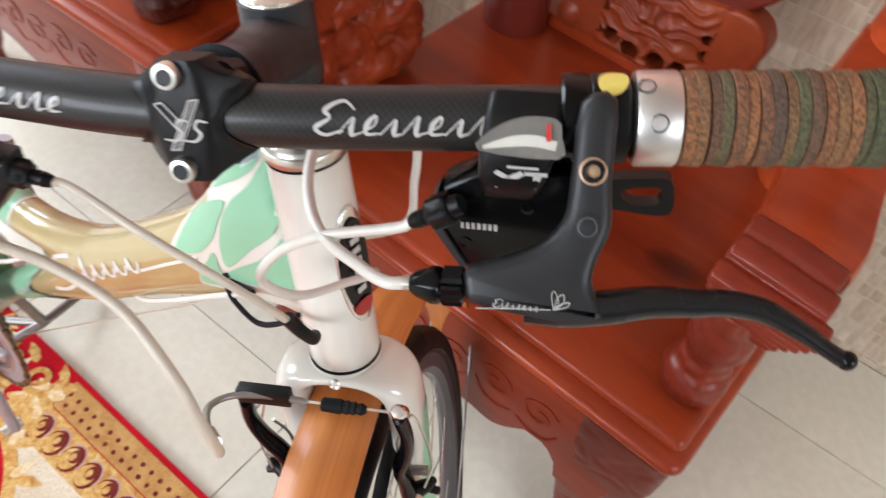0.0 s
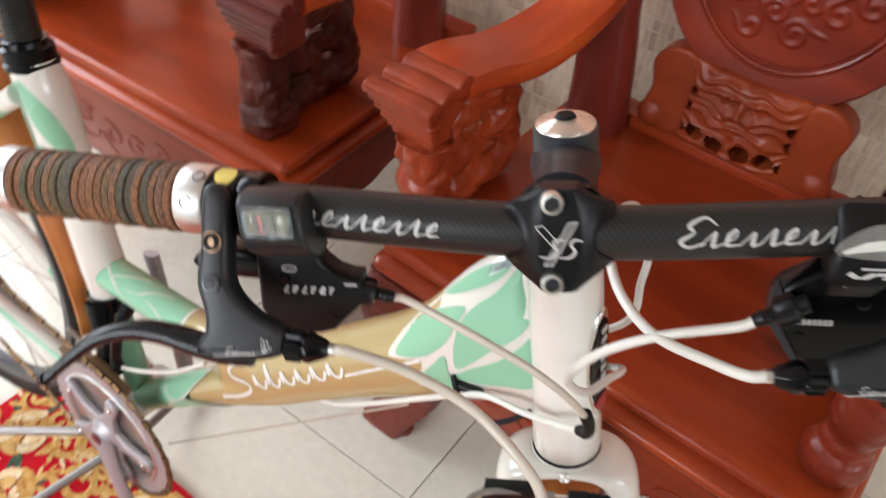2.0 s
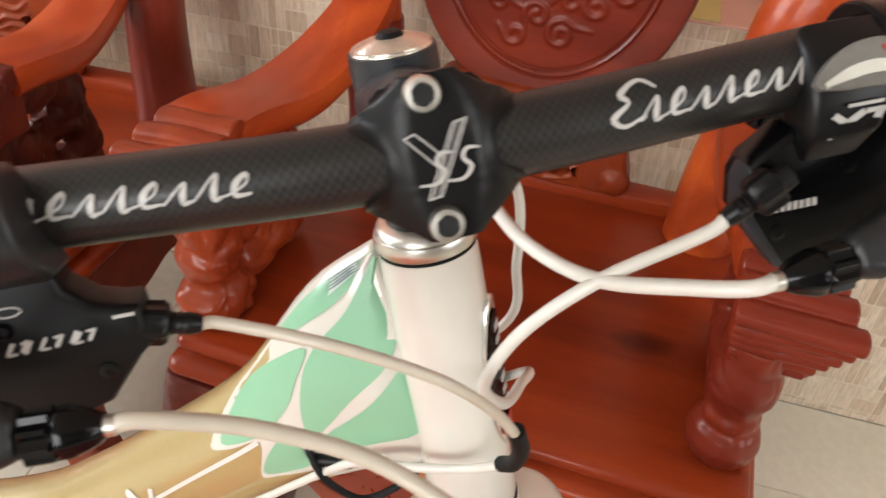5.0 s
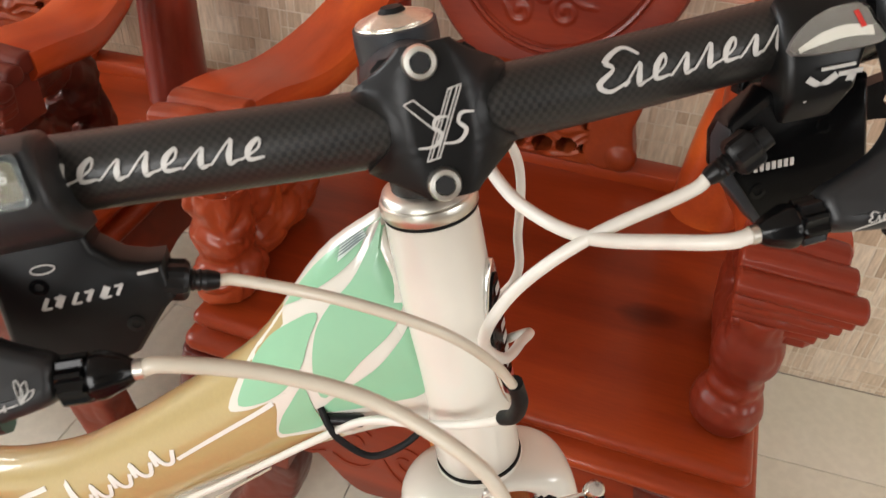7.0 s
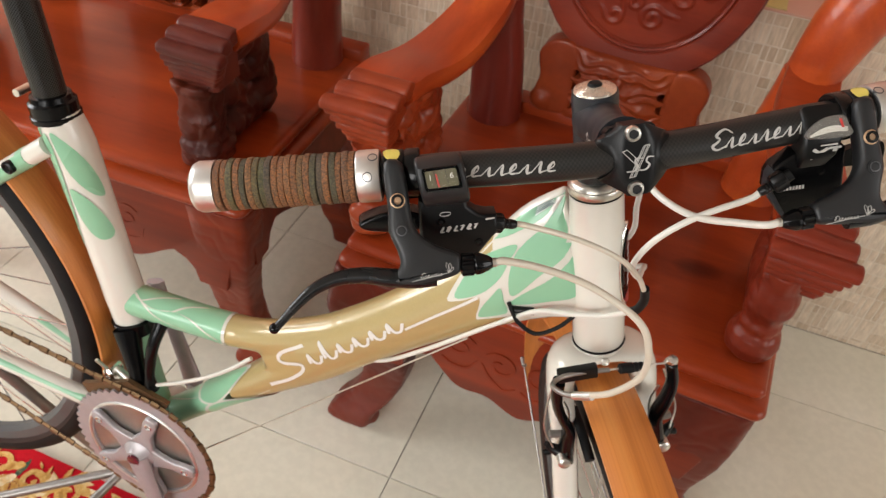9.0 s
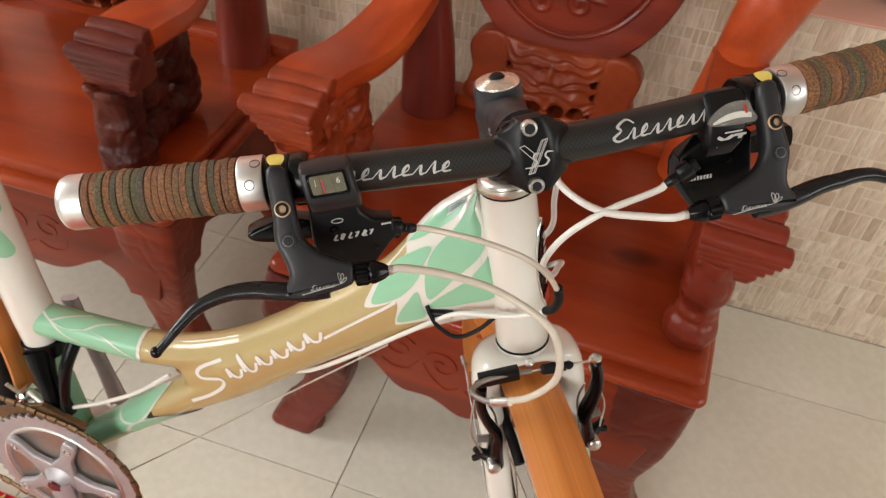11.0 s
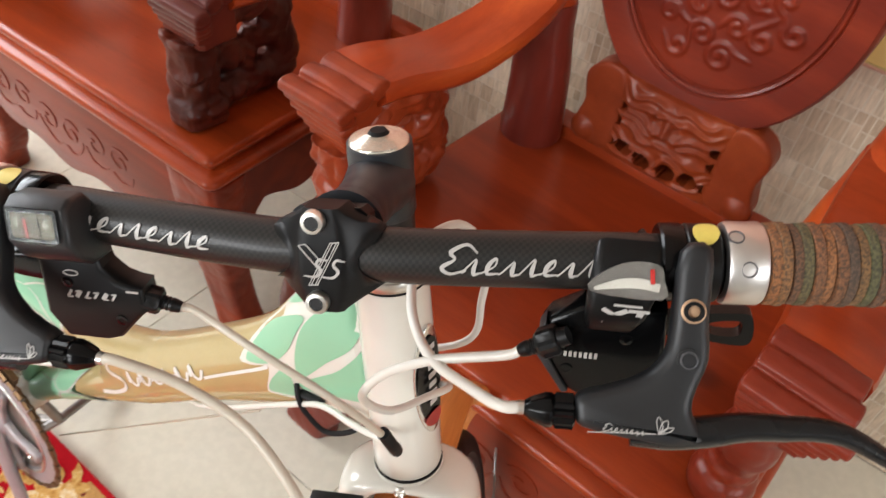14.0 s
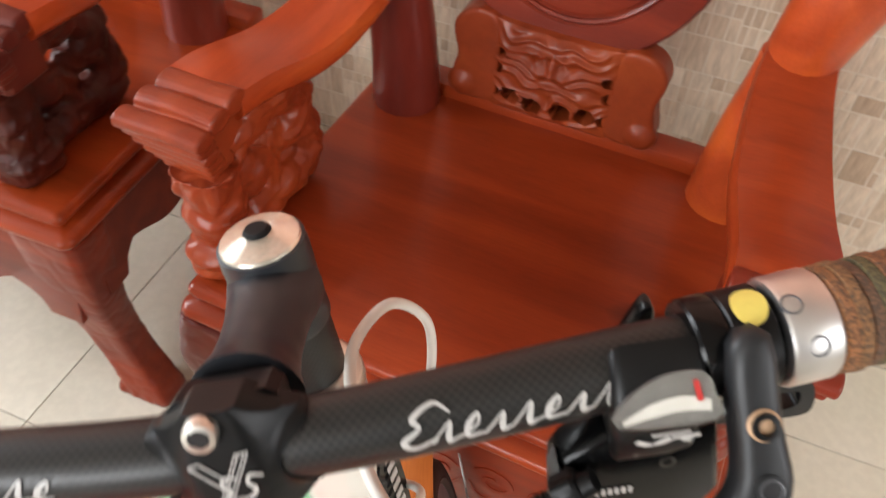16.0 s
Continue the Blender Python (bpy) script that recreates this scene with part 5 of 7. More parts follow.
    if s < 0:
        marks = [([(0.1262 - 0.0044 * k, -0.0352), (0.1238 - 0.0044 * k, -0.0318)], (0.0012, 0.0020, 0.0010)[k % 3]) for k in range(6)] + [([(0.1262 - 0.0044 * k, -0.0352 + 0.0030 * (k % 2)), (0.1236 - 0.0044 * k, -0.0352 + 0.0030 * (k % 2))], 0.0007) for k in range(6)]
        marks += [([(0.0965, -0.0298), (0.0905, -0.0298)], 0.0010), ([(0.122 + 0.0035 * math.cos(t), -0.0225 + 0.0014 * math.sin(t)) for t in np.linspace(0, 6.283, 12)], 0.0004)]
    else:
        marks = [([(0.1010 + 0.0021 * k, -0.0388), (0.1010 + 0.0021 * k, -0.0362)], 0.0013) for k in range(7)]
    for pts, wide in marks:
        bpart("mark_bar", ribbon(pts, wide, front, steps=2), WHITE_DECAL, body)
    for x, y in ((0.1250, -0.028), (0.1020, -0.046)):
        bpart("body_screw", lathe([(-0.001, 0.0028), (0.0003, 0.0028), (0.0004, 0.0014), (-0.0006, 0.0012)], front(x, y, 0), FWD, 14), BLACK_GLOSS, body)
    if s > 0:
        bm = slab([(0.0920, -0.0225), (0.0895, -0.0270), (0.0890, -0.0390), (0.1010, -0.0575), (0.1035, -0.0565), (0.0930, -0.0380), (0.0935, -0.0270)], 0.0070, 0.0165, lambda x, y, h: pt(x, h - 0.10 * (y + 0.02), y), 0.0006)
        bpart("edge_trim", bm, CARBON_GREY, body, "grey edge rib")
    # adjuster
    start = hb(-0.0945, 0.0889, -0.0441) if s < 0 else hb(0.0990, 0.1000, -0.0335)
    end = hb(-0.0757, 0.0874, -0.0502) if s < 0 else hb(0.0795, 0.0995, -0.0450)
    out = (end - start).normalized()
    bpart("adjuster", fluted([(-0.003, 0.0038, 0.0), (0.0010, 0.0042, 0.0), (0.0014, 0.0058, 0.0006), (0.0026, 0.0067, 0.0011), (0.0090, 0.0067, 0.0011), (0.0104, 0.0056, 0.0006), (0.0110, 0.0034, 0.0), (0.0118, 0.0036, 0.0), (0.0124, 0.0031, 0.0), (0.0136, 0.0036, 0.0), (0.0142, 0.0031, 0.0), (0.0156, 0.0035, 0.0), (0.0185, 0.0030, 0.0), (0.0198, 0.0024, 0.0)], start, out, 6), BLACK_MATT, sh, "black barrel adjuster", 25)
    # thumb lever behind the brake arm
    if s < 0:
        bm = slab(round_outline([(0.136, -0.030), (0.150, -0.025), (0.164, -0.0255), (0.1775, -0.0300), (0.1760, -0.0350), (0.166, -0.0385), (0.150, -0.0405), (0.138, -0.040)], 4), -0.012, 0.002, lambda x, y, h: pt(x, h, y), 0.002)
        bpart("thumb_lever", bm, BLACK_GLOSS, sh, "glossy thumb lever", 50)
    else:
        outer = round_outline([(0.140, -0.030), (0.152, -0.0255), (0.168, -0.0230), (0.1765, -0.0240), (0.1785, -0.0370), (0.1720, -0.0400), (0.156, -0.0385), (0.142, -0.0375)], 4)
        hole = round_outline([(0.1590, -0.0310), (0.1615, -0.0285), (0.1680, -0.0270), (0.1730, -0.0275), (0.1735, -0.0335), (0.1690, -0.0355), (0.1630, -0.0352), (0.1600, -0.0335)], 4)
        bm = bmesh.new()
        rings = [[bm.verts.new(pt(x, h, y)) for x, y in o] for o, h in ((outer, -0.008), (outer, -0.002), (hole, -0.002), (hole, -0.008))]
        ring_faces(bm, rings, True)
        bpart("thumb_lever", bm, BLACK_GLOSS, sh, "looped thumb lever", 50)
        bm = slab(round_outline([(0.1180, -0.030), (0.1240, -0.014), (0.1300, -0.004), (0.1330, -0.010), (0.1290, -0.028)], 4), -0.034, -0.026, lambda x, y, h: pt(x, h, y), 0.002)
        bpart("finger_lever", bm, BLACK_GLOSS, sh, "ridged finger lever", 50)
    return start + out * 0.0190, out


R_SHIFT, R_SHIFT_D = shifter(-1)
L_SHIFT, L_SHIFT_D = shifter(1)

# cables
HOUSE = 0.0025
bpart("brake_cable", tube([R_BRAKE, R_BRAKE + R_BRAKE_D * 0.008, st(-0.0643, 0.1215, -0.0635), st(-0.0359, 0.1270, -0.0800), st(-0.0114, 0.1425, -0.1000), st(-0.0055, 0.1460, -0.1229), st(-0.0078, 0.1395, -0.1523), st(-0.0230, 0.1219, -0.1816), st(-0.0380, 0.1030, -0.2000)], HOUSE, 14, 8), IVORY_CABLE, None, "ivory front brake cable housing")
bpart("gear_cable", tube([R_SHIFT, R_SHIFT + R_SHIFT_D * 0.008, st(-0.0396, 0.0984, -0.0598), st(-0.0119, 0.1002, -0.0794), st(0.0038, 0.0932, -0.1029), st(0.0125, 0.0831, -0.1266)], 0.0020, 12, 8), IVORY_CABLE, None, "ivory rear gear cable housing")
bpart("cable_joint", tube([st(0.0120, 0.0845, -0.122), st(0.0140, 0.078, -0.138), st(0.0125, 0.066, -0.156), st(0.0090, 0.056, -0.165)], 0.0034, 12, 6), RUBBER, None, "black rubber cable sleeve")
bpart("gear_cable", tube([st(0.0095, 0.058, -0.164), fr(-0.150, 0.803, -0.037), fr(-0.175, 0.792, -0.034), fr(-0.207, 0.778, -0.028), fr(-0.240, 0.748, -0.026), fr(-0.300, 0.690, -0.024), fr(-0.345, 0.648, -0.016), fr(-0.380, 0.632, -0.006)], 0.0022, 12, 8), WHITE_CABLE, None, "white gear cable housing along the down tube")
bpart("brake_cable", tube([L_BRAKE, L_BRAKE + L_BRAKE_D * 0.008, st(0.0635, 0.1146, -0.0566), st(0.0414, 0.0936, -0.0602), st(0.0277, 0.0675, -0.0582), st(0.0226, 0.0376, -0.0545), st(0.024, 0.008, -0.054), st(0.038, -0.020, -0.062), st(0.050, -0.036, -0.092), st(0.046, -0.040, -0.130), st(0.034, -0.038, -0.165), fr(-0.215, 0.775, 0.030), fr(-0.300, 0.690, 0.022)], HOUSE, 14, 8), WHITE_CABLE, None, "white rear brake cable housing")
bpart("gear_cable", tube([L_SHIFT, L_SHIFT + L_SHIFT_D * 0.008, st(0.0420, 0.0950, -0.0602), st(0.0168, 0.0887, -0.0777), st(0.0033, 0.0834, -0.0995), st(0.0118, 0.0682, -0.1228), st(0.0240, 0.0400, -0.1400), st(0.0310, 0.0080, -0.1600), fr(-0.190, 0.770, 0.026), fr(-0.260, 0.715, 0.024)], 0.0023, 12, 8), WHITE_CABLE, None, "white front gear cable housing")
bpart("sensor_wire", tube([fr(-0.232, 0.776, -0.024), fr(-0.226, 0.769, -0.028), fr(-0.219, 0.760, -0.028), fr(-0.203, 0.752, -0.026), fr(-0.187, 0.763, -0.024), fr(-0.175, 0.777, -0.018)], 0.0019, 8, 6), RUBBER, None, "black sensor wire looped under the head tube")
bpart("wire_clip", tube([fr(-0.228, 0.769, -0.024), fr(-0.209, 0.774, -0.024)], 0.0034, 10, 1), BLACK_MATT, None, "black wire clip")
bpart("gear_wire", tube([fr(-0.262, 0.722, -0.026), fr(-0.560, 0.415, -0.030)], 0.0009, 6, 1), STEEL, None, "bare steel gear wire")
bpart("gear_cable", tube([fr(-0.494, 0.590, -0.020), fr(-0.530, 0.560, -0.030), fr(-0.575, 0.530, -0.034), fr(-0.613, 0.508, -0.034)], 0.0024, 10, 6), WHITE_CABLE, None, "white gear cable housing to the derailleur")

# fork
fork = bpart("fork", lathe([(0.2375, 0.0228), (0.2390, 0.0238), (0.2420, 0.0240), (0.2450, 0.0220), (0.2460, 0.0170)], CAP, AX, 30), CREAM, None, "cream fork with arched crown and mint tips")
# a solid arch over the wheel: rounded sections between an outer and an inner line
half_arch = [((0.0495, -0.346), (0.0255, -0.346), 0.010), ((0.0502, -0.312), (0.0260, -0.312), 0.007), ((0.0500, -0.276), (0.0260, -0.282), 0.006), ((0.0460, -0.2530), (0.0240, -0.2640), 0.005), ((0.0340, -0.2415), (0.0172, -0.2540), 0.004), ((0.0150, -0.2385), (0.0078, -0.2500), 0.003)]
arch = [((-o[0], o[1]), (-n[0], n[1]), f) for o, n, f in half_arch] + half_arch[::-1]
depth = [0.0135, 0.0150, 0.0175, 0.0205, 0.0225, 0.0230]
outs = smooth_path([Vector((o[0], o[1], f)) for o, n, f in arch], 5)
ins = smooth_path([Vector((n[0], n[1], d)) for (o, n, f), d in zip(arch, depth + depth[::-1])], 5)
bm = bmesh.new()
rings = []
for o, n in zip(outs, ins):
    ring = []
    for k in range(24):
        a = 2 * math.pi * k / 24
        c, w = math.copysign(abs(math.cos(a)) ** 0.75, math.cos(a)), math.copysign(abs(math.sin(a)) ** 0.75, math.sin(a))
        ring.append(bm.verts.new(st((o.x + n.x) / 2 + (o.x - n.x) / 2 * c, o.z + n.z * w, (o.y + n.y) / 2 + (o.y - n.y) / 2 * c)))
    rings.append(ring)
ring_faces(bm, rings)
bpart("crown", bm, CREAM, fork, "arched cream crown")
bpart("crown_bolt", lathe([(0.010, 0.0046), (0.0255, 0.0044), (0.0265, 0.0034), (0.0252, 0.0022), (0.0240, 0.0010)], st(-0.0010, 0.0, -0.2446), FWD, 16), STEEL, fork)
for s in (-1, 1):
    bpart("blade", tube([st(s * 0.0375, 0.009, -0.335), st(s * 0.0395, 0.012, -0.42), st(s * 0.0430, 0.022, -0.52), st(s * 0.0465, 0.040, -0.60), st(s * 0.0485, 0.052, -0.650)], [0.0123, 0.0125, 0.0115, 0.0095, 0.0080], 18, 5), CREAM, fork)
    bpart("blade_tip", tube([st(s * 0.0420, 0.0192, -0.492), st(s * 0.0433, 0.023, -0.525), st(s * 0.0466, 0.0405, -0.602)], [0.0124, 0.0119, 0.0099], 18, 4), GREEN, fork, "mint green leaf panel")
    if s < 0:
        continue
    bm = bmesh.new()
    rows = []
    for k in range(17):
        t = k / 16
        q = -0.282 - 0.150 * t
        wide = radians(66) * math.sin(math.pi * min(1.0, 0.10 + 0.86 * t)) ** 0.6
        u0 = 0.0375 + 0.0020 * max(0.0, -q - 0.335) / 0.085
        f0 = float(np.interp(-q, (0.287, 0.318, 0.346, 0.42, 0.52), (0.005, 0.007, 0.009, 0.012, 0.022)))
        dp = float(np.interp(-q, (0.287, 0.318, 0.346, 0.42), (0.0170, 0.0153, 0.0138, 0.0132)))
        rows.append([bm.verts.new(st(s * (u0 + 0.0134 * abs(math.cos(a)) ** 0.85), f0 + dp * math.copysign(abs(math.sin(a)) ** 0.85, math.sin(a)), q)) for a in np.linspace(-wide, wide, 9)])
    for r0, r1 in zip(rows, rows[1:]):
        for e in range(8):
            bm.faces.new((r0[e], r0[e + 1], r1[e + 1], r1[e]))
    bpart("leaf_panel", bm, GREEN, fork, "mint green leaf panel on the blade")

# wheels


def wheel(name, centre, axle, fwd, radius, label):
    axle = Vector(axle).normalized()
    fwd = (Vector(fwd) - axle * Vector(fwd).dot(axle)).normalized()
    up = fwd.cross(axle)
    wh = bpart(name, lathe([(-0.050, 0.006), (-0.048, 0.016), (-0.032, 0.024), (-0.030, 0.024), (-0.027, 0.013), (0.027, 0.013), (0.030, 0.024), (0.032, 0.024), (0.048, 0.016), (0.050, 0.006)], centre, axle, 20), STEEL, None, label)

    def hoop(profile, mat, nm, lab=""):
        bm = bmesh.new()
        rings = []
        for k in range(96):
            a = 2 * math.pi * k / 96
            d = fwd * math.cos(a) + up * math.sin(a)
            rings.append([bm.verts.new(centre + d * r + axle * w) for w, r in profile])
        ring_faces(bm, rings, True)
        bpart(nm, bm, mat, wh, lab)

    R = radius
    hoop([(-0.0148, R - 0.0205), (-0.0155, R - 0.013), (-0.0125, R - 0.005), (-0.006, R - 0.0005), (0.0, R), (0.006, R - 0.0005), (0.0125, R - 0.005), (0.0155, R - 0.013), (0.0148, R - 0.0205), (0.0, R - 0.0215)], RUBBER, "tyre", "black road tyre")
    hoop([(-0.0150, R - 0.0215), (-0.0145, R - 0.0195), (0.0145, R - 0.0195), (0.0150, R - 0.0215), (0.0108, R - 0.0265), (-0.0108, R - 0.0265)], TYRE_SIDE, "sidewall", "brown tyre sidewall")
    hoop([(-0.0105, R - 0.024), (0.0105, R - 0.024), (0.0100, R - 0.040), (0.004, R - 0.047), (-0.004, R - 0.047), (-0.0100, R - 0.040)], WHEEL_RIM, "rim", "dark grey alloy rim")
    for k in range(32):
        a = 2 * math.pi * (k + 0.5) / 32
        s = 1 if k % 2 else -1
        ah = a + (0.9 if (k // 2) % 2 else -0.9)
        p0 = centre + (fwd * math.cos(ah) + up * math.sin(ah)) * 0.022 + axle * s * 0.031
        p1 = centre + (fwd * math.cos(a) + up * math.sin(a)) * (R - 0.046) + axle * s * 0.002
        bpart("spoke", tube([p0, p1], 0.0010, 5, 1), CHROME, wh)
    return fwd, up


FRONT_HUB = st(0, 0.052, -0.655)
FRONT_HUB.z = 0.344
front_fwd, front_up = wheel("front_wheel", FRONT_HUB, LEFT, FWD, 0.345, "front wheel with grey rim and black tyre")
REAR_HUB = fr(-1.060, 0.515)
rear_fwd, rear_up = wheel("rear_wheel", REAR_HUB, ACROSS, Vector((1, 0.03, -0.1)), 0.345, "rear wheel with grey rim, lifted off the floor")


def fender(name, hub, axle, fwd, up, a0, a1, half, radius, label):
    axle = Vector(axle).normalized()
    bm = bmesh.new()
    n = 60
    rings = []
    for k in range(n + 1):
        t = k / n
        a = radians(a0 + (a1 - a0) * t)
        d = fwd * math.cos(a) + up * math.sin(a)
        edge = min(t, 1 - t) * abs(radians(a1 - a0)) * radius
        w = half * math.sqrt(max(0.02, 1 - max(0.0, 1 - edge / 0.028) ** 2))
        sec = []
        for j in range(9):
            s = -1 + j / 4
            sec.append((s * w, radius - 0.006 * s * s))
        sec += [(s * w, radius - 0.0035 - 0.006 * s * s) for s in (1, 0.5, 0, -0.5, -1)]
        rings.append([bm.verts.new(hub + d * r + axle * o) for o, r in sec])
    ring_faces(bm, rings)
    return bpart(name, bm, strip_wood("fender_wood", axle), None, label, 45)


FF = fender("fender", FRONT_HUB, LEFT, front_fwd, front_up, 48, 178, 0.0240, 0.396, "honey-brown wood front fender")
fender("fender", REAR_HUB, ACROSS, rear_fwd, rear_up, -8, 150, 0.0260, 0.372, "honey-brown wood rear fender")
bm = bmesh.new()
for s in (-1, 1):
    d = front_fwd * math.cos(radians(165)) + front_up * math.sin(radians(165))
    tube([FRONT_HUB + LEFT * s * 0.050, FRONT_HUB + d * 0.389 + LEFT * s * 0.0250], 0.0014, 6, 1, bm=bm)
    lathe([(-0.004, 0.004), (0.010, 0.004)], FRONT_HUB + d * 0.389 + LEFT * s * 0.0250, d, 10, bm)
bpart("fender_stay", bm, STAND_STEEL, FF, "thin steel fender stays")

# front brake
for s in (-1, 1):
    b = bpart("brake_arm", tube([st(s * 0.0430, 0.038, -0.342), st(s * 0.0410, 0.040, -0.318), st(s * 0.0400, 0.043, -0.300), st(s * 0.0470, 0.047, -0.276), st(s * 0.0500, 0.050, -0.254), st(s * 0.0475, 0.052, -0.232)], [0.0088, 0.0074, 0.0066, 0.0060, 0.0056, 0.0058], 16, 5, (0.75, 1.2)), BLACK_GLOSS, None, "black rim brake arm")
    bpart("spring_holder", tube([st(s * 0.0430, 0.038, -0.338), st(s * 0.0530, 0.034, -0.333), st(s * 0.0590, 0.033, -0.326)], [0.0070, 0.0050, 0.0026], 12, 4), BLACK_MATT, b)
    bpart("spring_screw", lathe([(0, 0.0030), (0.006, 0.0030), (0.007, 0.0020)], st(s * 0.0560, 0.034, -0.336), st(s * 0.06, 0.034, -0.337) - st(s * 0.05, 0.034, -0.335), 12), BLACK_MATT, b)
    bpart("spring", tube([st(s * 0.0470, 0.034, -0.345), st(s * 0.0380, 0.032, -0.318), st(s * 0.0370, 0.034, -0.290), st(s * 0.0420, 0.040, -0.268)], 0.0010, 8, 5), STEEL, b, "bare spring wire")
    bpart("arm_bolt", lathe([(-0.010, 0.0060), (0.012, 0.0060), (0.0135, 0.0045), (0.0140, 0.001)], st(s * 0.046, 0.038, -0.338), FWD, 16), STEEL, b)
    bpart("brake_pad", tube([st(s * 0.026, 0.004, -0.318), st(s * 0.025, 0.034, -0.322), st(s * 0.024, 0.056, -0.332)], 0.0048, 10, 3), RUBBER, b)
    bpart("pad_bolt", tube([st(s * 0.044, 0.036, -0.313), st(s * 0.056, 0.036, -0.311)], 0.0036, 10, 1), STAND_STEEL, b)
    if s > 0:
        bpart("anchor_bolt", lathe([(-0.006, 0.0046), (0.006, 0.0048), (0.0080, 0.0034), (0.0084, 0.001)], st(0.0480, 0.050, -0.232), FWD * 0.6 + UP * 0.8, 16), CHROME, b)
    bpart("spring", tube([st(s * 0.054, 0.040, -0.325), st(s * 0.060, 0.035, -0.300), st(s * 0.050, 0.030, -0.262), st(s * 0.047, 0.046, -0.250)], 0.0009, 6, 5), STEEL, b)
nood = bpart("brake_noodle", tube([st(-0.0385, 0.1020, -0.2010), st(-0.0500, 0.0900, -0.2090), st(-0.0570, 0.074, -0.214), st(-0.0490, 0.062, -0.218), st(-0.030, 0.057, -0.221), st(-0.006, 0.055, -0.225)], 0.0021, 12, 6), STAND_STEEL, None, "bent steel brake noodle")
bpart("ferrule", tube([st(-0.0340, 0.1080, -0.1965), st(-0.0450, 0.0960, -0.2055)], 0.0034, 14, 1), ALLOY, nood)
bpart("link", box(-0.017, 0.016, -0.0040, 0.0040, -0.0060, 0.0050, 0.001), BLACK_MATT, nood)
link = nood.children[-1]
link.data.transform(Matrix.Translation(BASE))
rot = Matrix((LEFT, FWD, UP)).transposed().to_4x4()
rot.translation = st(-0.032, 0.0545, -0.2225) - BASE
link.data.transform(rot)
bpart("wire", tube([st(-0.008, 0.055, -0.225), st(0.050, 0.050, -0.2330)], 0.0009, 6, 1), STEEL, nood)
bpart("boot", lathe([(0, 0.0030), (0.001, 0.0042), (0.012, 0.0046), (0.013, 0.0036), (0.016, 0.0044), (0.017, 0.0034), (0.020, 0.0042), (0.021, 0.0030), (0.024, 0.0038), (0.027, 0.0020)], st(0.002, 0.0545, -0.2262), st(0.062, 0.050, -0.2345) - st(-0.008, 0.055, -0.225), 16), RUBBER, nood, "ribbed rubber boot")

# main tubes


def loft(rows, segs=24, power=2.0):
    """rows: (x, z, direction x, direction z, half height, half width)."""
    bm = bmesh.new()
    rings = []
    for x, z, dx, dz, hh, hw in rows:
        n = Vector((-dz, 0, dx)).normalized()
        ring = []
        for k in range(segs):
            a = 2 * math.pi * k / segs
            ca, sa = math.cos(a), math.sin(a)
            ring.append(bm.verts.new(fr(x + n.x * hh * sa, z + n.z * hh * sa, hw * math.copysign(abs(ca) ** (2 / power), ca))))
        rings.append(ring)
    ring_faces(bm, rings)
    return bm


def spline_rows(rows, steps=5):
    cols = [smooth_path([Vector((r[0], r[1], r[2])) for r in rows], steps), smooth_path([Vector((r[3], r[4], r[5])) for r in rows], steps)]
    return [(a.x, a.y, a.z, b.x, b.y, b.z) for a, b in zip(*cols)]


MAIN = spline_rows([(-0.177, 0.823, 1.0, 0.50, 0.074, 0.0165), (-0.212, 0.809, 1.0, 0.64, 0.056, 0.0215), (-0.257, 0.763, 1.0, 0.78, 0.0375, 0.0240), (-0.320, 0.707, 1.0, 0.85, 0.0320, 0.0250), (-0.375, 0.658, 1.0, 0.85, 0.0320, 0.0250), (-0.430, 0.612, 1.0, 0.75, 0.0370, 0.0245), (-0.480, 0.577, 1.0, 0.65, 0.044, 0.0230)])
UPPER = spline_rows([(-0.400, 0.655, 1.0, 0.70, 0.018, 0.0200), (-0.440, 0.630, 1.0, 0.50, 0.0195, 0.0205), (-0.485, 0.611, 1.0, 0.25, 0.0185, 0.0195), (-0.530, 0.602, 1.0, 0.05, 0.0180, 0.0190), (-0.600, 0.599, 1.0, 0.0, 0.0180, 0.0190), (-0.665, 0.597, 1.0, 0.0, 0.0190, 0.0190)])
LOWER = spline_rows([(-0.420, 0.606, 1.0, 0.85, 0.026, 0.0230), (-0.460, 0.572, 1.0, 0.85, 0.025, 0.0220), (-0.500, 0.537, 1.0, 0.85, 0.0205, 0.0210), (-0.540, 0.502, 1.0, 0.85, 0.0180, 0.0205), (-0.580, 0.464, 1.0, 0.85, 0.0175, 0.0200), (-0.640, 0.408, 1.0, 0.85, 0.0180, 0.0200)])


def add_rows(bm, rows, segs=32, power=2.3):
    other = loft(rows, segs, power)
    me = bpy.data.meshes.new("loft")
    other.to_mesh(me)
    other.free()
    bm.from_mesh(me)
    bpy.data.meshes.remove(me)


# the three gold branches flow into one another
joined = bmesh.new()
add_rows(joined, [r for r in MAIN if r[0] > -0.437])
add_rows(joined, spline_rows([(-0.425, 0.618, 1.0, 0.80, 0.033, 0.0235), (-0.455, 0.596, 1.0, 0.70, 0.035, 0.0215), (-0.478, 0.578, 1.0, 0.65, 0.030, 0.0180)]))
add_rows(joined, [r for r in UPPER if r[0] > -0.530], 28, 2.0)
add_rows(joined, [r for r in LOWER if r[0] > -0.531], 28, 2.0)
gold_mesh = fuse(joined, 0.0022)
bm = bmesh.new()
bm.from_mesh(gold_mesh)
crotch = [v for v in bm.verts if -0.52 < v.co.x < -0.40]
for _ in range(14):
    bmesh.ops.smooth_vert(bm, verts=crotch, factor=0.5, use_axis_x=True, use_axis_y=True, use_axis_z=True)
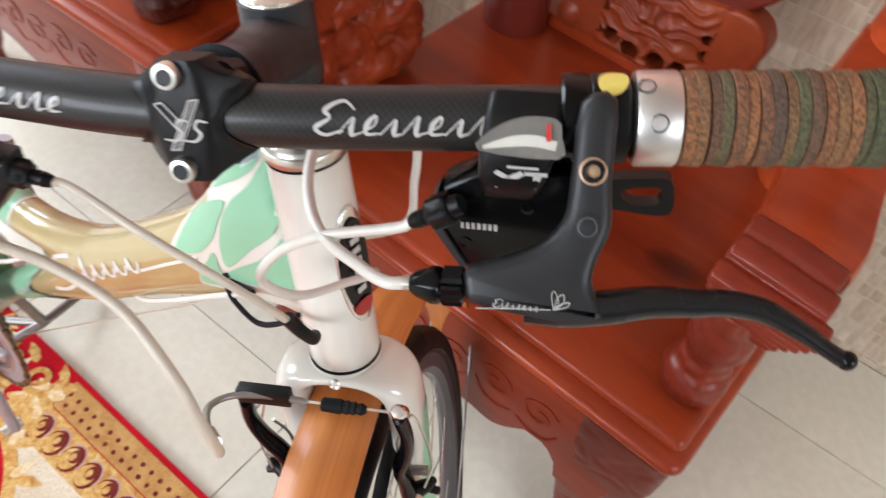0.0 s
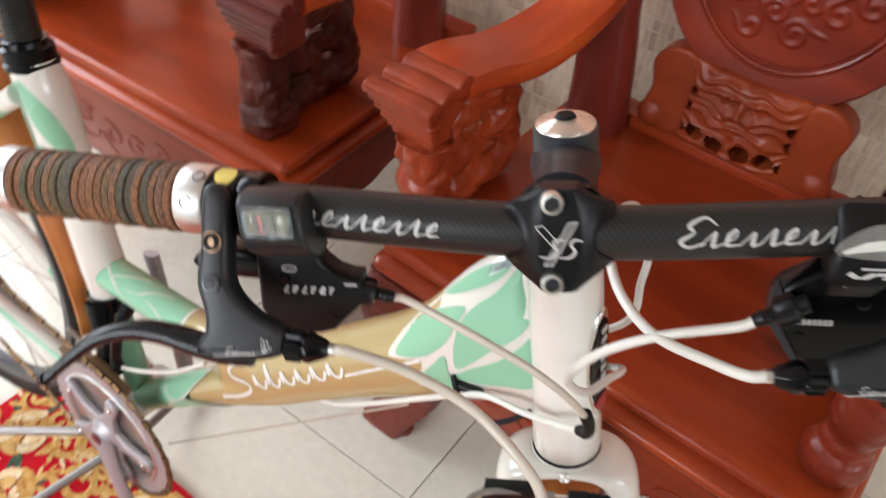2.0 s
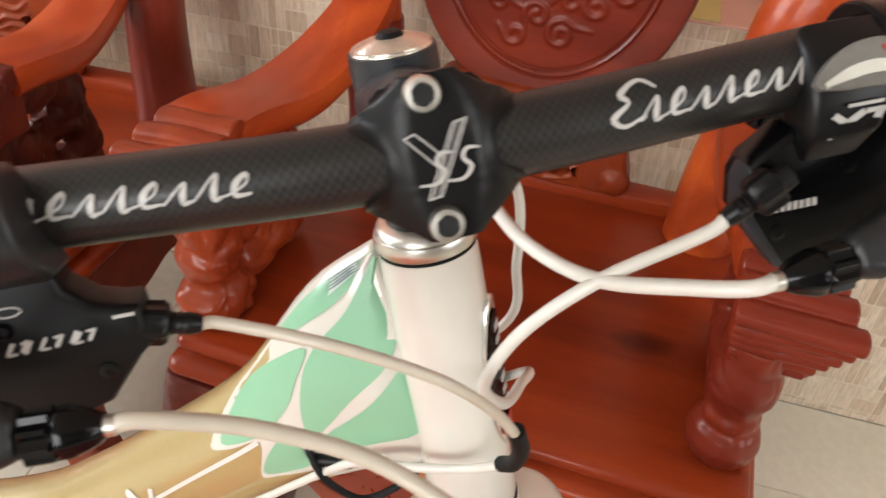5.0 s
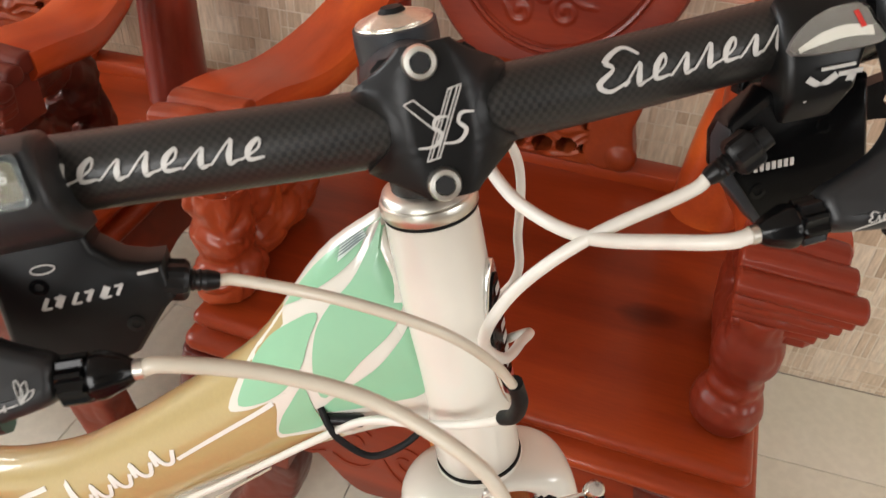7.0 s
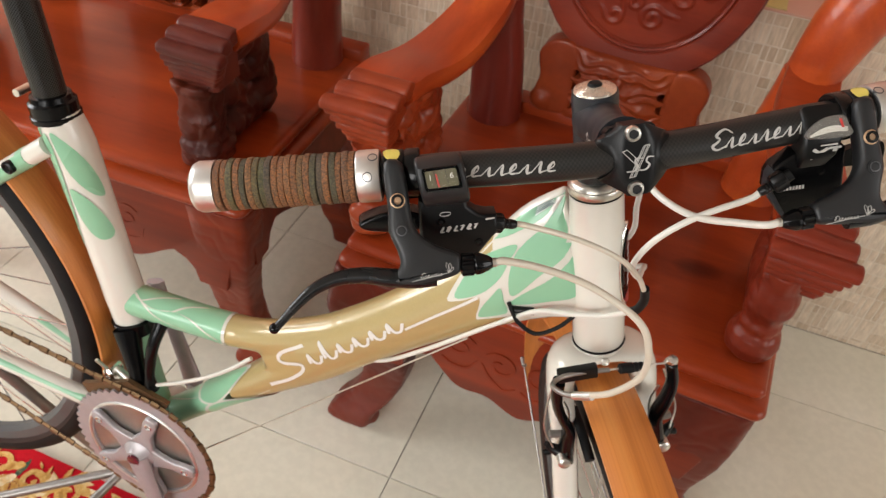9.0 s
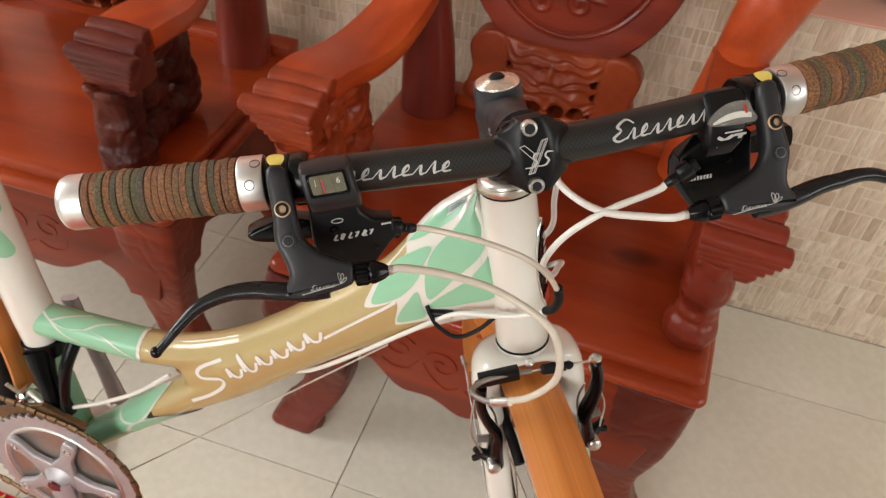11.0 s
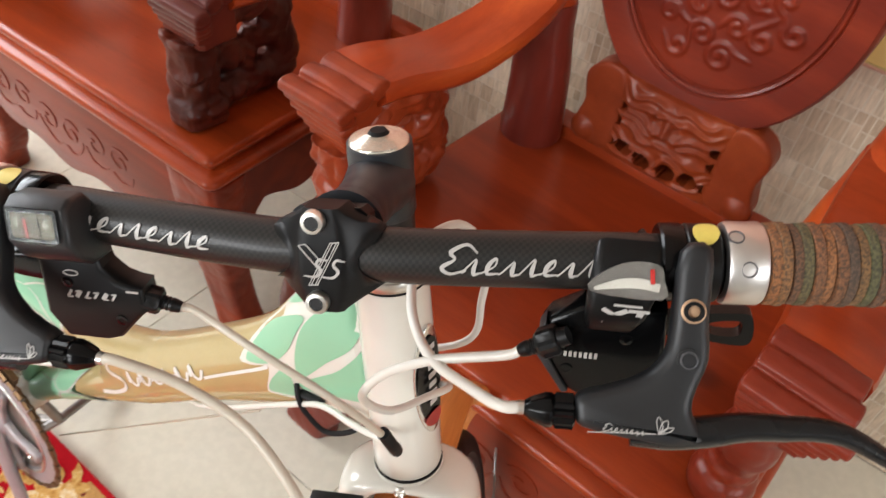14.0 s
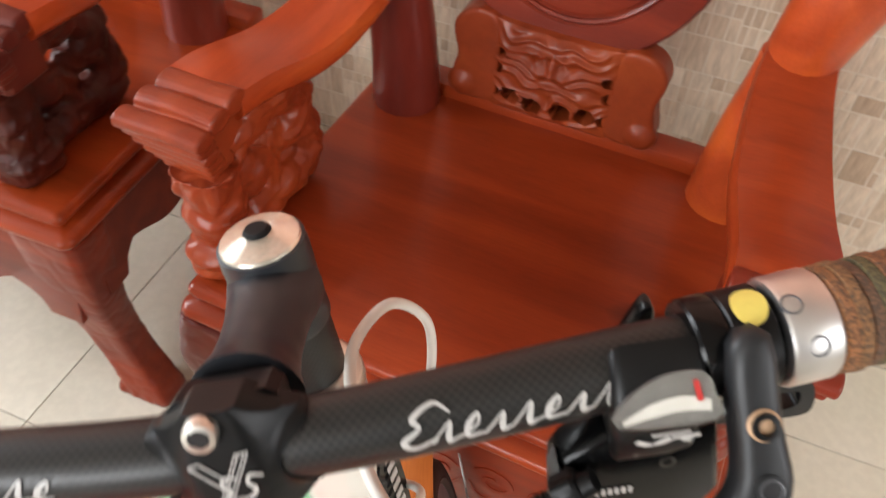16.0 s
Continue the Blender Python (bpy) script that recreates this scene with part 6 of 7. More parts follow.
for _ in range(2):
    bmesh.ops.smooth_vert(bm, verts=bm.verts[:], factor=0.4, use_axis_x=True, use_axis_y=True, use_axis_z=True)
TUBE_TREE = BVHTree.FromBMesh(bm)
head_bm = bm.copy()
for b_, keep_outer in ((bm, False), (head_bm, True)):
    bmesh.ops.bisect_plane(b_, geom=b_.verts[:] + b_.edges[:] + b_.faces[:], plane_co=(-0.236, 0, 0.78), plane_no=(1, 0, 0.5), clear_outer=not keep_outer, clear_inner=keep_outer)
frame_ob = bpart("frame", bm, GOLD, None, "gold main tube with cream lining and mint leaf panels", 80)
bpart("head_lug", head_bm, CREAM, frame_ob, "cream flared end of the main tube", 80)
bpart("upper_tube_panel", loft([r for r in UPPER if r[0] < -0.527]), GREEN, frame_ob, "mint green panel with cream veins")
bpart("lower_tube_panel", loft([r for r in LOWER if r[0] < -0.527]), GREEN, frame_ob, "mint green panel")
bpart("seat_tube", tube([fr(-0.660, 0.552), fr(-0.667, 0.600), fr(-0.675, 0.645), fr(-0.688, 0.720), fr(-0.700, 0.785), fr(-0.7120, 0.820)], [0.0205, 0.0225, 0.0220, 0.0225, 0.0235, 0.0215], 28, 5), CREAM, frame_ob, "cream seat tube with mint leaves")
bpart("bottom_bracket", lathe([(-0.036, 0.0200), (-0.034, 0.0215), (0.034, 0.0215), (0.036, 0.0200)], fr(-0.640, 0.408), ACROSS, 24), CREAM, frame_ob)
bpart("seat_tube_low", tube([fr(-0.641, 0.415), fr(-0.655, 0.505), fr(-0.662, 0.550)], 0.0150, 20, 3), GREEN, frame_ob, "mint green lower seat tube")
for s in (-1, 1):
    bpart("chainstay", tube([fr(-0.655, 0.412, s * 0.022), fr(-0.75, 0.432, s * 0.030), fr(-0.90, 0.470, s * 0.045), fr(-1.060, 0.515, s * 0.060)], [0.0130, 0.0115, 0.0100, 0.0080], 14, 4), CREAM, frame_ob, "cream chainstay")
    bpart("chainstay_panel", tube([fr(-0.700, 0.422, s * 0.026), fr(-0.76, 0.434, s * 0.031), fr(-0.85, 0.457, s * 0.040)], [0.0126, 0.0116, 0.0108], 14, 4, (0.7, 1.04)), GREEN, frame_ob)
    bpart("seatstay", tube([fr(-0.712, 0.790, s * 0.018), fr(-0.80, 0.725, s * 0.030), fr(-1.060, 0.515, s * 0.060)], [0.0110, 0.0095, 0.0075], 14, 4), CREAM, frame_ob, "cream seatstay")
    bpart("seatstay_panel", tube([fr(-0.735, 0.7735, s * 0.0215), fr(-0.80, 0.725, s * 0.030)], [0.0109, 0.0099], 14, 4), GREEN, frame_ob)
POST = (fr(-0.728, 0.94) - fr(-0.712, 0.815)).normalized()
bpart("seat_post", tube([fr(-0.712, 0.815), fr(-0.728, 0.94), fr(-0.742, 1.04)], 0.0158, 22, 3), carbon("carbon_weave_post", POST, ACROSS, POST.cross(ACROSS), fr(-0.712, 0.815) - BASE, 0.0158, 0.28), None, "carbon seat post")
clampo = bpart("seat_clamp", lathe([(-0.005, 0.0200), (-0.005, 0.0242), (0.0, 0.0244), (0.001, 0.0230), (0.013, 0.0232), (0.015, 0.0205), (0.020, 0.0195), (0.021, 0.0160)], fr(-0.7125, 0.818), fr(-0.728, 0.94) - fr(-0.712, 0.815), 26), BLACK_GLOSS, None, "black seat clamp")
bpart("clamp_bolt", tube([fr(-0.745, 0.835, -0.012), fr(-0.745, 0.835, 0.012)], 0.0042, 12, 1), STEEL, clampo)
bpart("stay_bolt", lathe([(-0.002, 0.0070), (0.004, 0.0070), (0.005, 0.0050), (0.003, 0.003)], fr(-0.752, 0.762, -0.034), -ACROSS, 16), BLACK_MATT, frame_ob, "black bolt in the seatstay")
bpart("saddle", loft([(-0.585, 1.060, 1, 0.1, 0.012, 0.018), (-0.66, 1.062, 1, 0.05, 0.020, 0.024), (-0.75, 1.068, 1, 0, 0.028, 0.050), (-0.83, 1.078, 1, 0, 0.034, 0.075), (-0.870, 1.080, 1, 0, 0.022, 0.060)], 24), BLACK_MATT, None, "black saddle on the seat post")


# painted leaves and lines on the main tube's drive side
def on_main(x, v, h):
    i = min(range(len(MAIN)), key=lambda k: abs(MAIN[k][0] - x))
    j = min(len(MAIN) - 2, i if MAIN[i][0] >= x else max(0, i - 1))
    a, b = MAIN[j], MAIN[j + 1]
    t = min(1.0, max(0.0, (a[0] - x) / (a[0] - b[0])))
    cx, cz, dx, dz, hh, hw = (p * (1 - t) + q * t for p, q in zip(a, b))
    n = Vector((-dz, 0, dx)).normalized()
    s = max(-0.96, min(0.945, v))
    ca = math.sqrt(1 - s * s) ** (2 / 2.3)
    px_, pz_ = cx + n.x * hh * s, cz + n.z * hh * s
    hit = TUBE_TREE.ray_cast(fr(px_, pz_, -0.12), ACROSS)
    if hit[0] is not None and (hit[0] - fr(px_, pz_, -hw * ca)).length < 0.012:
        return hit[0] - ACROSS * (h + 0.0002)
    return fr(px_, pz_, -(hw * ca + h))


def leaf_panel(outline, mat, lift, label=""):
    pts = round_outline(outline, 4)
    cx, cy = sum(p[0] for p in pts) / len(pts), sum(p[1] for p in pts) / len(pts)
    bm = bmesh.new()
    rows = [[bm.verts.new(on_main(cx + (p[0] - cx) * k, cy + (p[1] - cy) * k, lift)) for p in pts] for k in (1.0, 0.75, 0.5, 0.25)]
    for r0, r1 in zip(rows, rows[1:]):
        for i in range(len(pts)):
            bm.faces.new((r0[i], r0[(i + 1) % len(pts)], r1[(i + 1) % len(pts)], r1[i]))
    bm.faces.new(rows[-1])
    return bpart("leaf_panel", bm, mat, frame_ob, label, 60)


leaf_panel([(-0.174, 0.98), (-0.206, 0.98), (-0.239, 0.98), (-0.237, 0.94), (-0.257, 0.88), (-0.277, 0.46), (-0.268, 0.28), (-0.254, 0.16), (-0.265, -0.32), (-0.259, -0.44), (-0.243, -0.60), (-0.224, -0.80), (-0.186, -0.92), (-0.174, -0.60), (-0.174, 0.36)], CREAM, 0.0004, "cream ground of the leaves")
for o in ([(-0.177, 0.975), (-0.183, 0.94), (-0.191, 0.82), (-0.205, 0.77), (-0.220, 0.82), (-0.232, 0.95), (-0.234, 0.98), (-0.215, 0.985), (-0.191, 0.985)], [(-0.175, 0.95), (-0.1745, 0.82), (-0.1745, 0.54), (-0.188, 0.24), (-0.211, 0.02), (-0.233, -0.14), (-0.231, 0.18), (-0.223, 0.46), (-0.214, 0.58), (-0.197, 0.68), (-0.184, 0.84)], [(-0.1745, 0.34), (-0.1745, 0.12), (-0.178, -0.14), (-0.196, -0.42), (-0.221, -0.46), (-0.238, -0.28), (-0.232, -0.20), (-0.208, -0.10), (-0.187, 0.15)], [(-0.217, 0.62), (-0.229, 0.76), (-0.244, 0.87), (-0.257, 0.78), (-0.271, 0.42), (-0.252, 0.24), (-0.235, 0.32), (-0.226, 0.48)], [(-0.238, 0.14), (-0.247, 0.06), (-0.257, -0.10), (-0.262, -0.32), (-0.247, -0.46), (-0.242, -0.42), (-0.240, -0.16)]):
    leaf_panel(o, GREEN, 0.0009, "mint green leaf")
white = bmesh.new()


def stroke(points, w=0.0030):
    """A lining stroke on the main tube."""
    ribbon(points, w, lambda x, y, h: on_main(x, y / 0.036, h), 0.00015, 5, white, 0.0004)


def scaled(points):
    return [(x, y * 0.036) for x, y in points]


stroke(scaled([(-0.321, 0.06), (-0.288, 0.14), (-0.255, 0.18)]), 0.0027)
stroke(scaled([(-0.496, -0.42), (-0.475, -0.40), (-0.456, -0.38), (-0.437, -0.24), (-0.432, 0.00), (-0.450, 0.16), (-0.453, 0.34), (-0.443, 0.50), (-0.419, 0.58)]), 0.0036)
for k in range(6):
    x = -0.4160 + 0.0170 * k
    y = -0.08 + 0.026 * k
    tall = 0.62 if k == 1 else 0.36
    stroke(scaled([(x - 0.004, y + 0.06), (x - 0.0028, y + tall), (x + 0.0005, y + 0.05), (x + 0.006, y), (x + 0.0105, y + 0.22)]), 0.0028)
bpart("lining", white, LINING_WHITE, frame_ob, "white lining and maker's mark on the main tube")
bm = slab([(-0.184, 0.90), (-0.200, 0.85), (-0.197, 0.975), (-0.185, 0.978)], 0.0010, 0.0013, on_main)
stk = bpart("sticker", bm, STICKER, frame_ob, "pale safety sticker")
bm = bmesh.new()
for k in range(5):
    ribbon([(-0.186, 0.905 + 0.014 * k), (-0.198, 0.880 + 0.018 * k)], 0.006, lambda x, y, h: on_main(x, y, h), 0.0002, 2, bm, 0.0013)
bpart("sticker_text", bm, GREY_INK, stk)


def tube_at(rows):
    """Places on the drive side of a frame tube: along it, round it, height."""
    def place(x, y, h):
        xs = [-r[0] for r in rows]
        cx, cz, dx, dz, hh, hw = (float(np.interp(-x, xs, [r[c] for r in rows])) for c in range(6))
        n = Vector((-dz, 0, dx)).normalized()
        sa, ca = math.sin(y * 1.5708), math.cos(y * 1.5708)
        return fr(x + n.x * (hh + h) * sa, cz + n.z * (hh + h) * sa, -(hw + h) * ca)
    return place


def tube_line(pts, rows, w=0.0022):
    ribbon(pts, w * 1.7, tube_at(rows), 0.0002, 5, veins, 0.0003)


for line, rows_, wide_ in (
        ([(-0.648, 0.80), (-0.634, 0.52), (-0.615, 0.40), (-0.592, 0.52), (-0.570, 0.42), (-0.550, 0.10), (-0.536, -0.10)], UPPER, 0.0026),
        ([(-0.636, 0.54), (-0.618, 0.85), (-0.596, 1.15)], UPPER, 0.0022),
        ([(-0.634, 0.50), (-0.612, 0.10), (-0.580, -0.12), (-0.545, -0.25)], UPPER, 0.0022),
        ([(-0.594, 0.52), (-0.580, 0.85), (-0.560, 1.10)], UPPER, 0.0022),
        ([(-0.478, -0.22), (-0.495, -0.32), (-0.512, -0.46), (-0.530, -0.62)], LOWER, 0.0022),
        ([(-0.5295, 1.5), (-0.5295, 0.7), (-0.5295, -0.7)], UPPER, 0.0024),
        ([(-0.530, 1.3), (-0.533, 0.8), (-0.556, 0.40), (-0.540, 0.05), (-0.530, -0.6)], LOWER, 0.0026),
        ([(-0.556, 0.40), (-0.580, 0.55), (-0.610, 0.90)], LOWER, 0.0022)):
    veins = bmesh.new()
    tube_line(line, rows_, wide_)
    bpart("cream_vein", veins, CREAM, frame_ob)


for o in ([(-0.556, 1.15), (-0.526, 0.98), (-0.494, 0.80), (-0.512, 0.42), (-0.530, 0.12), (-0.548, 0.02), (-0.560, 0.40)], [(-0.556, -0.10), (-0.532, -0.12), (-0.508, -0.34), (-0.486, -0.72), (-0.510, -0.95), (-0.540, -1.10), (-0.562, -0.60)]):
    mx, my = sum(p[0] for p in o) / len(o), sum(p[1] for p in o) / len(o)
    big = [(mx + (x - mx) * 1.12, my + (y - my) * 1.16) for x, y in o]
    bpart("leaf_panel", patch(round_outline(big, 4), tube_at(LOWER), 0.0011), CREAM, frame_ob, "cream edge of the leaf", 60)
    bpart("leaf_panel", patch(round_outline(o, 4), tube_at(LOWER), 0.0017), GREEN, frame_ob, "mint green leaf", 60)


def on_seat(u, z, h):
    x = float(np.interp(z, [0.552, 0.600, 0.645, 0.720, 0.785, 0.820], [-0.660, -0.667, -0.675, -0.688, -0.700, -0.712]))
    r = float(np.interp(z, [0.552, 0.600, 0.645, 0.720, 0.785, 0.820], [0.0205, 0.0225, 0.0220, 0.0225, 0.0235, 0.0215]))
    a = u / 0.0225
    return fr(x, z) + (Vector((1, 0, 0)) * math.sin(a) - ACROSS * math.cos(a)) * (r + h)


for o in ([(-0.038, 0.792), (-0.020, 0.802), (-0.006, 0.810), (-0.020, 0.782), (-0.032, 0.768)], [(-0.034, 0.762), (-0.020, 0.785), (-0.002, 0.806), (-0.001, 0.772), (-0.005, 0.720), (-0.014, 0.668), (-0.028, 0.700), (-0.035, 0.735)], [(0.004, 0.808), (0.018, 0.796), (0.031, 0.765), (0.034, 0.738), (0.020, 0.745), (0.006, 0.772)], [(0.001, 0.748), (0.018, 0.734), (0.031, 0.695), (0.014, 0.690), (0.002, 0.712)]):
    bm = patch(round_outline(o, 4), on_seat, 0.0009)
    bpart("leaf_panel", bm, GREEN, frame_ob, "mint green leaf", 60)

# drivetrain
CR = fr(-0.634, 0.402, -0.052)
ROUT = -ACROSS
RX, RZ = Vector((1, 0, -0.10)).normalized(), None
RX = (RX - ACROSS * RX.dot(ACROSS)).normalized()
RZ = RX.cross(ROUT) * -1


def disc_at(r, a, h):
    return CR + (RX * math.cos(a) + RZ * math.sin(a)) * r + ROUT * h


def chainring(radius, teeth, h, name, mat, inner):
    bm = bmesh.new()
    outer = []
    for k in range(teeth * 4):
        a = 2 * math.pi * k / (teeth * 4)
        outer.append((radius + (0.004 if k % 4 in (0, 1) else 0.0), a))
    r0 = [bm.verts.new(disc_at(r, a, h)) for r, a in outer]
    r1 = [bm.verts.new(disc_at(inner, a, h)) for r, a in outer]
    r2 = [bm.verts.new(disc_at(inner, a, h - 0.003)) for r, a in outer]
    r3 = [bm.verts.new(disc_at(r, a, h - 0.003)) for r, a in outer]
    ring_faces(bm, [r0, r1, r2, r3], True)
    return bpart(name, bm, mat, crank, "", 25)


crank = bpart("crankset", lathe([(-0.030, 0.014), (0.004, 0.022), (0.0085, 0.021), (0.0120, 0.0150), (0.0180, 0.0110)], CR, ROUT, 28), CRANK, None, "grey alloy crankset with five-arm spider")
chainring(0.0920, 48, 0.000, "chainring", CRANK, 0.071)
chainring(0.0690, 36, -0.008, "inner_chainring", STAND_STEEL, 0.060)
chainring(0.0480, 24, -0.016, "small_chainring", CHAIN, 0.041)
bpart("ring_lip", lathe([(-0.0010, 0.0725), (0.0016, 0.0732), (0.0022, 0.0745), (0.0022, 0.0762), (0.0012, 0.0775), (-0.0010, 0.0778)], CR, ROUT, 60), ALLOY, crank, "polished inner lip of the chainring")
bpart("crank_cap", lathe([(0.018, 0.0085), (0.0205, 0.0080), (0.021, 0.003)], CR, ROUT, 20), MAROON_CAP, crank, "maroon crank cap")
for k in range(5):
    a = radians(-68 + 72 * k)
    arm_at = lambda r, o, h, a=a: disc_at(math.hypot(r, o), a + math.atan2(o, r), h)
    outline = round_outline([(0.004, -0.020), (0.022, -0.0150), (0.042, -0.0075), (0.064, -0.0090), (0.075, -0.006), (0.075, 0.006), (0.064, 0.0090), (0.042, 0.0075), (0.022, 0.0150), (0.004, 0.020)], 3)
    bpart("spider_arm", slab(outline, 0.001, 0.0085, arm_at, 0.0022), CRANK, crank, "", 50)
    bpart("ring_bolt", lathe([(0.007, 0.0050), (0.0098, 0.0048), (0.0102, 0.0038), (0.0085, 0.0024)], disc_at(0.064, a, 0.0), ROUT, 14), CHROME, crank)
ca = radians(-68)
bpart("crank_arm", tube([disc_at(0.0, ca, 0.012), disc_at(0.06, ca, 0.016), disc_at(0.12, ca, 0.018), disc_at(0.170, ca, 0.020)], [0.0160, 0.0125, 0.0115, 0.0125], 14, 4, (1.0, 0.55), ROUT), CRANK, crank, "grey alloy crank arm")
bpart("pedal_axle", tube([disc_at(0.168, ca, 0.010), disc_at(0.168, ca, 0.034)], 0.0070, 14, 1), STEEL, crank)
far = lambda r, h: fr(-0.634, 0.402, 0.050 + h) - (RX * math.cos(ca) + RZ * math.sin(ca)) * r
bpart("crank_arm", tube([far(0.0, 0.010), far(0.06, 0.014), far(0.12, 0.016), far(0.170, 0.018)], [0.0150, 0.0120, 0.0110, 0.0125], 14, 4, (1.0, 0.55), ROUT), CRANK, crank, "grey alloy crank arm")
bpart("axle", tube([fr(-0.634, 0.402, -0.040), fr(-0.634, 0.402, 0.060)], 0.0100, 16, 1), STEEL, crank)
cog = REAR_HUB - ACROSS * 0.040
chain = bmesh.new()
chain_pts = []
up_dir = RZ
for k in range(25):
    a = radians(90 - 180 * k / 24)
    chain_pts.append(disc_at(0.0965, a, -0.0012))
low_end = cog - up_dir * 0.055 + RX * 0.02
high_end = cog + up_dir * 0.040
loop = [high_end] + chain_pts + [low_end]
dense = []
for p, q in zip(loop, loop[1:]):
    n = max(1, round((q - p).length / 0.0127))
    dense += [p.lerp(q, i / n) for i in range(n)]
for i, (p, q) in enumerate(zip(dense, dense[1:])):
    d = (q - p).normalized()
    wide = 0.0048 if i % 2 else 0.0036
    tube([p + d * 0.0008, q - d * 0.0008], wide, 6, 1, (1.0, 0.62), ACROSS, chain)
bpart("chain", chain, CHAIN, None, "rusty brown drive chain")
for r, o in ((0.040, 0.040), (0.034, 0.045), (0.029, 0.050)):
    bpart("sprocket", lathe([(o, r - 0.004), (o, r), (o + 0.002, r), (o + 0.002, r - 0.004)], REAR_HUB, ROUT, 30), CHAIN, crank)
der = bpart("front_derailleur", tube([fr(-0.657, 0.566, -0.018), fr(-0.648, 0.540, -0.026), fr(-0.640, 0.515, -0.032), fr(-0.636, 0.494, -0.036)], [0.016, 0.012, 0.010, 0.012], 14, 4, (1.0, 0.7)), BLACK_GLOSS, None, "black front derailleur with steel cage")
bpart("clamp_band", lathe([(-0.009, 0.0235), (-0.008, 0.0250), (0.008, 0.0250), (0.009, 0.0235)], fr(-0.660, 0.562), fr(-0.667, 0.600) - fr(-0.660, 0.552), 26), BLACK_GLOSS, der)
bpart("arm", tube([fr(-0.612, 0.590, -0.010), fr(-0.618, 0.560, -0.026), fr(-0.622, 0.520, -0.034), fr(-0.620, 0.500, -0.036)], [0.008, 0.007, 0.006, 0.009], 12, 4), BLACK_GLOSS, der)
bpart("cage", slab([(disc[0], disc[1]) for disc in ((0.090, 1.25), (0.106, 1.25), (0.112, 1.75), (0.110, 2.45), (0.096, 2.50), (0.092, 1.80))], -0.010, -0.004, lambda r, a, h: disc_at(r, a, h), 0.0), CHAIN, der, "rust-tinted steel cage")
bpart("link", tube([fr(-0.672, 0.500, -0.036), fr(-0.655, 0.494, -0.040), fr(-0.632, 0.482, -0.042)], [0.006, 0.005, 0.005], 10, 4), CHROME, der)
bpart("link", tube([fr(-0.668, 0.512, -0.034), fr(-0.650, 0.506, -0.038), fr(-0.630, 0.494, -0.040)], 0.0045, 10, 4), STEEL, der)
bpart("clamp_bolt", lathe([(-0.012, 0.0075), (0.006, 0.0075), (0.008, 0.0045), (0.0065, 0.003)], fr(-0.674, 0.506, -0.036), ROUT, 16), CHROME, der)
bpart("limit_screw", tube([fr(-0.676, 0.512, -0.040), fr(-0.686, 0.527, -0.044)], 0.0022, 8, 1), STEEL, der)

# rear stand
stand = thing("bicycle_stand", (-0.95, 0.15, 0.0), "steel rear bicycle stand with black rubber feet on the rug", "bicycle stand")
SB = Vector((-0.95, 0.15, 0.0))
mid = Vector((-0.835, 0.205, 0.055))
for foot in ((-1.120, 0.005, 0.022), (-0.890, 0.000, 0.022), (-0.872, 0.345, 0.014)):
    f = Vector(foot)
    lg = part("leg", tube([mid, f], 0.0075, 12, 1), STAND_STEEL, stand, "bare steel leg", SB)
    d = (f - mid).normalized()
    part("rubber_foot", lathe([(-0.012, 0.0100), (-0.010, 0.0115), (0.012, 0.0118), (0.014, 0.0095)], f, d, 14), RUBBER, lg, "black rubber foot", SB)
part("upright", tube([mid, Vector((-0.90, 0.175, 0.22)), Vector((-0.985, 0.150, 0.42)), fr(-1.050, 0.505, 0.075)], 0.0085, 12, 4), STAND_STEEL, stand, "bent steel upright", SB)
part("hook", tube([fr(-1.050, 0.505, 0.080), fr(-1.060, 0.515, 0.068), fr(-1.075, 0.520, 0.080)], 0.0070, 10, 4), BLACK_MATT, stand, "", SB)

# ---- rug ----
rug = thing("rug", (-1.0, -0.6, 0.0), "red and gold patterned rug with cream medallions and flowers", "rug")
RUG = Vector((-1.0, -0.6, 0.0))
RUG_Y, RUG_T = 0.190, 0.008


def pile(name, stops, scale=38.0):
    """Woven pile: clumps of colour over fine tufts."""
    m, nt, p = material(name, 0.95)
    p.inputs["Specular IOR Level"].default_value = 0.1
    v = coords(nt)
    big = noise_out(nt, v, scale, 3.0, 0.55, 0.8)
    tuft = noise_out(nt, v, 420.0, 2.0)
    c = ramp(nt, big, stops)
    t = ramp(nt, tuft, [(0.3, (0.72, 0.70, 0.68)), (0.65, (1.06, 1.06, 1.06))])
    c = mix(nt, 0.8, c, t, "MULTIPLY")
    nt.links.new(c, p.inputs["Base Color"])
    bump(nt, p, tuft, 0.35, 0.001)
    return m


RUG_RED = pile("red_rug_pile", [(0.3, (0.43, 0.007, 0.014)), (0.7, (0.54, 0.012, 0.022))], 9.0)
RUG_GOLD = pile("gold_rug_pile", [(0.26, (0.42, 0.18, 0.045)), (0.42, (0.60, 0.33, 0.09)), (0.58, (0.70, 0.45, 0.16)), (0.74, (0.80, 0.62, 0.33))], 70.0)
RUG_CREAM = pile("cream_rug_pile", [(0.3, (0.70, 0.58, 0.42)), (0.7, (0.80, 0.70, 0.54))], 9.0)
RUG_WINE = pile("wine_rug_pile", [(0.3, (0.13, 0.020, 0.018)), (0.7, (0.24, 0.045, 0.030))], 60.0)
RUG_GREEN = pile("green_rug_pile", [(0.3, (0.035, 0.060, 0.040)), (0.6, (0.080, 0.115, 0.075)), (0.75, (0.30, 0.28, 0.10))], 50.0)
RUG_TAN = pile("tan_rug_pile", [(0.3, (0.48, 0.24, 0.075)), (0.7, (0.62, 0.38, 0.14))], 25.0)
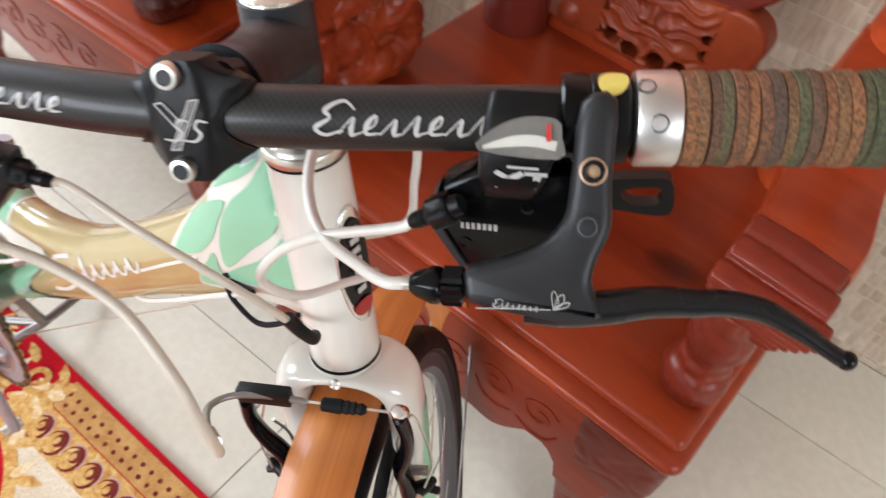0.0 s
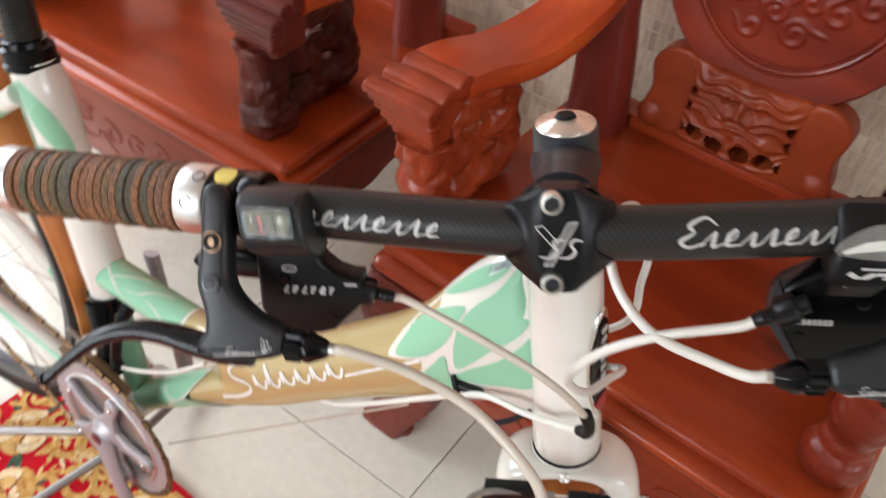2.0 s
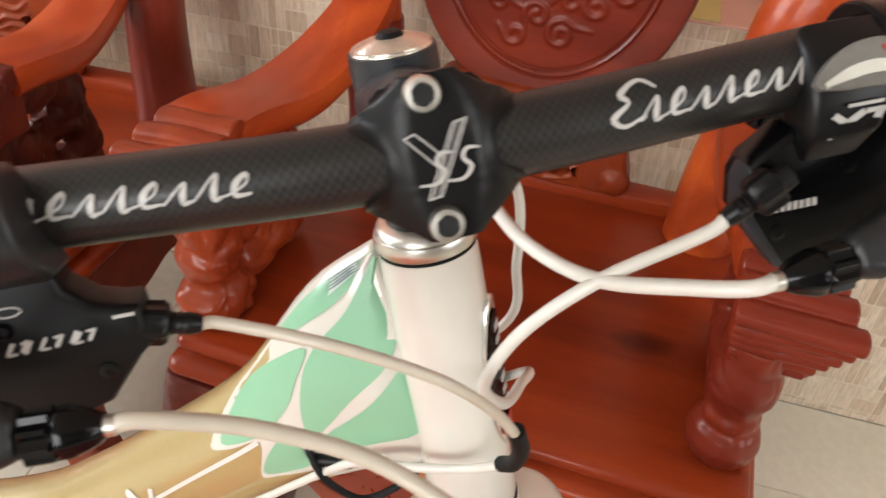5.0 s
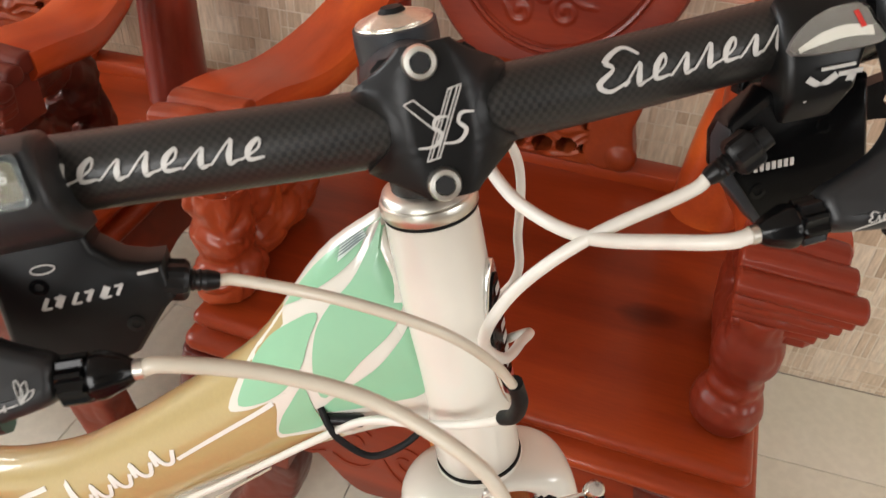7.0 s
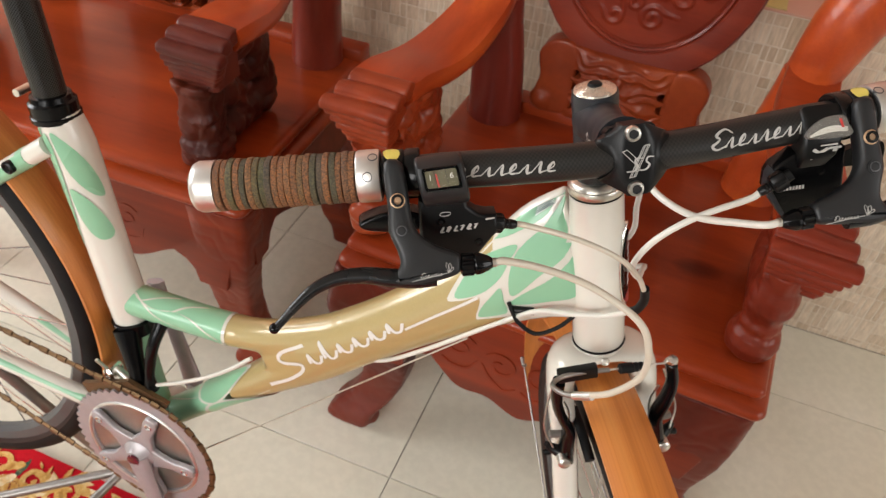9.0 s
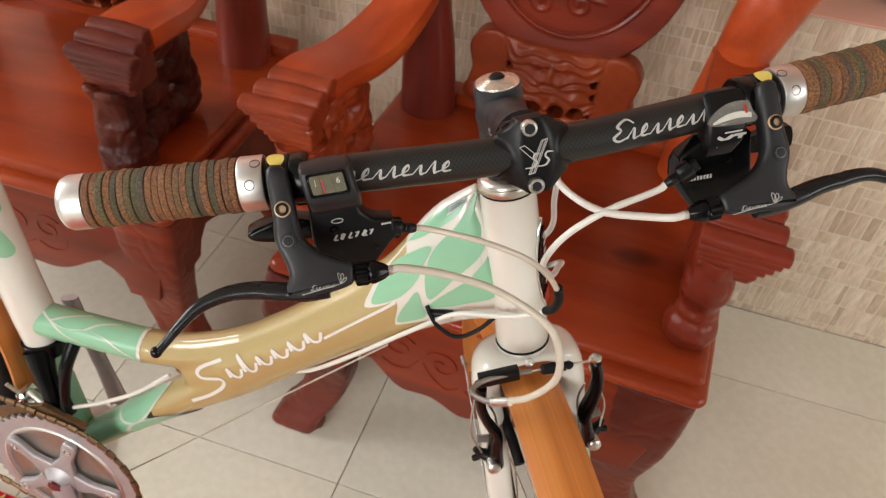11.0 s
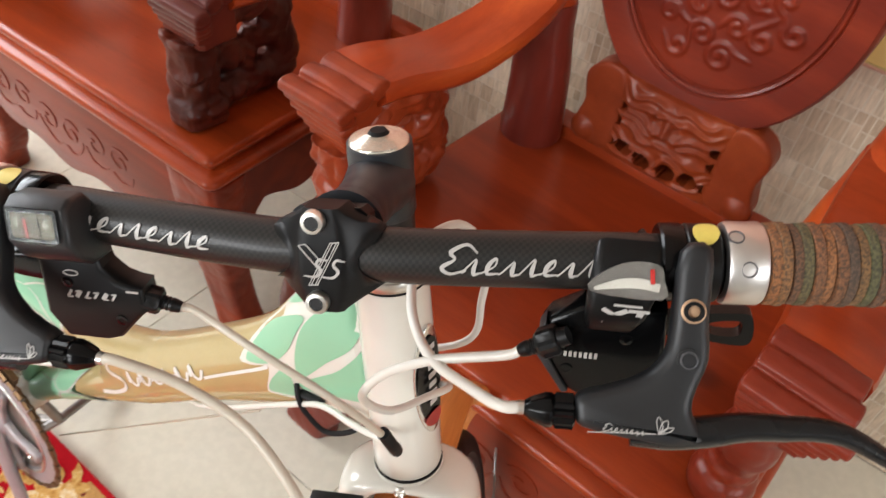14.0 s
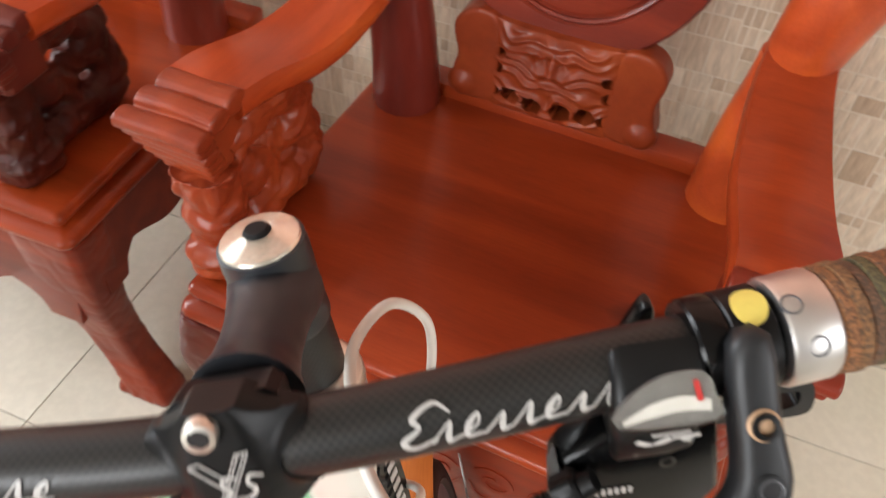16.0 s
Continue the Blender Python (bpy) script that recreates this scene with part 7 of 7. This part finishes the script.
RUG_PALE = pile("pale_gold_rug_pile", [(0.3, (0.72, 0.46, 0.18)), (0.65, (0.86, 0.74, 0.50))], 60.0)
RUG_MAUVE = pile("mauve_rug_pile", [(0.3, (0.50, 0.28, 0.26)), (0.7, (0.62, 0.40, 0.36))], 40.0)


def rpart(name, bm, mat, label=""):
    return part(name, bm, mat, rug, label, RUG)


flat = lambda x, y, h: Vector((x, RUG_Y + 0.03 * (x + 0.7) * -0.3 + y, RUG_T + h))
rpart("field", slab([(-1.125, -1.5), (0.5, -1.5), (0.5, 0.0), (-1.098, 0.0)], -RUG_T, 0.0, flat), RUG_RED, "red pile")


BAND_X = -0.735


def disc(x, y, rx, ry, n=12, turn=0.0):
    ct, sn = math.cos(turn), math.sin(turn)
    return [(x + rx * math.cos(t) * ct - ry * math.sin(t) * sn, y + rx * math.cos(t) * sn + ry * math.sin(t) * ct) for t in np.linspace(0, 2 * math.pi, n + 1)[:-1]]


def band(y0, y1, mat, lift, name, label=""):
    rpart(name, slab([(BAND_X, y0), (0.5, y0), (0.5, y1), (BAND_X, y1)], -0.0005, lift, flat), mat, label)


rng = random.Random(11)
band(-0.060, -0.010, RUG_TAN, 0.0006, "dotted_band", "tan band with small dark dots")
band(-0.120, -0.062, RUG_GOLD, 0.0008, "scalloped_band", "gold band of wine scallops")
dots, scal, inner, arcs = (bmesh.new() for _ in range(4))
for k in range(60):
    x = BAND_X + 0.012 + 0.020 * k
    for r, y in ((0, -0.030), (1, -0.047)):
        slab(disc(x + 0.010 * r, y, 0.0040 + 0.0004 * math.sin(k * 3.7), 0.0042, 8), 0, 0.0009, flat, 0, dots)
for k in range(30):
    x = BAND_X + 0.024 + 0.040 * k
    slab(disc(x, -0.094, 0.0185, 0.023, 14), 0, 0.0010, flat, 0, scal)
    slab(disc(x - 0.003, -0.096, 0.0150, 0.0185, 12), 0, 0.0012, flat, 0, inner)
    slab(disc(x + 0.002, -0.088, 0.0098, 0.012, 10), 0, 0.0014, flat, 0, scal)
    slab(disc(x - 0.001, -0.091, 0.0050, 0.007, 8), 0, 0.0016, flat, 0, inner)
    ribbon([(x + 0.019 * math.cos(t), -0.094 + 0.0235 * math.sin(t)) for t in np.linspace(-0.3, 2.4, 8)], 0.0030, flat, 0.0004, 2, arcs, 0.0009)
tagged(rpart("dotting", dots, RUG_WINE), kind="stuff")
tagged(rpart("scallop_edging", scal, RUG_WINE), kind="stuff")
tagged(rpart("scallop_infill", inner, RUG_GOLD), kind="stuff")
tagged(rpart("arc_edging", arcs, RUG_MAUVE), kind="stuff")
# cream fields behind the band, gold acanthus scrolls and roses over the red field
scroll, petal, pale, shade, heart, leafs = (bmesh.new() for _ in range(6))
lay = 0


def leaf_shape(x, y, length, wide, a, bm, h):
    """A pointed leaf with a lobed edge."""
    ct, sn = math.cos(a), math.sin(a)
    pts = [(0, 0.06), (0.22, 0.38), (0.42, 0.33), (0.60, 0.44), (0.78, 0.24), (1.0, 0.10), (0.74, -0.14), (0.52, -0.30), (0.36, -0.24), (0.16, -0.28)]
    slab(round_outline([(x + length * u * ct - wide * v * sn, y + length * u * sn + wide * v * ct) for u, v in pts], 2), 0, h, flat, 0, bm)


def rose(x, y, size):
    """A full rose: three rings of overlapping petals, each edged in wine."""
    global lay
    lay += 0.00002
    h = 0.0006 + lay
    for ring, (n, r, pr) in enumerate(((7, 0.62, 0.46), (5, 0.36, 0.34), (3, 0.14, 0.20))):
        for k in range(n):
            a = 2 * math.pi * (k + 0.35 * ring) / n + 3.1 * x
            wob = 1 + 0.18 * math.sin(5.3 * k + 40 * x + ring)
            cx, cy = x + size * r * wob * math.cos(a), y + size * r * wob * math.sin(a)
            h += 0.000012
            slab(disc(cx, cy, size * pr * (0.82, 0.96, 1.0)[ring], size * pr * (1.06, 1.16, 1.2)[ring] * wob, 9, a), 0, h, flat, 0, shade)
            h += 0.000012
            tip = 0.05 * size
            slab(disc(cx + tip * math.cos(a), cy + tip * math.sin(a), size * pr * 0.76, size * pr * 1.01 * wob, 9, a), 0, h, flat, 0, pale if (k + ring) % 3 == 0 else petal)
    slab(disc(x, y, size * 0.12, size * 0.10, 8), 0, h + 0.00002, flat, 0, heart)
    for k in range(5):
        a = 1.26 * k + 7 * x
        leaf_shape(x + size * 0.92 * math.cos(a), y + size * 0.92 * math.sin(a), size * 0.85, size * 0.40, a + 0.5 * math.sin(k * 2.2 + 9 * y), leafs, 0.0005 + lay + 0.00001 * k)


def curl(x, y, r, turns, sense, start, w=0.013):
    global lay
    lay += 0.00002
    ribbon(spiral(x, y, r, turns, sense, start), [w * 0.3, w * 0.6] + [w] * 8 + [w * 0.9, w * 0.7, w * 0.9, w * 1.2], flat, 0.0002, 3, scroll, 0.0004 + lay)
    for k in range(6):
        a = start + sense * (0.2 + 0.62 * k)
        size = r * (0.95 - 0.08 * k)
        leaf_shape(x + r * math.cos(a), y + r * math.sin(a), size, size * 0.50, a + sense * (0.75 + 0.12 * (k % 2)), scroll if k % 3 else pale, 0.0006 + lay + 0.00001 * k)


def motif(ox, oy, sx):
    """One repeat of the pattern."""
    at = lambda x, y: (ox + sx * (x + 0.75), oy + y - 0.187)
    for x, y, sz in ((-0.757, -0.065, 0.042), (-0.682, -0.121, 0.040), (-0.831, -0.090, 0.028), (-1.019, 0.092, 0.044), (-0.944, 0.009, 0.040), (-0.74, -0.26, 0.048), (-0.90, -0.22, 0.044), (-1.06, -0.06, 0.036)):
        rose(*at(x, y), sz)
    for x, y, r, tn, se, st0 in ((-0.861, 0.091, 0.042, 1.4, 1, 0.5), (-1.012, -0.038, 0.040, 1.3, -1, 2.0), (-0.913, -0.075, 0.036, 1.3, 1, 4.0), (-0.792, 0.105, 0.036, 1.5, -1, 1.0), (-0.94, 0.125, 0.032, 1.3, 1, 3.0), (-0.66, -0.20, 0.040, 1.3, 1, 2.5), (-0.82, -0.17, 0.036, 1.2, -1, 0.8), (-1.0, -0.14, 0.042, 1.4, 1, 1.5), (-0.905, 0.050, 0.026, 1.2, -1, 5.0), (-1.07, 0.035, 0.034, 1.3, 1, 0.2), (-0.80, 0.030, 0.024, 1.2, 1, 2.6)):
        curl(*at(x, y), r, tn, se * (1 if sx > 0 else -1), st0)
    arc = [at(*p) for p in ((-0.868, -0.031), (-0.829, 0.001), (-0.785, 0.060), (-0.720, 0.045), (-0.675, 0.018), (-0.638, -0.019), (-0.610, -0.070), (-0.560, -0.090), (-0.50, -0.095))]
    ribbon(arc, [0.006, 0.016, 0.020, 0.020, 0.020, 0.020, 0.018, 0.014, 0.008], flat, 0.0003, 4, scroll, 0.0006)
    for k in range(1, 8):
        for e, turn in ((0, 0.0), (1, 0.9), (2, -1.3)):
            a = 2.2 - 0.45 * k if sx > 0 else 0.9 + 0.45 * k
            leaf_shape(*arc[k], 0.052 - 0.008 * e, 0.026 - 0.003 * e, a + turn, pale if e == 1 else scroll, 0.0010 + 0.00002 * (3 * k + e))


for ox, sx in ((-0.75, 1), (-0.25, -1)):
    motif(ox, 0.0, sx)
    motif(ox, -0.46, sx)
for k in range(5):
    x0 = -0.782 - 0.070 * k
    curl(x0, -0.046 - 0.006 * (k % 2), 0.029 - 0.002 * (k % 2), 1.4, 1 if k % 2 else -1, 0.6 + 1.3 * k, 0.010)
    for e in range(3):
        leaf_shape(x0 + 0.040, -0.030 - 0.022 * e, 0.044, 0.024, 2.4 + 0.5 * e + 0.3 * k, (scroll, pale, scroll)[e], 0.0012 + 0.00003 * (3 * k + e))
for e in range(5):
    leaf_shape(BAND_X + 0.012, -0.016 - 0.024 * e, 0.066, 0.030, math.pi + 0.7 - 0.35 * e, (scroll, pale)[e % 2], 0.0016 + 0.00003 * e)
for cx in (-0.5, 0.30):
    rpart("cream_panel", slab(round_outline([(cx - 0.235, -0.112), (cx + 0.235, -0.112), (cx + 0.20, -0.150), (cx + 0.15, -0.20), (cx + 0.11, -0.265), (cx, -0.285), (cx - 0.11, -0.265), (cx - 0.15, -0.20), (cx - 0.20, -0.150)], 4), 0, 0.0005, flat), RUG_CREAM, "cream panel behind the border band")
    for dx, dy, a in ((-0.06, -0.16, 0.5), (-0.10, -0.19, 2.4), (-0.03, -0.20, -0.4), (0.05, -0.17, 1.9), (0.09, -0.21, 0.2), (0.01, -0.24, 3.0), (-0.06, -0.23, 3.9)):
        leaf_shape(cx + dx, -0.0 + dy, 0.032, 0.018, a, leafs, 0.0008)
    stem_bm = bmesh.new()
    ribbon([(cx + 0.02, -0.125), (cx - 0.01, -0.15), (cx - 0.03, -0.19), (cx - 0.08, -0.21)], [0.007, 0.005, 0.004, 0.002], flat, 0.0002, 4, stem_bm, 0.0006)
    ribbon([(cx - 0.015, -0.155), (cx + 0.02, -0.19), (cx + 0.05, -0.225)], [0.004, 0.004, 0.002], flat, 0.0002, 4, stem_bm, 0.0006)
    rpart("flower_stem", stem_bm, RUG_WINE, "wine branching stem")
    rose(cx - 0.02, -0.185, 0.020)
    rose(cx + 0.05, -0.225, 0.018)
tagged(rpart("scrollwork", scroll, RUG_GOLD, "gold scrolls"), kind="stuff")
tagged(rpart("petal_filling", petal, RUG_GOLD), kind="stuff")
tagged(rpart("petal_highlight", pale, RUG_PALE), kind="stuff")
tagged(rpart("petal_edging", shade, RUG_WINE), kind="stuff")
tagged(rpart("flower_filling", heart, RUG_RED), kind="stuff")
tagged(rpart("foliage", leafs, RUG_GREEN, "dark green leaves"), kind="stuff")

# ---- things on the ledge ----
BLUE_BOX = plain("blue_card", (0.035, 0.075, 0.20), 0.5, 0, 0, 0.1, 40)
DARK_GLAZE = plain("dark_brown_glaze", (0.020, 0.012, 0.009), 0.2, 0, 0.3, 0.2, 40)
jar = thing("jar", (0.215, 1.270, LEDGE + 0.006), "dark brown glazed jar on the pink ledge", "jar")
part("body", lathe([(0, 0.040), (0.004, 0.050), (0.03, 0.060), (0.09, 0.062), (0.13, 0.050), (0.145, 0.038), (0.160, 0.040), (0.158, 0.034), (0.02, 0.036)], (0, 0, 0), (0, 0, 1), 28), DARK_GLAZE, jar)
part("foot_rim", lathe([(0.0, 0.0505), (0.006, 0.0525), (0.010, 0.0510)], (0, 0, 0), (0, 0, 1), 28), BRASS, jar, "thin gilt foot rim")
bottle = thing("bottle", (0.045, 1.285, LEDGE + 0.006), "small black bottle on the pink ledge", "bottle")
part("body", lathe([(0, 0.020), (0.003, 0.024), (0.080, 0.024), (0.100, 0.012), (0.125, 0.011), (0.126, 0.006)], (0, 0, 0), (0, 0, 1), 22), BLACK_GLOSS, bottle)
carton = thing("carton", (0.335, 1.262, LEDGE + 0.006), "blue cardboard carton on the pink ledge", "box")
part("body", box(-0.060, 0.060, -0.050, 0.050, 0.0, 0.16, 0.002), BLUE_BOX, carton)

# ---- floor tiles ----
tile_mesh = finish(box(-0.2490, 0.2490, -0.2490, 0.2490, -0.010, 0.0, 0.0003, 1), 30)
tile_mesh.materials.append(TILE)
half_mesh = finish(box(-0.2490, 0.2490, -0.1068, 0.1068, -0.010, 0.0, 0.0003, 1), 30)
half_mesh.materials.append(TILE)
for i in range(-6, 8):
    for j in range(-8, 2):
        x = -0.43 + 0.5 * i + 0.25
        y = 0.405 + 0.5 * j + 0.25
        edge = y > 1.0
        t = new("tile", half_mesh if edge else tile_mesh)
        t.location = (x, 1.013 if edge else y, 0.0)
        t.parent = floor

# ---- wall mosaic ----
rng = random.Random(3)
shapes = {}


def mosaic_mesh(w, h):
    key = (round(w, 4), round(h, 4))
    if key not in shapes:
        me = finish(box(-w / 2 + 0.0013, w / 2 - 0.0013, -0.004, 0.004, -h / 2 + 0.0013, h / 2 - 0.0013, 0.0008, 1), 30)
        me.materials.append(MOSAIC)
        shapes[key] = me
    return shapes[key]


rest_v, rest_f = [], []


def rest_box(x0, x1, y0, y1, z0, z1):
    b = len(rest_v)
    rest_v.extend([(x, y, z) for y in (y0, y1) for x, z in ((x0, z0), (x1, z0), (x1, z1), (x0, z1))])
    rest_f.extend([(b, b + 1, b + 2, b + 3), (b + 1, b, b + 4, b + 5), (b + 2, b + 1, b + 5, b + 6), (b + 3, b + 2, b + 6, b + 7), (b, b + 3, b + 7, b + 4)])


ROW, CELL, GAP = 0.0608, 0.0425, 0.0013
single = 0
for r in range(12):
    top = LEDGE - 0.0008 - ROW * r
    low_z = max(0.0004, top - ROW)
    high = top - low_z
    x = -2.6 + 0.013 * (r % 3)
    while x < 1.6:
        pattern = rng.choice(((1.0,), (0.5, 0.5), (0.34, 0.66), (1.0,), (0.28, 0.36, 0.36), (0.62, 0.38)))
        cuts = rng.choice(((low_z, top), (low_z, top), (low_z, low_z + high * 0.5, top), (low_z, low_z + high * 0.62, top)))
        for share in pattern:
            w = CELL * share
            cx = x + w / 2
            for z0, z1 in zip(cuts, cuts[1:]):
                z = (z0 + z1) / 2
                near = 0.02 < cx < 0.52 and z > 0.05 and single < 299
                if near:
                    p = new("mosaic_piece", mosaic_mesh(w, z1 - z0))
                    p.location = (cx, WALL_Y + 0.004 + rng.uniform(-0.0003, 0.0003), z)
                    p.parent = wall_north
                    single += 1
                else:
                    rest_box(x + GAP, x + w - GAP, WALL_Y + rng.uniform(-0.0003, 0.0003), WALL_Y + 0.008, z0 + GAP, z1 - GAP)
            x += w
me = bpy.data.meshes.new("mosaic_rest")
me.from_pydata(rest_v, [], rest_f)
me.update()
me.materials.append(MOSAIC)
ob = new("mosaic_rest", me)
ob.parent = wall_north
tagged(ob, "rest of the brown mosaic", kind="stuff")
